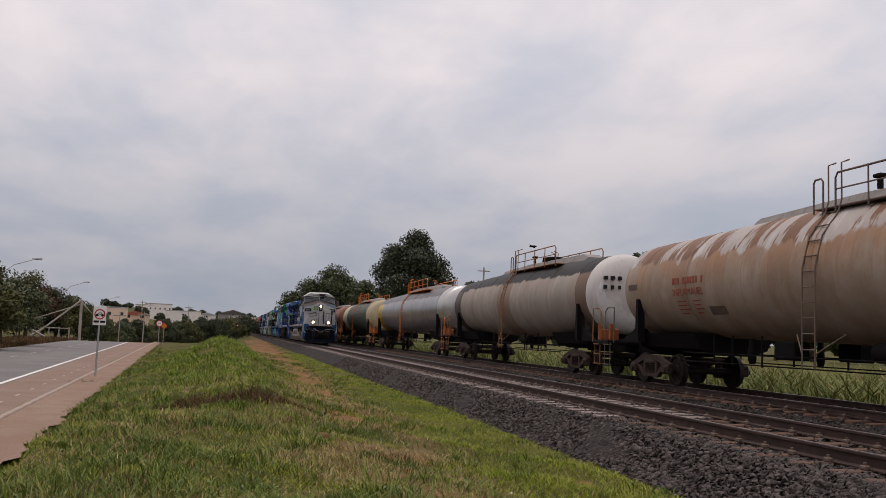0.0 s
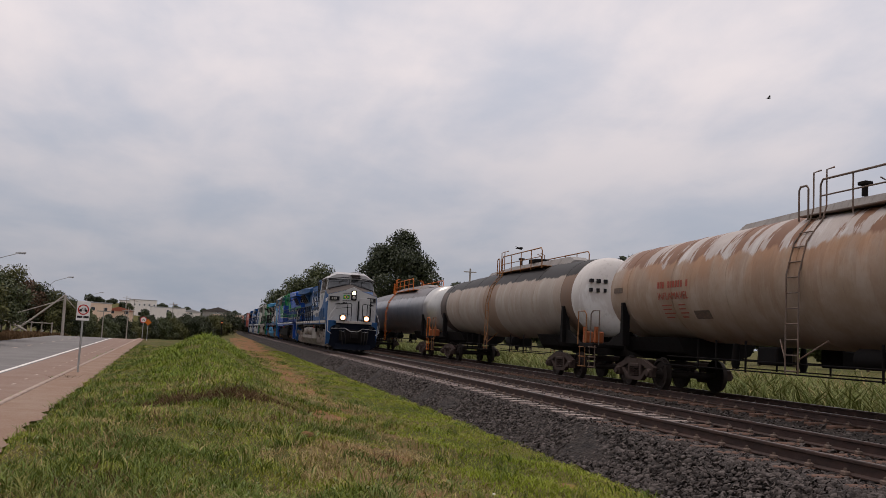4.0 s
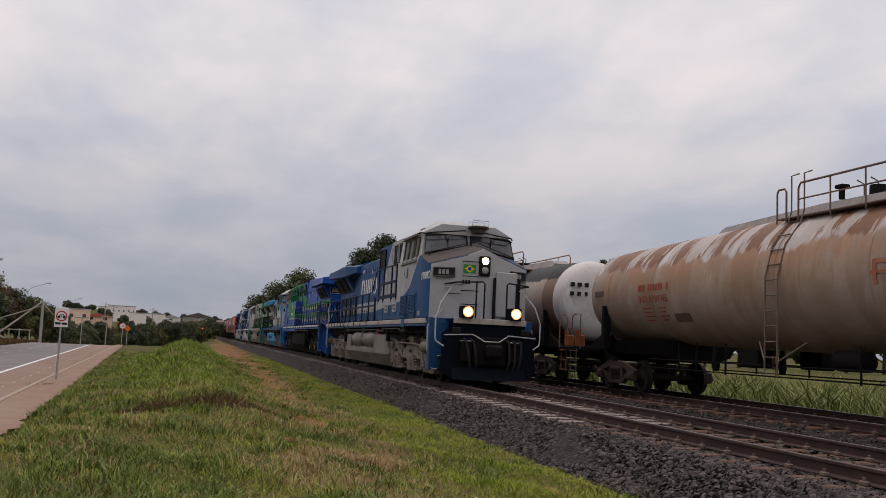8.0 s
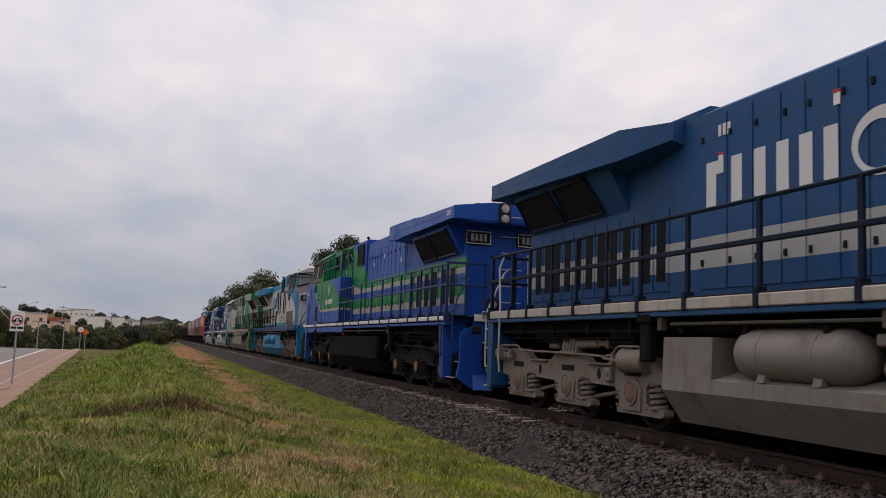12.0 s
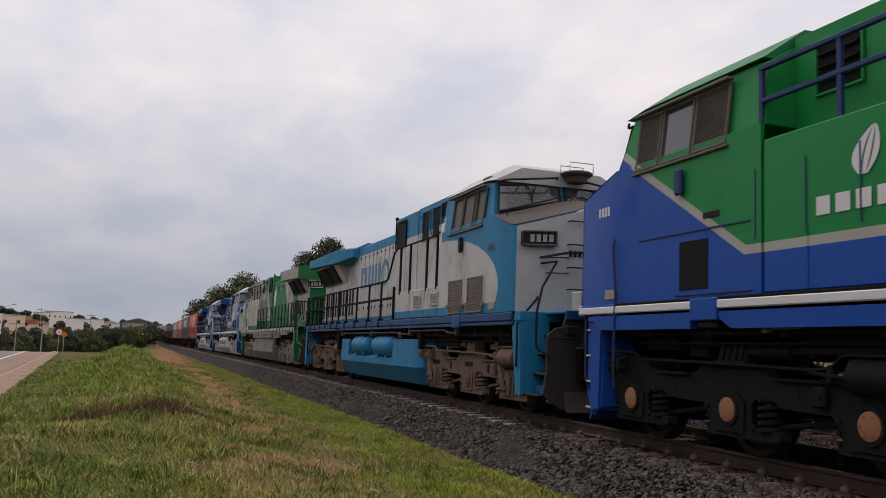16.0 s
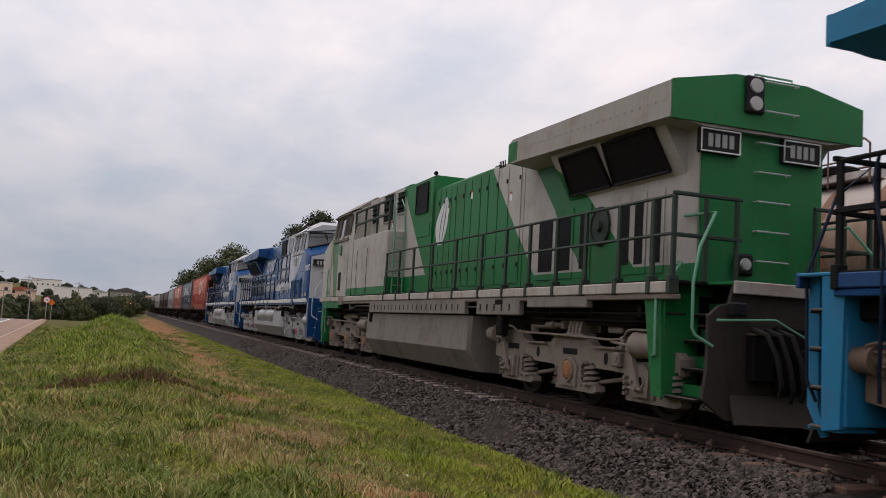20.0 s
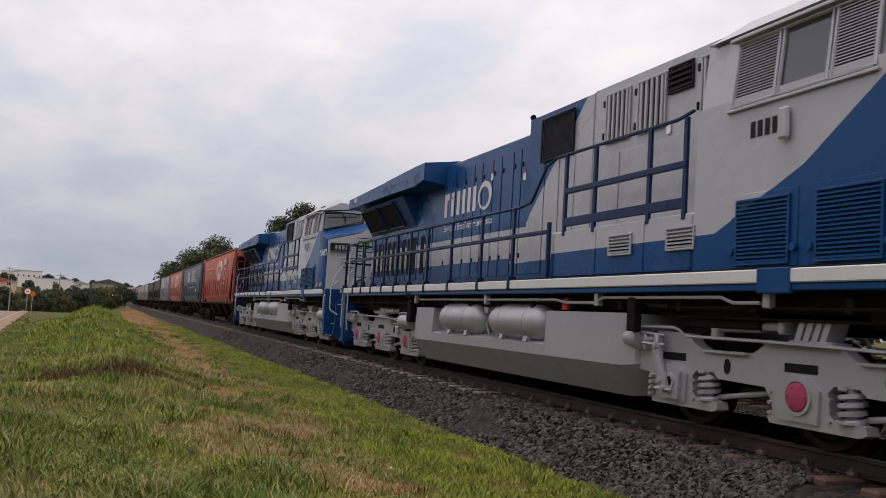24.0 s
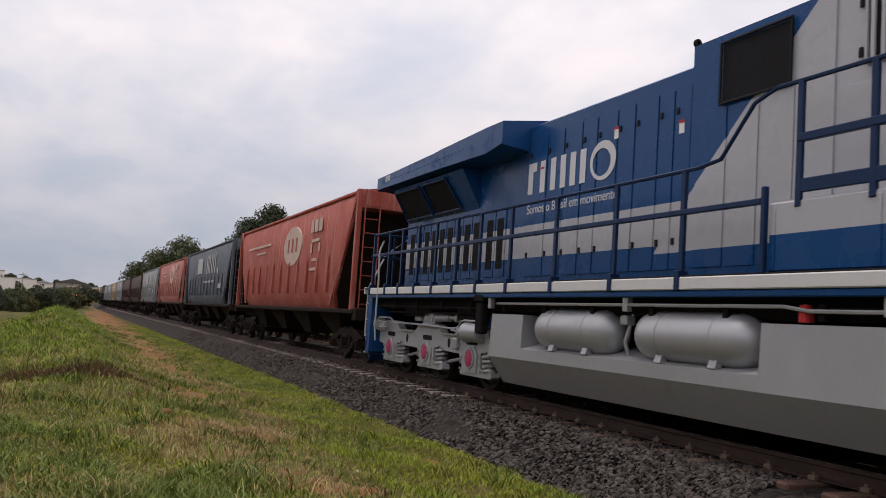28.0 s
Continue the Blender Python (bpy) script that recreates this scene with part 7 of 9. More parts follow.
            s.pipe([(side * 1.38, y1, 1.1), (side * 1.38, y1, 2.05), (side * 1.38, y1 - q * 0.15, 2.15), (side * 1.38, y1 - q * 0.62, 2.15), (side * 1.38, y1 - q * 0.62, 1.1)], 0.02)
            P("end_handrail", s, iron)
            s = Shape()
            for k in range(3):
                s.box(min(side * 1.34, side * 1.46), max(side * 1.34, side * 1.46), min(y1, y1 - q * 0.4), max(y1, y1 - q * 0.4), 0.42 + 0.3 * k, 0.45 + 0.3 * k, 0.006)
            for d in (0.0, 0.4):
                s.rod((side * 1.40, y1 - q * d, 0.4), (side * 1.40, y1 - q * d, 1.1), 0.014, 6)
            P("end_step_ladder", s, iron)
        # brake rigging under the belly
        s = Shape()
        s.rod((side * 1.1, -half + 3.6, 0.92), (side * 1.1, half - 3.6, 0.92), 0.016, 6)
        s.rod((side * 1.1, -half + 3.4, 0.70), (side * 1.1, half - 3.4, 0.70), 0.016, 6)
        for y in (-3.6, -2.0, 2.2, 3.4, 4.2):
            s.rod((side * 1.1, y, 0.66), (side * 1.1, y, 1.36), 0.025, 6)
        P("brake_rigging", s, M_steel_dark)
        P("brake_reservoir", Shape().turned([(-1.9, 0.03), (-1.85, 0.2), (-1.1, 0.2), (-1.05, 0.03)], "y", (side * 0.8, 0, 1.08), 14), M_steel_dark)
        P("valve_box", Shape().box(min(side * 0.6, side * 1.0), max(side * 0.6, side * 1.0), 1.2, 1.9, 0.85, 1.25, 0.03), M_steel_dark)
        P("outlet_valve", Shape().turned([(0.72, 0.07), (0.85, 0.10), (1.3, 0.06)], "z", (side * 0.9, 2.9, 0), 12), M_steel_dark)
    for q in (-1, 1):
        s = Shape()
        ya, yb = sorted((q * (half - 2.6), q * (half + 0.95)))
        s.box(-0.42, 0.42, ya, yb, 0.80, 1.22, 0.03)
        # sill widened into a dark trough that fills in the shade under the belly
        ya, yb = sorted((q * (half - 4.2), q * (half - 0.9)))
        s.prism([(-1.15, 1.40), (-0.95, 1.02), (-0.5, 0.86), (0.5, 0.86), (0.95, 1.02), (1.15, 1.40)], "y", ya, yb)
        ya, yb = sorted((q * (half + 0.4), q * (half + 0.95)))
        s.box(-1.45, 1.45, ya, yb, 1.02, 1.16, 0.02)
        s.box(-0.16, 0.16, *sorted((q * (half + 0.6), q * (half + 0.99))), 0.74, 1.0, 0.04)
        P("end_platform_and_coupler", s, M_steel_dark)
        s = Shape()
        s.box(-1.36, -1.06, *sorted((q * (half + 0.45), q * (half + 0.6))), 1.16, 1.52, 0.03)
        s.rod((-1.3, q * (half + 0.5), 1.5), (-1.3, q * (half + 0.5), 1.66), 0.07, 8)
        P("handbrake_stand", s, M_orange_dull, "orange handbrake stand")
        freight_bogie(root, q * (half - 1.85), M_bogie_rust, ws)
    if marks:
        marks(P, R, zc)
    root.matrix_basis = pose(SIDING_X, yc, 0)
    return root


def on_shell(P, name, R, zc, y0, y1, z0, z1, mat):
    """A painted patch that follows the shell on the side of the near track."""
    s = Shape()
    R = R * swell(0.5 * (y0 + y1), 9.3)
    zs = np.linspace(z0, z1, 4)
    rings = []
    for r in (R + 0.009, R + 0.013):
        ring = []
        for z in zs:
            ring.append((-math.sqrt(max(r * r - (z - zc) ** 2, 0)), y0, z))
        for z in zs[::-1]:
            ring.append((-math.sqrt(max(r * r - (z - zc) ** 2, 0)), y1, z))
        rings.append(ring)
    s.loft(rings)
    return P(name, s, mat)


def word_on_shell(P, text, size, y, z, mat, R, zc):
    R = R * swell(y - 0.8, 9.3) + 0.012
    me = lettering(text, size, mat)
    lean = math.degrees(math.asin((z + size * 0.35 - zc) / R))
    r = R + 0.014
    a = math.radians(lean)
    ob = P("danger_word", me, None)
    ob.matrix_basis = pose(-r * math.cos(a), y, zc + r * math.sin(a), 0, lean, 0) @ pose(0, 0, -size * 0.35)
    return ob


def marks_t1(P, R, zc):
    for k in range(12):
        if k not in (3, 10):
            on_shell(P, "number_bar", R, zc, 5.85 - k * 0.135 - 0.085, 5.85 - k * 0.135, 2.66, 2.83, M_pink_text)
    word_on_shell(P, "INFLAMAVEL", 0.27, 5.80, 2.36, M_pink_text, R, zc)
    for k, w in enumerate((0.5, 0.44, 0.55, 0.4)):
        on_shell(P, "writing_bar", R, zc, 5.7 - w, 5.7, 2.20 - 0.10 * k, 2.23 - 0.10 * k, M_pink_text)
        on_shell(P, "writing_bar", R, zc, 4.85 - w * 0.7, 4.85, 2.20 - 0.10 * k, 2.23 - 0.10 * k, M_pink_text)
    on_shell(P, "stencil_plate", R, zc, 3.48, 4.18, 1.86, 2.06, M_worn_plate)
    red_emblem(P, R, zc)
    on_shell(P, "stencil_plate", R, zc, 8.0, 8.55, 2.63, 2.78, M_worn_plate)


def red_emblem(P, R, zc):
    for y0, y1, z0, z1 in ((-2.75, -2.66, 2.42, 2.86), (-3.05, -2.75, 2.78, 2.86), (-3.1, -2.6, 2.60, 2.66), (-3.35, -3.26, 2.40, 2.80)):
        on_shell(P, "emblem_bar", R, zc, y0, y1, z0, z1, M_faint_red)


def marks_t2(P, R, zc):
    for k in range(3):
        for z0, z1, w in ((3.12, 3.24, 0.11), (2.82, 2.94, 0.08)):
            x = -0.95 + 0.24 * k
            P("number_bar", Shape().box(x, x + w, -9.42, -9.28, z0, z1, 0.004), M_black)


TANKS = ((15.25, 9.3, T1, M_rustgrey, "rust-streaked grey tank wagon parked on the siding", marks_t1, 2.1),
         (35.8, 9.4, T2, M_rust_orange, "grey tank wagon with a sooty top and white end", marks_t2, 2.6),
         (59.0, 11.6, T3, M_orange, "silver tank wagon with a yellow end and orange railings", None, 3.0),
         (83.5, 9.8, T4, M_orange, "dull green and cream tank wagon with orange railings", None, 3.0),
         (105.5, 9.0, T5, M_rustgrey, "red-brown tank wagon parked on the siding", None, 2.5),
         (126.0, 9.0, T1, M_rustgrey, "rust-streaked grey tank wagon parked on the siding", None, 2.5))
for yc, half, mat, iron, label, marks, rh in TANKS:
    tank_wagon(yc, half, mat, iron, label, marks=marks, rail_half=rh)


# ---- ground, road and track bed ----
def smooth(a, b, t):
    t = np.clip((np.asarray(t, dtype=float) - a) / (b - a), 0, 1)
    return t * t * (3 - 2 * t)


def mound(x, y):
    """The grassy bank beside the line."""
    rise = 0.18 * smooth(13, 18, y) + 0.32 * smooth(18.2, 19.4, y) + 0.72 * smooth(20, 36, y) - 1.22 * smooth(46, 64, y)
    xc = 0.30 - 0.024 * (y - 15)
    w = np.where(x < xc, 1.9, 1.5)
    return rise * np.exp(-((x - xc) / w) ** 2)


def road_edge(y):
    """x of the kerb line of the road at y."""
    return -3.12 - 0.0505 * y


def land(x, y):
    """Height of the open ground."""
    x, y = np.broadcast_arrays(np.asarray(x, dtype=float), np.asarray(y, dtype=float))
    z = np.full(x.shape, -0.70)
    near = np.exp(-((x - 0.6) / 2.4) ** 2) * 0.14 * (1 - smooth(14, 26, y))
    bumps = 0.05 * np.sin(x * 1.7 + 0.6 * np.sin(y * 0.9)) * np.sin(y * 1.1 + x * 0.4) + 0.03 * np.sin(x * 4.1 + y * 2.3)
    open_strip = smooth(-0.6, 0.4, x - (-1.95 - 0.055 * y)) * (1 - smooth(4.6, 5.2, x))
    z = z + (near + mound(x, y) + bumps) * open_strip
    bed = smooth(5.2, 6.0, x) * (1 - smooth(14.2, 15.2, x))
    z = z - 0.25 * bed
    z = z - 0.10 * smooth(0.3, -0.2, x - (-1.95 - 0.055 * y)) * 1.0
    # beyond the crest the road and fields drop, then rise to the town
    dip = -3.5 * smooth(95, 190, y) * smooth(4, -10, x)
    hill = 12.5 * smooth(230, 560, y) * smooth(60, -40, x + 0.02 * y) + 5.0 * smooth(300, 700, y)
    side = 2.6 * smooth(-16, -34, x + 0.05 * y) * smooth(20, 60, y) * (1 - smooth(130, 200, y))
    return z + dip + hill + side


xs = np.concatenate([-np.geomspace(900, 14, 34), np.arange(-13.5, -6, 0.7), np.arange(-6, 6.1, 0.20), np.arange(6.5, 18, 0.7), np.geomspace(18.5, 900, 30)])
ys = np.concatenate([np.arange(-60, 2, 6.0), np.arange(2, 40, 0.25), np.arange(40, 110, 0.9), np.geomspace(111, 1500, 50)])
GX, GY = np.meshgrid(xs, ys)
GZ = land(GX, GY)
nx, ny = len(xs), len(ys)
grid_faces = np.array([(j * nx + i, j * nx + i + 1, (j + 1) * nx + i + 1, (j + 1) * nx + i) for j in range(ny - 1) for i in range(nx - 1)])
me = raw("ground", np.stack([GX, GY, GZ], -1).reshape(-1, 3), grid_faces, M_ground)
me.polygons.foreach_set("use_smooth", [True] * len(me.polygons))
tagged(new("ground", me), "patchy grass and soil ground", "ground", kind="structure")


def strip(name, edges_a, edges_b, y0, y1, lift, mat, label, category, step=2.0, height=None, rough_edge=0.0):
    """A band of ground between two lines x = f(y), laid on the land."""
    yy = np.arange(y0, y1 + step, step)
    vs, fs = [], []
    cols = 5
    for y in yy:
        jig = rough_edge * (math.sin(y * 3.1) + math.sin(y * 7.7 + 1.0) + 0.6 * math.sin(y * 17.3))
        a, b = edges_a(y), edges_b(y) + jig
        for k in range(cols):
            x = a + (b - a) * k / (cols - 1)
            vs.append((x, y, (float(land(x, y)) if height is None else height(x, y)) + lift))
    for j in range(len(yy) - 1):
        for k in range(cols - 1):
            i = j * cols + k
            fs.append((i, i + 1, i + 1 + cols, i + cols))
    me = raw(name, vs, fs, mat)
    me.polygons.foreach_set("use_smooth", [True] * len(me.polygons))
    return tagged(new(name, me), label, category, kind="structure")


def road_z(x, y):
    return -0.79 + float(-3.5 * smooth(95, 190, y)) 


strip("road", lambda y: -11.4 - 0.05 * y, lambda y: -4.60 - 0.0600 * y, -40, 200, 0.03, M_asphalt, "worn grey asphalt road", "road", 2.0, road_z)
strip("cycle_lane", lambda y: -4.60 - 0.0600 * y, lambda y: road_edge(y), -40, 200, 0.034, M_lane, "reddish asphalt lane beside the road", "cycle lane", 2.0, road_z)
strip("footpath", lambda y: road_edge(y) + 0.12, lambda y: -1.95 - 0.055 * y, -40, 130, 0.12, M_path, "trodden red earth footpath", "path", 0.4, road_z, 0.05)
# kerb stones, 1 m each
kerb = new("kerb")
tagged(kerb, "worn pale concrete kerb stones", "kerb", kind="structure")
kerb_mesh = Shape().box(-0.06, 0.06, -0.49, 0.49, -0.12, 0.15, 0.02).mesh("kerb_stone", M_kerb)
for k in range(115):
    y = 6 + k * 1.0
    part("kerb_stone", kerb_mesh, None, kerb, at=pose(road_edge(y) + 0.06, y, road_z(0, y), random.uniform(-0.4, 0.4), 0, 2.9 + random.uniform(-0.6, 0.6)))
# painted lines
line_mark = new("road_marking")
tagged(line_mark, "worn white road lines", "road marking", kind="structure")


def dash(y0, y1, xf, w, mat=None):
    vs = []
    n = max(2, int((y1 - y0) / 3) + 1)
    for y in np.linspace(y0, y1, n):
        for d in (-w / 2, w / 2):
            vs.append((xf(y) + d, y, road_z(0, y) + 0.042))
    fs = [(2 * i, 2 * i + 1, 2 * i + 3, 2 * i + 2) for i in range(n - 1)]
    part("line", raw("line", vs, fs, mat or M_line), None, line_mark)


dash(5, 180, lambda y: -4.72 - 0.0608 * y, 0.15)
for k in range(45):
    dash(8 + k * 2.2, 8.5 + k * 2.2, lambda y: -3.75 - 0.0545 * y, 0.07, M_dash)
for k in range(16):
    dash(24 + k * 6.0, 26 + k * 6.0, lambda y: -8.1 - 0.0545 * y, 0.12, M_dash)

# track bed: one cross-section drawn along the line
sec = [(5.15, -0.74), (5.55, -0.55), (6.0, -0.27), (6.2, -0.215), (6.75, -0.205), (8.4, -0.205), (8.95, -0.22), (9.7, -0.33), (10.5, -0.33), (11.2, -0.23), (11.7, -0.205), (13.4, -0.205), (14.0, -0.24), (14.9, -0.72)]
yy = np.concatenate([np.arange(-30, 60, 0.5), np.arange(60, 640, 6.0)])
vs = []
for y in yy:
    for k, (x, z) in enumerate(sec):
        j = 0.05 * math.sin(y * 2.3 + k) + 0.06 * math.sin(y * 0.7 + 2 * k)
        edge = k in (0, 1, 12, 13)
        vs.append((x + (j if edge else 0), y, z + (0.3 * j if not edge else 0.0)))
n = len(sec)
fs = [(j * n + i, j * n + i + 1, (j + 1) * n + i + 1, (j + 1) * n + i) for j in range(len(yy) - 1) for i in range(n - 1)]
tagged(new("ballast_bed", raw("ballast_bed", vs, fs, M_bed)), "dark crushed stone track bed", "track bed", kind="structure")

# loose ballast stones
rng = np.random.default_rng(4)


def stones(name, count, x0, x1, y0, y1, size, label):
    base = np.array([(1, 0, 0), (-1, 0, 0), (0, 1, 0), (0, -1, 0), (0, 0, 1), (0, 0, -1), (0.6, 0.6, 0.5), (-0.6, 0.5, 0.55), (0.5, -0.65, 0.5), (-0.55, -0.6, 0.5)], dtype=float)
    tri = np.array([(4, 6, 0), (4, 2, 6), (6, 2, 0), (4, 7, 2), (4, 1, 7), (7, 1, 2), (4, 8, 3), (4, 0, 8), (8, 0, 3), (4, 9, 1), (4, 3, 9), (9, 3, 1)])
    # more stones near the camera's end
    y = y0 + (y1 - y0) * rng.random(count) ** 1.6
    x = x0 + (x1 - x0) * rng.random(count)
    sx = np.array([p[0] for p in sec]); sz = np.array([p[1] for p in sec])
    z = np.interp(x, sx, sz)
    sc = size * (0.6 + 0.8 * rng.random(count))
    a = rng.random((count, 3)) * 2 * math.pi
    ca, sa = np.cos(a), np.sin(a)
    Rz = np.zeros((count, 3, 3)); Rx = np.zeros((count, 3, 3))
    Rz[:, 0, 0], Rz[:, 0, 1], Rz[:, 1, 0], Rz[:, 1, 1], Rz[:, 2, 2] = ca[:, 0], -sa[:, 0], sa[:, 0], ca[:, 0], 1
    Rx[:, 1, 1], Rx[:, 1, 2], Rx[:, 2, 1], Rx[:, 2, 2], Rx[:, 0, 0] = ca[:, 1], -sa[:, 1], sa[:, 1], ca[:, 1], 1
    shape = base[None] * (1 + 0.35 * (rng.random((count, 10, 1)) - 0.5)) * np.stack([1 + 0.5 * rng.random(count), 0.8 + 0.4 * rng.random(count), 0.6 + 0.3 * rng.random(count)], -1)[:, None, :]
    v = np.einsum("nij,nkj->nki", np.einsum("nij,njk->nik", Rz, Rx), shape) * sc[:, None, None]
    v += np.stack([x, y, z + sc * 0.15], -1)[:, None, :]
    f = tri[None] + (np.arange(count) * 10)[:, None, None]
    ob = new(name, raw(name, v.reshape(-1, 3), f.reshape(-1, 3), M_stone))
    return tagged(ob, label, "ballast", kind="stuff")


stones("ballast_stones", 42000, 5.0, 6.62, 6.5, 48, 0.032, "loose dark grey ballast stones")
stones("inner_ballast_stones", 12000, 6.85, 11.6, 8.0, 40, 0.032, "loose dark ballast between the tracks")

# rails: a proper rail section, with the head polished on the near track
rail_sec = [(-0.07, -0.172), (0.07, -0.172), (0.07, -0.160), (0.012, -0.140), (0.010, -0.045), (0.036, -0.034), (0.036, -0.006), (0.028, 0.0), (-0.028, 0.0), (-0.036, -0.006), (-0.036, -0.034), (-0.010, -0.045), (-0.012, -0.140), (-0.07, -0.160)]
for name, cx, lab in (("near_track", TRACK_X, "rusty main line track on sleepers"), ("siding_track", SIDING_X, "rusty siding track on sleepers")):
    track = tagged(new(name), lab, "railway track", kind="structure")
    for side in (-1, 1):
        x = cx + side * GAUGE / 2
        s = Shape()
        s.loft([[(x + px, y, pz) for px, pz in rail_sec] for y in (-30, 640)])
        part("rail", s, M_rail, track)
        s = Shape().box(x - 0.024, x + 0.024, -30, 640, -0.0005, 0.0025, 0.0005)
        part("rail_head", s, M_railtop, track, "worn shiny rail head")
    con = Shape().prism([(-1.40, -0.27), (1.40, -0.27), (1.38, -0.175), (-1.38, -0.175)], "y", -0.13, 0.13).mesh("sleeper", M_concrete)
    old = Shape().box(-1.35, 1.35, -0.11, 0.11, -0.29, -0.178, 0.02).mesh("sleeper", M_wood)
    clip = Shape()
    for side in (-1, 1):
        for d in (-1, 1):
            xx = side * GAUGE / 2 + d * 0.085
            clip.box(xx - 0.035, xx + 0.035, -0.05, 0.05, -0.178, -0.125, 0.012)
            clip.rod((xx, 0.0, -0.13), (xx, 0.0, -0.095), 0.02, 6)
    clip = clip.mesh("rail_clips", M_rustgrey)
    near = name == "near_track"
    for k in range(300 if near else 110):
        y = 4.0 + k * 0.61
        concrete = near and y > 14.2
        m = pose(cx + random.uniform(-0.02, 0.02), y, 0, 0, 0, random.uniform(-0.7, 0.7))
        sl = part("sleeper", con if concrete else old, None, track, at=m)
        if y < 55:
            part("rail_clips", clip, None, sl)


# ---- plants ----
def blades(name, count, where, height, width, mat, label, category="grass", lean=0.5, power=1.0):
    """Grass as many single bent blades; where(count) gives x, y of the feet."""
    x, y = where(count)
    count = len(x)
    z = land(x, y) - 0.01
    h = height * (0.45 + 0.9 * rng.random(count)) * (1 + 0.35 * np.sin(x * 2.3 + 1.1 * y) * np.sin(y * 0.8))
    a = rng.random(count) * 2 * math.pi
    b = rng.random(count) * 2 * math.pi
    w = width * (0.7 + 0.6 * rng.random(count)) * (1 + y / 40)
    ln = lean * (0.3 + rng.random(count))
    side = np.stack([np.cos(a), np.sin(a), np.zeros(count)], -1)
    bend = np.stack([np.cos(b), np.sin(b), np.zeros(count)], -1)
    foot = np.stack([x, y, z], -1)
    up = np.array((0, 0, 1.0))
    mid = foot + bend * (ln * h * 0.25)[:, None] + up * (h * 0.6)[:, None]
    tip = foot + bend * (ln * h)[:, None] + up * h[:, None]
    s = side * (w / 2)[:, None]
    v = np.stack([foot - s, foot + s, mid + s * 0.8, mid - s * 0.8, tip], 1).reshape(-1, 3)
    k = (np.arange(count) * 5)[:, None]
    f = np.concatenate([k + np.array((0, 1, 2)), k + np.array((0, 2, 3)), k + np.array((3, 2, 4))])
    ob = new(name, raw(name, v, f, mat))
    return tagged(ob, label, category, kind="stuff")


LATTICE = np.random.default_rng(9).random((97, 97))


def fbm(x, y, scale, shift=0.0, octaves=4):
    """Cloudy noise between 0 and 1, of about that size in metres."""
    out, amp, total = 0.0, 1.0, 0.0
    for k in range(octaves):
        u, v = np.asarray(x, dtype=float) / scale * 2 ** k + shift + 17.3 * k, np.asarray(y, dtype=float) / scale * 2 ** k + 2.7 * shift + 5.1 * k
        i, j = np.floor(u).astype(int), np.floor(v).astype(int)
        fu, fv = u - i, v - j
        fu, fv = fu * fu * (3 - 2 * fu), fv * fv * (3 - 2 * fv)
        q = lambda a, b: LATTICE[(i + a) % 97, (j + b) % 97]
        out = out + amp * ((q(0, 0) * (1 - fu) + q(1, 0) * fu) * (1 - fv) + (q(0, 1) * (1 - fu) + q(1, 1) * fu) * fv)
        total, amp = total + amp, amp * 0.55
    return np.clip((out / total - 0.5) * 1.8 + 0.5, 0, 1)


def bare(x, y):
    """Where the trodden strip and single worn spots thin the grass: 1 is bare."""
    worn = np.exp(-((x - (2.05 + 0.014 * y)) / 1.25) ** 2) * smooth(6, 12, y)
    worn = worn * smooth(0.30, 0.54, fbm(x, y, 1.6, 3.0))
    spots = 0
    for px, py, rx, ry in ((2.45, 8.45, 0.55, 0.45), (2.1, 9.2, 0.35, 0.3), (4.03, 8.25, 0.24, 0.25), (4.34, 8.85, 0.22, 0.2), (4.36, 10.4, 0.2, 0.25), (2.2, 12.1, 0.3, 0.35), (0.8, 11.6, 0.25, 0.3)):
        spots = spots + np.exp(-(((x - px) / rx) ** 2 + ((y - py) / ry) ** 2) ** 2)
    return np.clip(worn * 1.15 + spots, 0, 1)


def lush(x, y):
    """The bright fine grass along the ballast."""
    return smooth(2.9, 3.9, x + 1.2 * (fbm(x, y, 1.3, 6.0) - 0.5))


def lawn(keep):
    def where(n):
        y = 6.5 + (70 - 6.5) * rng.random(n) ** 2.3
        x = rng.uniform(-1, 1, n)
        left, right = -2.0 - 0.055 * y, 5.25 + 0.12 * np.sin(y * 1.9) + 0.1 * np.sin(y * 5.3)
        x = left + (right - left) * (x + 1) / 2
        k = rng.random(n) < keep(x, y)
        return x[k], y[k]
    return where


M_grass_dark = shader("dark_grass_blades", island_tone((0.055, 0.090, 0.010), (0.150, 0.195, 0.030)), 0.6, spec=0.25)
M_lush = shader("short_lush_grass", island_tone((0.150, 0.215, 0.008), (0.350, 0.415, 0.030)), 0.6, spec=0.25)
M_grass_long = shader("long_grass_blades", island_tone((0.090, 0.130, 0.014), (0.260, 0.300, 0.060), (0.300, 0.250, 0.085)), 0.6, spec=0.3)
M_grass_mound = shader("mound_grass_blades", island_tone((0.078, 0.132, 0.009), (0.270, 0.340, 0.032)), 0.6, spec=0.25)
M_straw_dark = shader("dead_grass", island_tone((0.060, 0.036, 0.020), (0.16, 0.095, 0.048)), 0.8, spec=0.1)
blades("lawn_grass", 260000, lawn(lambda x, y: (1 - 0.92 * bare(x, y)) * np.clip(0.15 + 1.1 * fbm(x, y, 0.9, 1.0), 0.08, 1)), 0.055, 0.010, M_grass, "uneven green grass on the bank", lean=1.3)
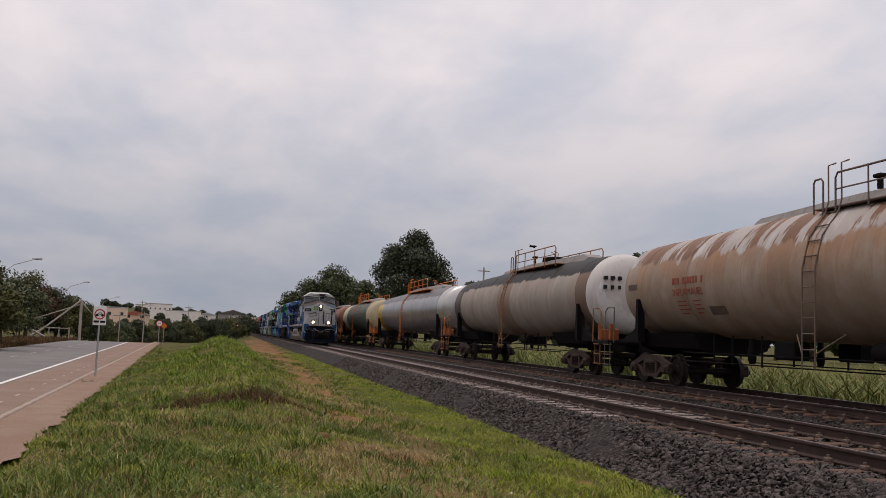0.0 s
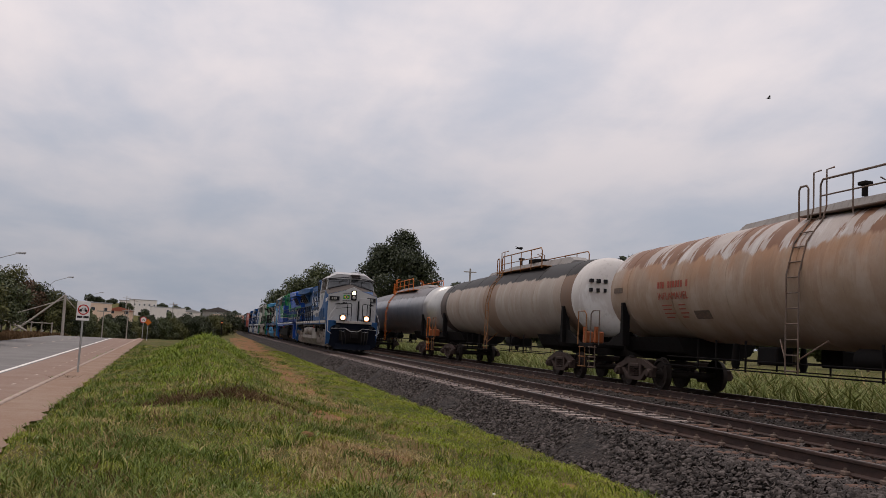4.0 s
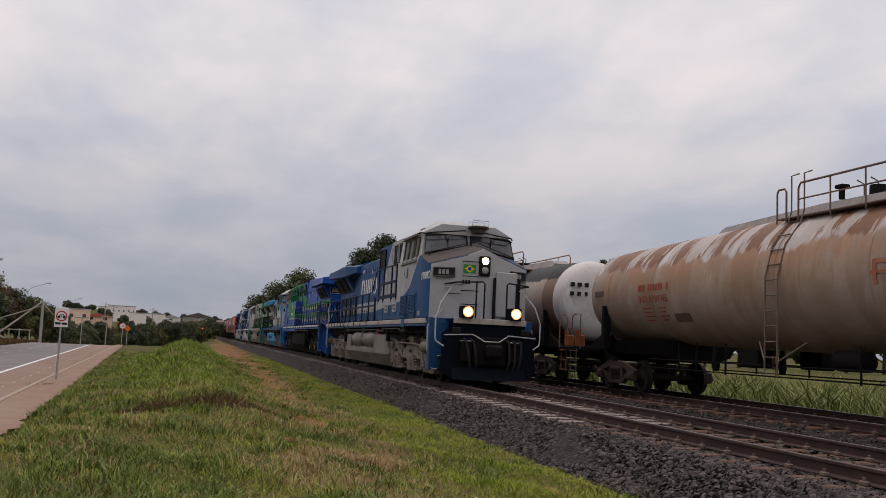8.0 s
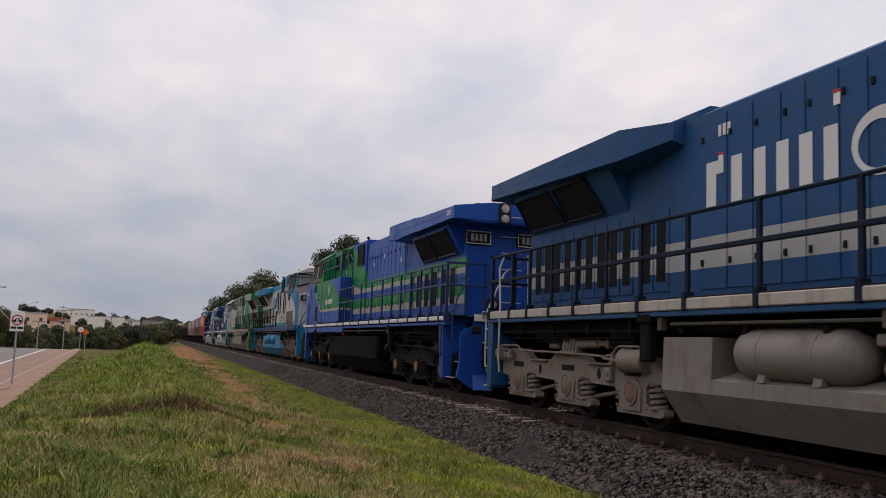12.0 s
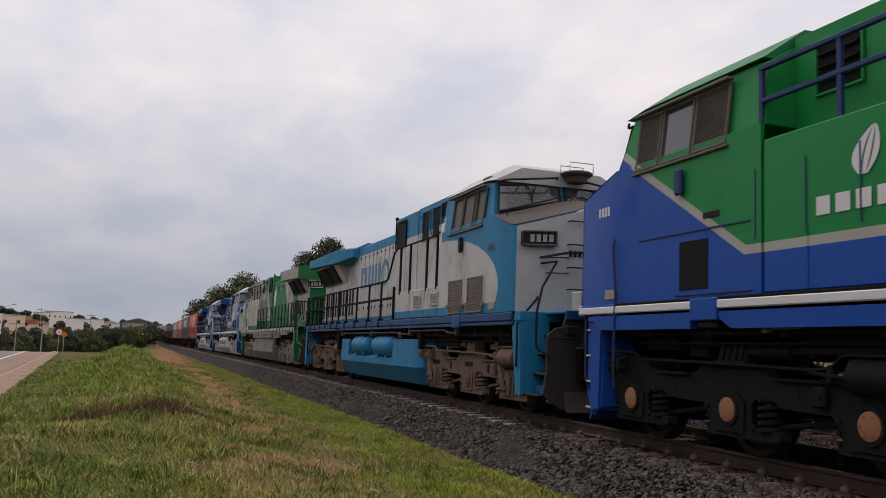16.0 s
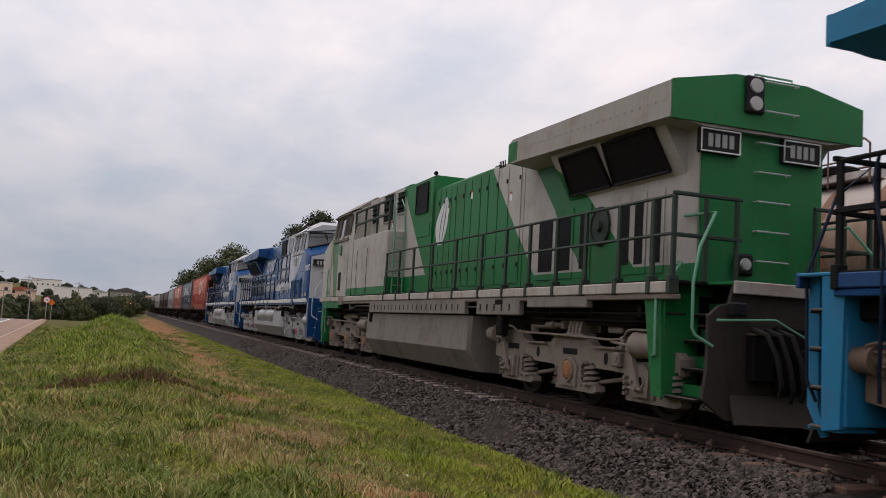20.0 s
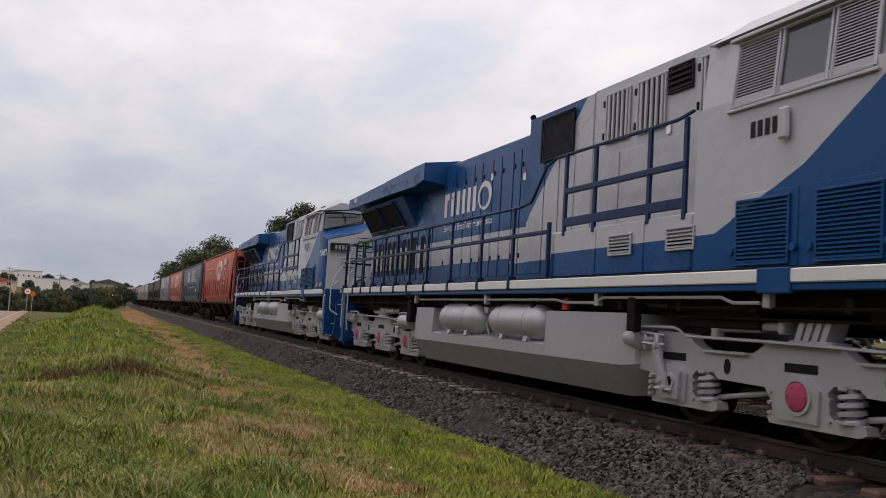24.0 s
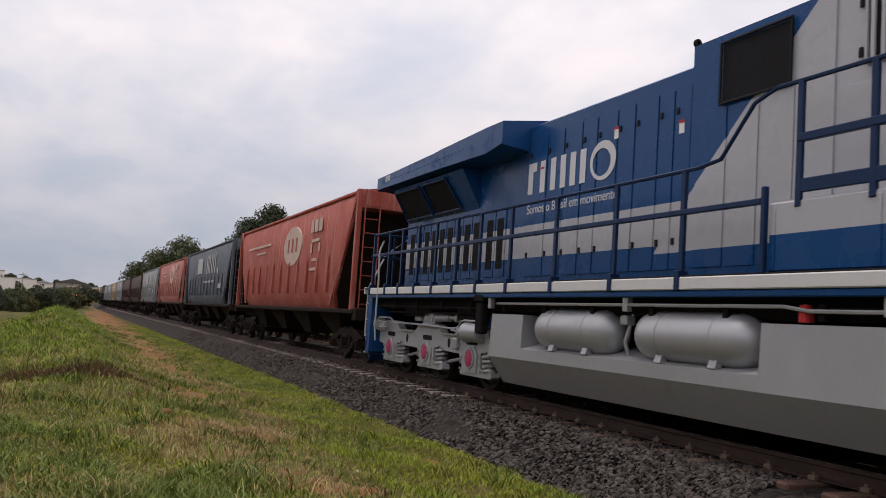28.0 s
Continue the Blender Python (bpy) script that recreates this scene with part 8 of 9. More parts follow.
blades("tall_bank_grass", 90000, lawn(lambda x, y: np.clip(mound(x, y) * 1.5, 0, 1) * smooth(0.25, 0.55, fbm(x, y, 0.7, 4.0))), 0.15, 0.013, M_grass_mound, "longer grass on the mound", lean=1.2)
blades("dry_grass", 100000, lawn(lambda x, y: np.clip(smooth(0.42, 0.70, fbm(x, y, 1.4, 8.0)) * 0.8 + 0.7 * bare(x, y), 0.03, 1) * (1 - lush(x, y)) * (1 - 0.7 * smooth(0.3, 0.9, mound(x, y)))), 0.060, 0.009, M_dry, "dry straw-coloured grass", lean=1.7)


def tufts(name, count, where, height, width, mat, label, each=22, spread=0.09):
    """Clumps of blades that fan out from one foot."""
    def feet(n):
        x, y = where(n)
        x, y = np.repeat(x, each), np.repeat(y, each)
        return x + rng.normal(0, spread, len(x)), y + rng.normal(0, spread, len(y))
    return blades(name, count, feet, height, width, mat, label, lean=1.1)


left_side = lambda x, y: 1 - smooth(1.4, 3.0, x)
tufts("grass_tufts", 4200, lawn(lambda x, y: smooth(0.40, 0.66, fbm(x, y, 1.1, 2.0)) * (1 - 0.8 * bare(x, y)) * (1 - 0.85 * lush(x, y))), 0.12, 0.012, M_grass_dark, "darker tufts of longer grass")
tufts("pale_tufts", 1500, lawn(lambda x, y: smooth(0.45, 0.7, fbm(x, y, 1.0, 5.0)) * (1 - 0.9 * lush(x, y)) * (1 - bare(x, y))), 0.13, 0.011, M_weed, "pale green weed tufts")
tufts("straw_tufts", 2600, lawn(lambda x, y: np.clip(smooth(0.48, 0.72, fbm(x, y, 1.3, 8.0)) + 0.35 * bare(x, y), 0, 1) * (1 - lush(x, y)) * (1 - 0.8 * smooth(0.3, 0.9, mound(x, y)))), 0.10, 0.010, M_dry, "dry straw tufts")
near_left = lambda x, y: left_side(x, y) * smooth(19, 13, y)
tufts("long_blade_grass", 620, lawn(lambda x, y: near_left(x, y) * smooth(0.38, 0.6, fbm(x, y, 0.9, 7.0))), 0.20, 0.011, M_grass_long, "long arching grass in the foreground", each=20, spread=0.10)
tufts("long_straw_grass", 420, lawn(lambda x, y: near_left(x, y) * smooth(0.48, 0.7, fbm(x, y, 1.2, 9.0))), 0.16, 0.010, M_dry, "long pale straw in the foreground", each=18, spread=0.12)
tufts("withered_grass", 420, lawn(lambda x, y: np.clip(near_left(x, y) * smooth(0.5, 0.7, fbm(x, y, 1.5, 11.0)) + np.exp(-(((x + 0.74) / 0.5) ** 2 + ((y - 9.4) / 0.8) ** 2)), 0, 1)), 0.12, 0.010, M_straw_dark, "withered brown grass in the foreground", each=22, spread=0.13)
tufts("strip_clumps", 420, lawn(lambda x, y: np.exp(-((x - (2.1 + 0.014 * y)) / 0.9) ** 2) * smooth(0.45, 0.6, fbm(x, y, 2.2, 21.0))), 0.075, 0.011, M_grass_dark, "dark green clumps on the trodden strip", each=16, spread=0.07)
# dark-coloured blades that draw the shadow line below the lip
tufts("bank_lip_grass", 150, lambda n: (rng.normal(0.1, 0.75, n), 18.35 + 0.22 * rng.normal(0, 1, n)), 0.13, 0.012, M_straw_dark, "dark grass drawn for the shadow line at the bank's lip")


def weeds(name, count, where, size, mat, label):
    """Low broad-leaved weeds: rosettes of folded leaves."""
    x, y = where(count)
    vs, fs = [], []
    for px, py in zip(x, y):
        pz = float(land(px, py))
        for k in range(random.randint(4, 7)):
            a = random.uniform(0, 6.283)
            l = size * random.uniform(0.5, 1.2)
            h = random.uniform(0.3, 0.9) * l
            d = Vector((math.cos(a), math.sin(a), 0))
            s = Vector((-d.y, d.x, 0)) * l * 0.3
            o = Vector((px, py, pz + random.uniform(0.0, size)))
            n = len(vs)
            vs += [o, o + d * l * 0.5 + s + Vector((0, 0, h * 0.8)), o + d * l + Vector((0, 0, h * 0.5)), o + d * l * 0.5 - s + Vector((0, 0, h * 0.8))]
            fs.append((n, n + 1, n + 2, n + 3))
    return tagged(new(name, raw(name, [tuple(v) for v in vs], fs, mat)), label, "weeds", kind="stuff")


weeds("broad_weeds", 2200, lawn(lambda x, y: np.clip(smooth(3.0, 0.0, x) * smooth(22, 9, y) * smooth(0.35, 0.6, fbm(x, y, 0.9, 13.0)), 0, 1)), 0.055, M_weed, "low broad-leaved weeds in the grass")


def field(n):
    y = 9 + 120 * rng.random(n) ** 1.5
    x = 15.0 + 9 * rng.random(n) ** 1.6
    return x, y


blades("tall_field_grass", 26000, field, 0.95, 0.035, M_reed, "tall green and yellow grass beyond the siding", lean=0.8)
blades("dry_field_grass", 9000, lambda n: (16 + 14 * rng.random(n), 9 + 110 * rng.random(n) ** 1.3), 0.8, 0.03, M_dry, "dry yellow field grass", lean=0.9)
blades("trackside_grass", 110000, lawn(lambda x, y: lush(x, y) * (1 - 0.9 * bare(x, y))), 0.050, 0.010, M_lush, "short bright green grass beside the ballast", lean=0.9)
weeds("kerb_weeds", 70, lambda n: (-3.05 - 0.0545 * (yk := rng.uniform(12, 60, n)) + rng.normal(0, 0.06, n), yk), 0.09, M_weed, "small weeds along the kerb")
blades("path_edge_grass", 9000, lambda n: ((lambda y: (-2.0 - 0.055 * y + rng.normal(0.0, 0.10, n), y))(7 + 45 * rng.random(n) ** 1.6)), 0.075, 0.012, M_grass, "grass creeping over the path edge", lean=1.2)
tufts("sign_foot_weed", 6, lambda n: (rng.normal(-4.25, 0.08, n), rng.normal(28.2, 0.25, n)), 0.20, 0.010, M_straw_dark, "dark dry weed clump at the kerb")
blades("verge_grass", 16000, lambda n: ((lambda y: (-11.6 - 0.05 * y - 5.0 * rng.random(n), y))(25 + 90 * rng.random(n))), 0.30, 0.03, M_straw_dark, "rough dry verge grass beyond the road")

# bare soil patches and the trodden trail
strip("trail_soil", lambda y: 2.1 + 0.012 * (y - 18) + 0.25 * math.sin(y * 0.8) - 1.4 * float(smooth(45, 85, y)), lambda y: 3.0 + 0.018 * (y - 18) + 0.3 * math.sin(y * 0.6 + 1), 30, 150, 0.012, M_soil, "bare trodden soil trail", "path", 0.5, None, 0.08)


def patch(name, cx, cy, rx, ry, mat, label):
    vs = [(cx, cy, float(land(cx, cy)) + 0.02)]
    n = 26
    for k in range(n):
        a = 2 * math.pi * k / n
        q = 1 + 0.22 * math.sin(3 * a + cx) + 0.12 * math.sin(7 * a + cy)
        x, y = cx + rx * q * math.cos(a), cy + ry * q * math.sin(a)
        vs.append((x, y, float(land(x, y)) + 0.004))
    fs = [(0, 1 + k, 1 + (k + 1) % n) for k in range(n)]
    return tagged(new(name, raw(name, vs, fs, mat)), label, "soil", kind="structure")


for px, py, rx, ry in ((2.45, 8.45, 0.45, 0.35), (2.1, 9.2, 0.25, 0.22), (4.03, 8.25, 0.20, 0.20), (4.36, 10.4, 0.14, 0.2), (2.2, 12.1, 0.22, 0.28), (2.4, 18.0, 0.5, 0.7), (3.0, 20.5, 0.4, 0.9), (2.6, 24.5, 0.45, 1.1)):
    patch("soil_patch", px, py, rx, ry, M_soil, "bare red soil patch in the grass")

# litter: a pale stone and a clod in the grass
def lump(name, x, y, r, mat, label, cat):
    s = Shape()
    rings = []
    for k, (q, h) in enumerate(((0.75, -0.2), (1.0, 0.25), (0.8, 0.65), (0.35, 0.9))):
        rings.append([(x + r * q * (1 + 0.2 * math.sin(2 * a + k)) * math.cos(a), y + r * q * (1 + 0.2 * math.cos(3 * a)) * math.sin(a), float(land(x, y)) + r * h) for a in np.linspace(0, 2 * math.pi, 10)[:-1]])
    s.loft(rings)
    return tagged(part(name, s, mat), label, cat)


def foliage(name, blobs, count, leaf, mat, parent, seed):
    """A crown: many small leaf sprays on the outside of a set of blobs (x, y, z, radius), with an uneven edge."""
    r = np.random.default_rng(seed)
    w = np.array([b[3] ** 2 for b in blobs])
    pick = r.choice(len(blobs), count, p=w / w.sum())
    c = np.array([b[:3] for b in blobs])[pick]
    rad = np.array([b[3] for b in blobs])[pick]
    d = r.normal(size=(count, 3))
    d /= np.linalg.norm(d, axis=1)[:, None]
    d[:, 2] *= 0.85
    rr = rad * (0.35 + 0.85 * r.random(count) ** 0.7)
    p = c + d * rr[:, None]
    a = r.normal(size=(count, 3))
    a /= np.linalg.norm(a, axis=1)[:, None]
    b = np.cross(a, d + 0.3 * r.normal(size=(count, 3)))
    b /= np.linalg.norm(b, axis=1)[:, None] + 1e-9
    s = leaf * (0.5 + r.random(count))
    a, b = a * s[:, None], b * (s * 0.55)[:, None]
    v = np.stack([p - a, p + b, p + a, p - b], 1).reshape(-1, 3)
    f = np.arange(count * 4).reshape(-1, 4)
    return part(name, raw(name, v, f, mat), None, parent)


def tree(x, y, h, spread, mat, label, seed, count=5200, leaf=0.34, low=0.30, base=None, lumps=16, category="tree"):
    r = random.Random(seed)
    root = empty("tree", label, category, "trees")
    z0 = float(land(x, y)) if base is None else base
    root.matrix_basis = pose(x, y, z0)
    blobs = []
    zc, half = h * (low + 1.0) / 2, h * (1.0 - low) / 2
    for k in range(lumps):
        a, c = r.uniform(0, 6.283), r.uniform(-1, 1)
        q = r.uniform(0.45, 0.86)
        rad = spread * r.uniform(0.17, 0.32)
        flat = math.sqrt(1 - c * c)
        wide = 1.0 - 0.22 * c
        blobs.append((q * spread * wide * flat * math.cos(a), q * spread * wide * flat * math.sin(a), zc + q * (half - rad * 0.4) * c, rad))
    blobs.append((0, 0, zc + half * 0.62, spread * 0.34))
    blobs.append((0, 0, zc, spread * 0.55))
    s = Shape()
    top = h * 0.62
    s.loft([[(q * math.cos(a) + bx, q * math.sin(a), z) for a in np.linspace(0, 6.283, 9)[:-1]] for q, z, bx in ((h * 0.036, -0.2, 0), (h * 0.026, h * 0.2, 0.1), (h * 0.02, h * 0.4, 0.05), (h * 0.008, top, 0.2))])
    for b in blobs[:9]:
        s.rod((0.05, 0, h * r.uniform(0.22, 0.45)), (b[0], b[1], b[2]), h * 0.009, 6, h * 0.003)
    part("trunk", s, M_bark, root)
    foliage("crown", blobs, count, leaf, mat, root, seed)
    return root


def at_angle(heading, dist):
    a = radians(heading)
    return math.sin(a) * dist, math.cos(a) * dist


def crown_to(heading, dist, tilt_top, spread, mat, label, seed, **k):
    """A tree whose top stands at a given angle above the eye."""
    x, y = at_angle(heading, dist)
    z0 = float(land(x, y))
    top = EYE.z + dist * math.tan(radians(tilt_top))
    return tree(x, y, max(2.0, top - z0), spread, mat, label, seed, **k)


# behind the siding
crown_to(11.3, 120, 7.25, 5.6, M_leaf_dark, "tall dense dark green tree beyond the siding", 11, count=32000, leaf=0.16, low=0.14, lumps=46)
crown_to(6.3, 150, 4.5, 6.0, M_leaf, "broad green tree beyond the siding", 12, count=21000, leaf=0.18, low=0.2, lumps=34)
crown_to(4.5, 160, 3.2, 5.8, M_leaf, "low spreading green tree beyond the line", 13, count=18000, leaf=0.18, low=0.2, lumps=34)
crown_to(8.3, 140, 3.7, 3.6, M_leaf, "small green tree beyond the siding", 14, count=8000, leaf=0.2, low=0.15)
crown_to(9.3, 150, 3.4, 3.5, M_leaf_dark, "small dark green tree beyond the siding", 15, count=7000, leaf=0.2, low=0.15)
crown_to(13.6, 150, 4.0, 3.0, M_leaf, "small green tree beyond the siding", 16, count=6000, leaf=0.2, low=0.15)
crown_to(15.2, 150, 3.9, 4.5, M_leaf_dark, "dark green tree beyond the siding", 17, count=4000, leaf=0.4, low=0.12)
crown_to(17.5, 150, 3.6, 5.0, M_leaf, "green tree beyond the siding", 18, count=3500, leaf=0.4, low=0.12)
crown_to(26.2, 120, 6.2, 5.5, M_leaf_dark, "dark green tree behind the tank wagons", 19, count=5000, leaf=0.4, low=0.12)
for k in range(14):
    crown_to(20 + 2.0 * k, 150 + 5 * (k % 3), 2.4 + 0.7 * math.sin(k * 1.9), 4.6, M_leaf if k % 2 else M_leaf_dark, "green tree far behind the siding", 40 + k, count=2200, leaf=0.5, low=0.1)
# the tree row carried on along the far side of the road, past the camera: added, mostly unseen, to dim low sky light on
# the train
for k in range(17):
    tree(-24.0 - 2.5 * math.sin(k * 1.3), 54 - 7.0 * k, 9.0 + 1.5 * math.sin(k * 2.1), 4.6, M_leaf if k % 2 else M_leaf_dark, "green tree added along the road to dim low side light", 200 + k, count=9000 if k < 3 else 2600, leaf=0.2 if k < 3 else 0.6, low=0.05, lumps=24)
# along the far side of the road
for k, (hd, dist, tt, sp, mt) in enumerate(((-16.0, 62, 3.6, 3.4, M_leaf), (-14.3, 60, 3.7, 3.0, M_leaf_dark), (-13.3, 72, 3.0, 3.4, M_leaf), (-12.3, 80, 2.3, 3.2, M_leaf), (-11.9, 92, 3.1, 3.0, M_leaf_dark),
                                           (-11.0, 100, 2.3, 3.2, M_leaf_red), (-10.3, 105, 2.1, 3.2, M_leaf_dark), (-9.6, 110, 1.6, 3.2, M_leaf), (-8.9, 120, 1.35, 3.2, M_leaf_dark), (-8.2, 130, 0.7, 3.0, M_leaf),
                                           (-7.4, 140, 0.05, 2.2, M_leaf_dark), (-6.6, 150, -0.15, 2.6, M_leaf), (-5.8, 160, 0.0, 2.6, M_leaf_dark), (-5.0, 170, -0.1, 3.0, M_leaf), (-4.2, 175, 0.1, 3.0, M_leaf_dark),
                                           (-3.4, 180, 0.05, 3.2, M_leaf), (-2.6, 185, 0.2, 3.4, M_leaf_dark), (-1.8, 190, 0.25, 3.6, M_leaf_dark), (-1.0, 195, 0.3, 4.0, M_leaf_dark), (-0.2, 200, 0.35, 4.4, M_leaf_dark), (0.6, 205, 0.4, 4.6, M_leaf_dark))):
    if -12.6 < hd < -8.5:
        dist, sp = max(dist, 112), sp * max(dist, 112) / dist
    mt = M_leaf_olive if k % 3 == 1 and mt is not M_leaf_red else mt
    crown_to(hd, dist, tt + (0.36 + 0.14 * math.sin(k * 2.3) if k > 9 else 0.0), sp, mt, "dense green bush and tree beside the road" if mt is not M_leaf_red else "reddish flowering tree beside the road", 70 + k, count=10000, leaf=0.085 + dist * 0.0003, low=0.05, lumps=34)


# ---- things beside the road, and the town on the hill ----
def road_lamp(y, label):
    """A lamp whose head hangs over the road."""
    root = empty("street_lamp", label, "street lamp", "street lamps along the road")
    x = -11.3 - 0.055 * y - 2.75
    z = float(land(x, y))
    root.matrix_basis = pose(x, y, z)
    top = 6.1 - z
    part("pole", Shape().rod((0, 0, -0.2), (0, 0, top - 1.35), 0.09, 10, 0.055), M_post, root)
    part("painted_foot", Shape().rod((0, 0, -0.1), (0, 0, 1.1), 0.096, 10), M_white, root, "white painted pole foot")
    part("arm", Shape().pipe([(0, 0, top - 1.4), (0.15, 0, top - 1.1), (0.8, 0, top - 0.55), (2.2, 0, top - 0.06)], 0.032), M_galv, root)
    s = Shape()
    s.loft([[(x, yy, z) for yy, z in ((-0.13, top - 0.10 + d), (0.13, top - 0.10 + d), (0.10, top + 0.02 + d), (-0.10, top + 0.02 + d))] for x, d in ((2.1, 0.0), (2.4, 0.06), (2.85, 0.09))])
    hd = part("lamp_head", s, M_galv, root)
    part("lens", Shape().box(2.35, 2.8, -0.09, 0.09, top - 0.075, top - 0.035, 0.01), M_lamp_off, hd)
    return root


for y in (77, 116, 172):
    road_lamp(y, "grey street lamp with a curved arm")


def ring_sign(x, y, z, h, plate_w, plate_h, label, round_only=False):
    root = empty("road_sign", label, "road sign", "road signs")
    root.matrix_basis = pose(x, y, z, 0, 0, 6)
    part("post", Shape().rod((0, 0.03, -0.1), (0, 0.03, h), 0.032, 10), M_galv, root)
    zc = h - plate_h * 0.42
    if not round_only:
        part("plate", Shape().box(-plate_w / 2, plate_w / 2, -0.012, 0.0, h - plate_h, h + 0.02, 0.004), M_white, root)
    r = plate_w * 0.42
    part("disc", Shape().turned([(-0.016, r), (-0.019, r), (-0.0195, 0.0)], "y", (0, 0, zc), 28), M_white, root)
    part("ring", Shape().turned([(-0.018, r), (-0.024, r), (-0.024, r * 0.78), (-0.018, r * 0.78)], "y", (0, 0, zc), 28), M_sign_red, root)
    s = Shape()
    for dx in (-0.08, 0.08):
        s.turned([(-0.022, 0.045), (-0.025, 0.045), (-0.025, 0.030), (-0.022, 0.030)], "y", (dx, 0, zc - 0.03), 14)
    s.pipe([(-0.09, -0.024, zc - 0.03), (-0.03, -0.024, zc + 0.05), (0.06, -0.024, zc + 0.05), (0.09, -0.024, zc - 0.03)], 0.009)
    s.pipe([(-0.03, -0.024, zc + 0.05), (0.0, -0.024, zc - 0.03), (0.06, -0.024, zc + 0.05)], 0.009)
    part("bicycle_symbol", s, M_black, root)
    if not round_only:
        for x in (-0.18, 0.02):
            part("lettering_bar", Shape().box(x, x + 0.165, -0.016, -0.012, h - plate_h + 0.08, h - plate_h + 0.15, 0.001), M_black, root)
    return root


ring_sign(-4.33, 31.2, -0.70, 2.34, 0.41, 0.62, "white cycle road sign with a red ring on a steel post")
xs2, ys2 = at_angle(-4.43, 92)
ring_sign(xs2, ys2, float(land(xs2, ys2)), 2.45, 0.78, 0.78, "round white speed sign on a post", True)
root = empty("warning_sign", "orange diamond road works sign on a post", "road sign", "road signs")
xw, yw = at_angle(-4.15, 92)
root.matrix_basis = pose(xw, yw, float(land(xw, yw)), 0, 0, 6)
part("post", Shape().rod((0, 0.03, -0.1), (0, 0.03, 1.8), 0.03, 8), M_galv, root)
part("plate", Shape().prism([(-0.33, 1.80), (0, 1.47), (0.33, 1.80), (0, 2.13)], "y", -0.02, 0.0), M_orange, root)

# timber posts, a fallen pole and the old gate frame beyond the road
def timber(pts, r, label, name="timber_post"):
    s = Shape()
    for p, q in zip(pts[:-1], pts[1:]):
        s.rod(p, q, r, 8, r * 0.85)
    return tagged(part(name, s, M_post), label, "post")


def beyond(heading, tilt, dist=103.0):
    x, y = at_angle(heading, dist)
    return x, y, EYE.z + dist * math.tan(radians(tilt))


def grounded(heading, dist=103.0):
    x, y = at_angle(heading, dist)
    return x, y, float(land(x, y)) - 0.1


timber([grounded(-8.95), beyond(-8.98, 1.40)], 0.16, "tall weathered concrete post")
timber([beyond(-10.79, -0.25), beyond(-9.03, 1.34)], 0.10, "long weathered pole leaning on a post", "leaning_pole")
timber([beyond(-11.9, 0.0), beyond(-9.05, 1.10)], 0.055, "thin weathered pole leaning on a post", "leaning_pole")
timber([beyond(-8.98, 1.28), beyond(-8.35, 0.60)], 0.05, "thin strut leaning on a post", "leaning_pole")
timber([beyond(-11.96, -0.30), beyond(-10.88, -0.87)], 0.14, "pale crossed beam", "crossed_beam")
timber([beyond(-11.58, -0.86, 103.4), beyond(-10.79, -0.27, 103.4)], 0.14, "pale crossed beam", "crossed_beam")
timber([beyond(-12.4, -0.33, 104), beyond(-9.5, -0.36, 104)], 0.06, "low weathered fence rail", "fence_rail")
for k in range(6):
    timber([grounded(-12.3 + 0.55 * k, 104), beyond(-12.3 + 0.55 * k, -0.28, 104)], 0.08, "low weathered fence post", "fence_post")
for hd, dist, tt, r in ((-6.75, 120, 0.75, 0.08), (-5.35, 130, 0.85, 0.08), (-2.75, 190, 1.35, 0.10), (-5.05, 200, 1.4, 0.08), (15.9, 110, 4.6, 0.15), (-5.5, 200, 1.55, 0.1)):
    x, y = at_angle(hd, dist)
    z = float(land(x, y))
    top = EYE.z + dist * math.tan(radians(tt))
    root = empty("utility_pole", "weathered utility pole with a short cross arm", "utility pole", "utility poles")
    root.matrix_basis = pose(x, y, z)
    part("pole", Shape().rod((0, 0, -0.3), (0, 0, top - z), r, 8, r * 0.7), M_post, root)
    part("cross_arm", Shape().box(-0.8, 0.8, -0.05, 0.05, top - z - 0.5, top - z - 0.38, 0.01), M_post, root)
M_wall_white = plain("white_render", (0.80, 0.74, 0.69), 0.8, 0, (0.35, 0.3, 0.26), 0.3, 0.4)
M_wall_cream = plain("cream_render", (0.78, 0.58, 0.44), 0.8, 0, (0.3, 0.22, 0.17), 0.3, 0.4)
M_roof_red = plain("clay_roof_tiles", (0.36, 0.12, 0.075), 0.85, 0, (0.14, 0.07, 0.05), 0.4, 0.8)
M_roof_grey = plain("grey_sheet_roof", (0.38, 0.37, 0.36), 0.7, 0, (0.22, 0.18, 0.15), 0.4, 0.5)
M_wall_grey = plain("grey_render", (0.30, 0.28, 0.26), 0.8, 0, (0.2, 0.16, 0.13), 0.4, 0.4)
M_roof_dark = plain("dark_sheet_roof", (0.10, 0.09, 0.085), 0.8, 0, (0.2, 0.15, 0.12), 0.4, 0.5)
M_pane = plain("dark_window_pane", (0.05, 0.055, 0.065), 0.25, 0, (0.1, 0.1, 0.1), 0.2)


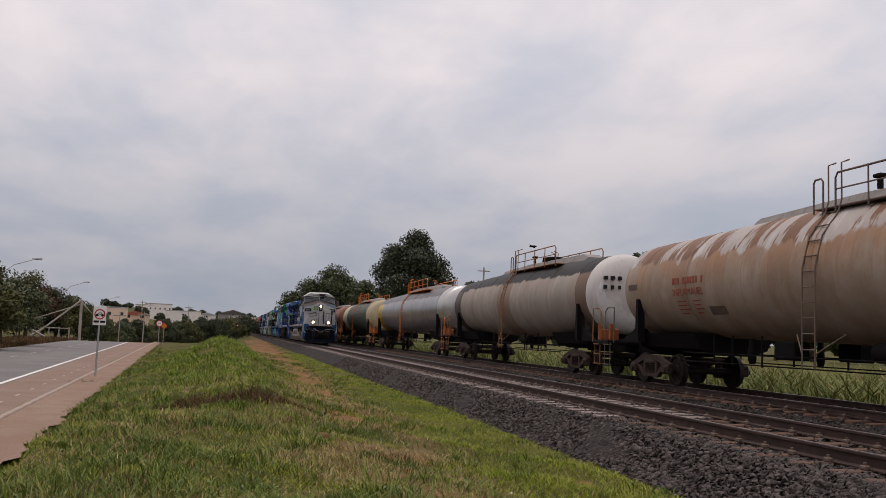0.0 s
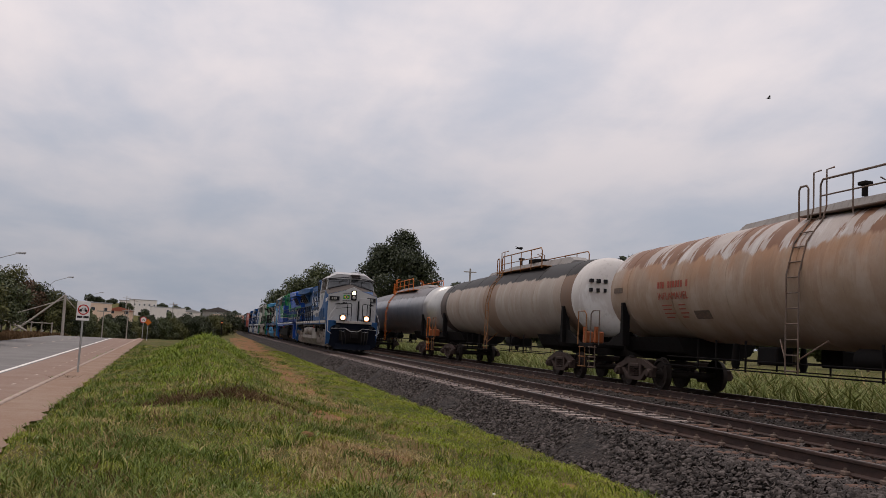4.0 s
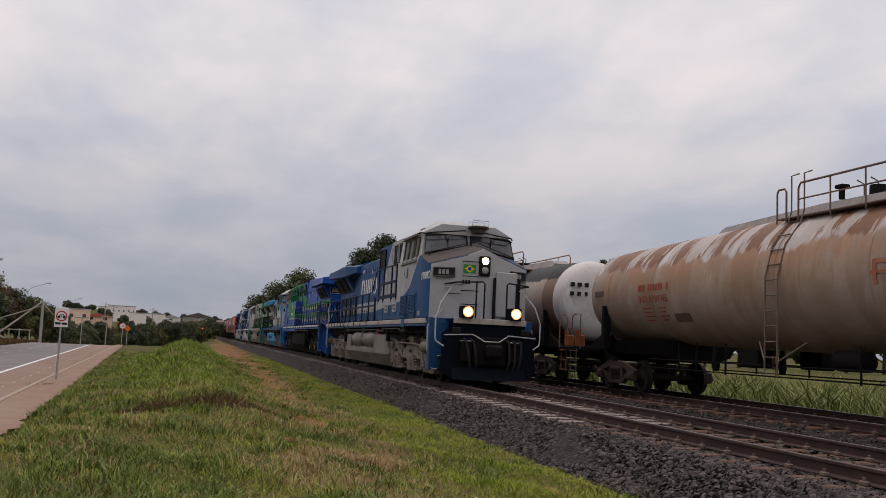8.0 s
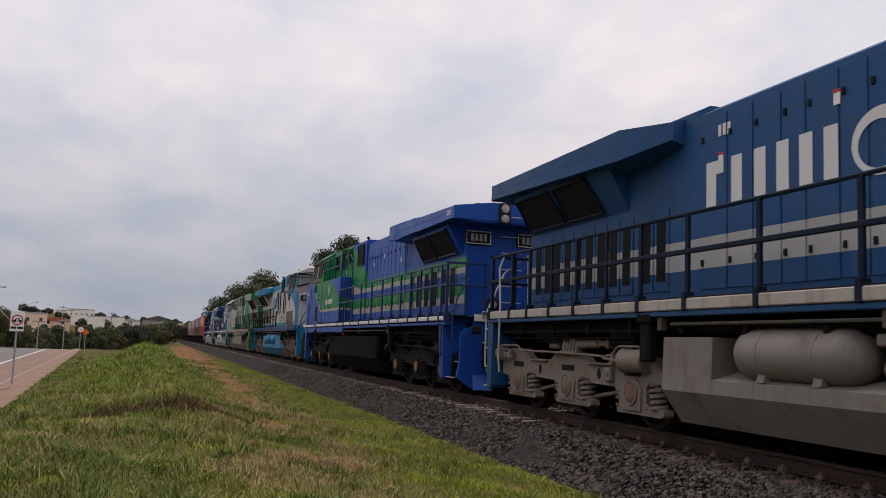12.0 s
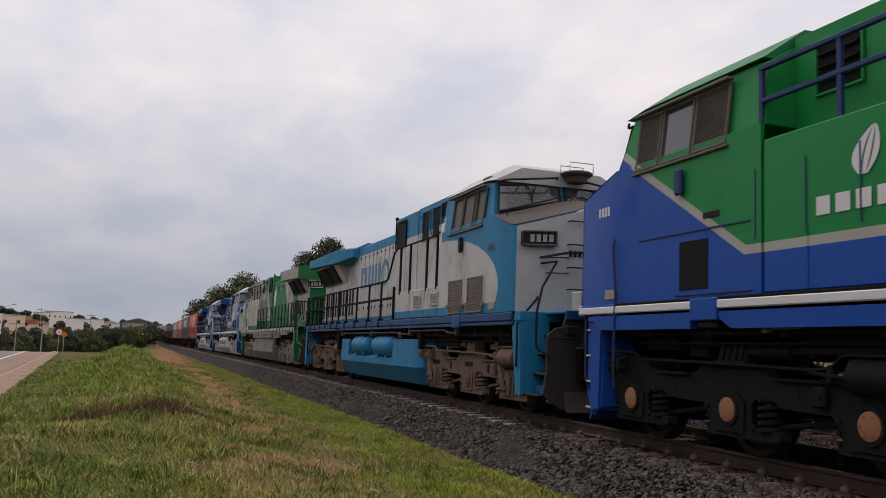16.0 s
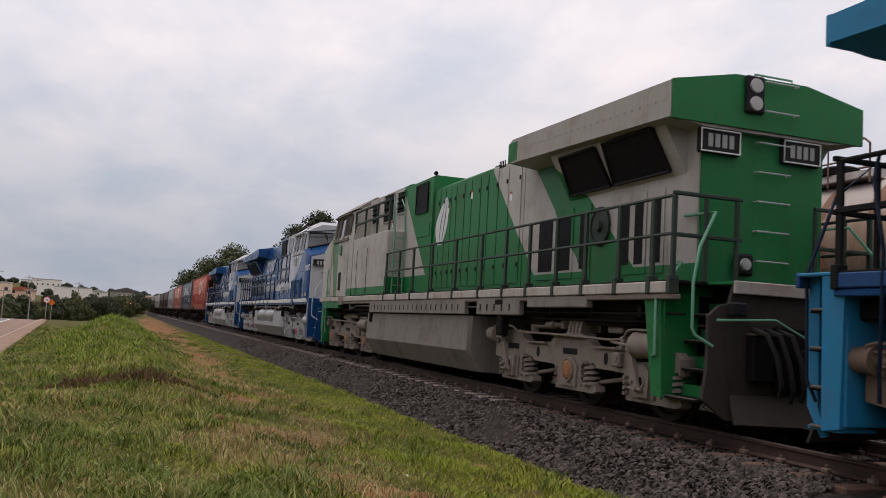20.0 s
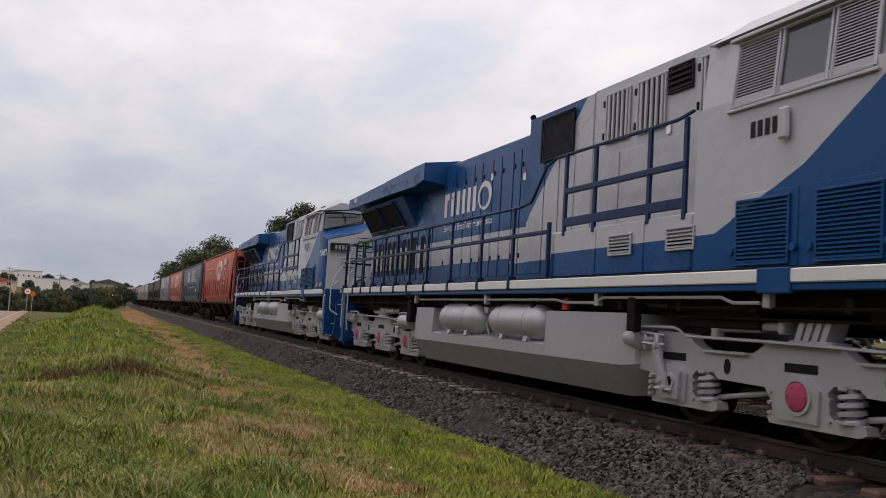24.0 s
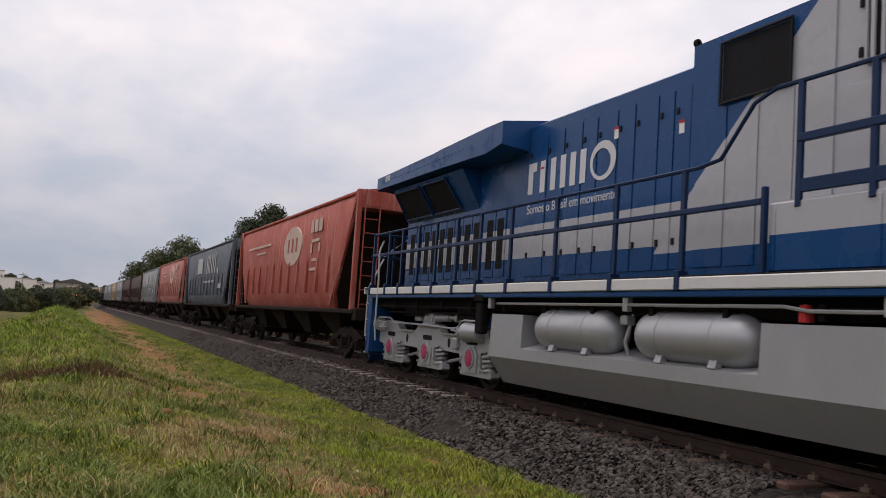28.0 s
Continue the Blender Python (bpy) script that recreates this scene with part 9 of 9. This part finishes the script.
def house(heading, dist, tilt_base, w, d, h, wall, roof, label, windows=3, gable=True, storeys=1, turn=0):
    """A house on the hill, with its foot at a given angle above the eye."""
    x, y = at_angle(heading, dist)
    z = EYE.z + dist * math.tan(radians(tilt_base))
    g = float(land(x, y))
    root = empty("house", label, "house", "houses on the hill")
    root.matrix_basis = pose(x, y, z, 0, 0, -heading + turn)
    part("wall", Shape().box(-w / 2, w / 2, 0, d, min(g - z - 0.5, -0.5), h, 0.05), wall, root)
    o = 0.4
    s = Shape()
    if gable:
        s.prism([(-w / 2 - o, h), (w / 2 + o, h), (w / 2 + o, h + 0.2), (0, h + w * 0.16), (-w / 2 - o, h + 0.2)], "y", -o, d + o)
    else:
        s.box(-w / 2 - 0.15, w / 2 + 0.15, -0.15, d + 0.15, h, h + 0.35, 0.05)
    part("roof", s, roof, root)
    for st in range(storeys):
        for k in range(windows):
            cx = -w / 2 + (k + 0.5) * w / windows
            ww = min(1.1, w / windows * 0.4)
            z0 = h * 0.45
            win = part("window", Shape().box(cx - ww / 2, cx + ww / 2, -0.05, 0.02, z0, z0 + 1.0, 0.02), M_pane if wall is M_wall_cream else M_white, root)
            part("pane", Shape().box(cx - ww / 2 + 0.12, cx + ww / 2 - 0.12, -0.075, -0.05, z0 + 0.12, z0 + 0.88, 0.01), M_pane, win)
    return root


# each by its heading, distance, foot angle, width, depth and wall height
house(-7.02, 300, 0.20, 7.6, 9, 4.2, M_wall_cream, M_roof_grey, "cream two-storey house with dark openings", 2, False, 1, 14)
house(-5.87, 310, 0.30, 8.6, 8, 1.7, M_wall_cream, M_roof_red, "low house with a long terracotta tiled roof", 2, True)
house(-4.45, 420, 0.72, 10.6, 10, 4.6, M_wall_white, M_roof_grey, "white two-storey block with a row of small windows", 5, False, 1, 8)
house(-5.55, 430, 0.80, 5.4, 8, 3.4, M_wall_white, M_roof_grey, "plain white house behind the trees", 1, False)
house(-3.05, 380, 0.48, 14.0, 10, 3.2, M_wall_white, M_roof_grey, "long low white building with a flat roof", 1, False)
house(-1.64, 400, 0.50, 7.8, 10, 2.0, M_wall_white, M_roof_grey, "pale low building with a shallow gable", 1, True)
house(-0.05, 470, 0.74, 15.0, 9, 1.3, M_wall_grey, M_roof_dark, "long shed with a dark weathered roof", 1, True)
house(0.60, 430, 0.46, 14.0, 9, 2.2, M_wall_cream, M_roof_grey, "long pale wall and shed", 1, False)
for k, (hd, dist, tt, sp) in enumerate(((-7.9, 270, 0.95, 3.4), (-6.45, 290, 0.45, 2.6), (-5.75, 340, 1.32, 2.6), (-5.35, 345, 1.28, 2.2), (-4.42, 300, 0.98, 2.4), (-3.95, 310, 0.55, 2.6), (-2.95, 300, 0.86, 2.7), (-2.2, 320, 0.52, 2.8), (-1.3, 330, 0.58, 2.8), (-0.4, 340, 0.60, 2.8), (0.5, 350, 0.55, 3.0), (1.3, 355, 0.62, 3.2))):
    crown_to(hd, dist, tt, sp, M_leaf_dark if k % 3 else M_leaf, "dark green tree among the houses", 130 + k, count=2600, leaf=0.34, low=0.1, lumps=16)
for k, (hd, tt) in enumerate(((-7.6, 1.5), (-7.1, 1.35), (-6.3, 1.2), (-3.4, 1.15), (-2.6, 1.05), (-1.9, 1.05), (-0.9, 1.05), (0.2, 0.98), (1.0, 1.0), (1.8, 0.9))):
    crown_to(hd, 520, tt, 3.4, M_leaf_dark, "dark green tree on the hilltop", 160 + k, count=1500, leaf=0.45, low=0.1, lumps=12)

# a railway signal with a red light far down the line
xg, yg = at_angle(0.26, 175)
root = empty("railway_signal", "small railway signal showing red", "signal")
root.matrix_basis = pose(xg, yg, float(land(xg, yg)))
zt = EYE.z - float(land(xg, yg))
part("mast", Shape().rod((0, 0, -0.2), (0, 0, zt + 0.5), 0.07, 8), M_black, root)
hd = part("head", Shape().box(-0.22, 0.22, -0.1, 0.1, zt + 0.4, zt + 1.1, 0.05), M_black, root)
part("lamp", Shape().turned([(-0.10, 0.13), (-0.13, 0.12), (-0.14, 0.0)], "y", (0, 0, zt + 0.72), 12), glow("red_signal_light", (1.0, 0.30, 0.12), 1.0), hd)

# small things in the grass
lump("pale_stone", 3.12, 9.55, 0.022, M_white, "small pale stone in the grass", "stone")
lump("clod", 1.47, 13.9, 0.10, M_soil, "reddish clod of earth", "earth")
lump("paper_scrap", 1.31, 10.4, 0.026, M_white, "crumpled white litter in the grass", "litter")


# ---- birds ----
def bird(label, size):
    root = empty("bird", label, "bird", "birds")
    s = Shape()
    s.turned([(-size * 0.5, 0.0), (-size * 0.35, size * 0.09), (0, size * 0.13), (size * 0.35, size * 0.07), (size * 0.7, size * 0.02)], "y", (0, 0, 0), 8)
    part("body", s, M_black, root)
    wings = []
    for side in (-1, 1):
        s = Shape()
        s.loft([[(0, -size * 0.25, 0), (0, size * 0.25, 0), (0, size * 0.25, 0.012), (0, -size * 0.25, 0.012)], [(side * size * 0.6, -size * 0.3, 0.02), (side * size * 0.6, size * 0.12, 0.02), (side * size * 0.6, size * 0.12, 0.03), (side * size * 0.6, -size * 0.3, 0.03)], [(side * size * 1.1, 0.0, 0), (side * size * 1.1, size * 0.05, 0), (side * size * 1.1, size * 0.05, 0.008), (side * size * 1.1, 0.0, 0.008)]])
        wings.append((part("wing", s, M_black, root), side))
    return root, wings


# flying birds: seconds and places along each way
FLIGHTS = (((0.0, 17.8, 44.5, 4.8), (2.0, 3.4, 44.5, 7.0), (2.5, -0.6, 44.5, 7.6), (3.0, -5.6, 44.1, 7.8), (28.0, -230.6, 26.1, 16.8)),
           ((0.0, -34.7, 48.3, 3.0), (2.5, -0.5, 44.7, 5.9), (3.0, 7.1, 43.9, 8.2), (3.5, 16.1, 40.8, 10.9), (28.0, 413.0, -95.9, 130.0)),
           ((0.0, 42.7, 40.5, 4.7), (5.5, 15.0, 47.4, 6.7), (6.0, 12.2, 48.1, 6.9), (6.5, 7.3, 49.1, 6.9), (7.0, -0.3, 49.7, 6.3), (7.5, -9.9, 48.7, 6.6), (28.0, -364.1, 11.8, 17.7)))
FLYING = []
for way, size in zip(FLIGHTS, (0.34, 0.20, 0.42)):
    root, wings = bird("small dark bird in flight", size)
    FLYING.append((root, wings, way))
perched, _ = bird("dark bird perched on the tank wagon railing", 0.28)
perched.matrix_basis = pose(SIDING_X - 0.95, 33.6, 4.84, 20, 0, 100)

SPEED, S2, S3, S4 = 6.87952, -0.39702, 1.25818, -0.68704


# ---- movement ----
def travelled(t):
    """How far the train has come, in metres."""
    u = (t - 14) / 14
    return SPEED * t + S2 * (u * u - 1) + S3 * (u ** 3 - u) + S4 * (u ** 4 - 1)


def motions():
    for root, y0, backwards, wheelsets in TRAIN:
        turn = 180 if backwards else 0
        walk(root, [(t, pose(TRACK_X, y0 - travelled(t), 0, 0, 0, turn)) for t in np.linspace(0, 28, 15)])
    for root, wings, way in FLYING:
        rows = []
        for k, (t, x, y, z) in enumerate(way):
            a, b = way[max(k - 1, 0)], way[min(k + 1, len(way) - 1)]
            rows.append((t, pose(x, y, z, 0, 0, math.degrees(math.atan2(b[1] - a[1], -(b[2] - a[2]))))))
        walk(root, rows)
        for ob, side in wings:
            walk(ob, [(k * 0.1, pose(0, 0, 0, 0, side * 38 * math.sin(k * 2.3), 0)) for k in range(281)])
    times = [k * 0.1 for k in range(281)]
    for root, y0, backwards, wheelsets in TRAIN[:9]:
        for ob, (x, y, z), r in wheelsets:
            way = -1 if backwards else 1
            walk(ob, [(t, pose(x, y, z, way * math.degrees(travelled(t) / r) % 360)) for t in times])


motions()
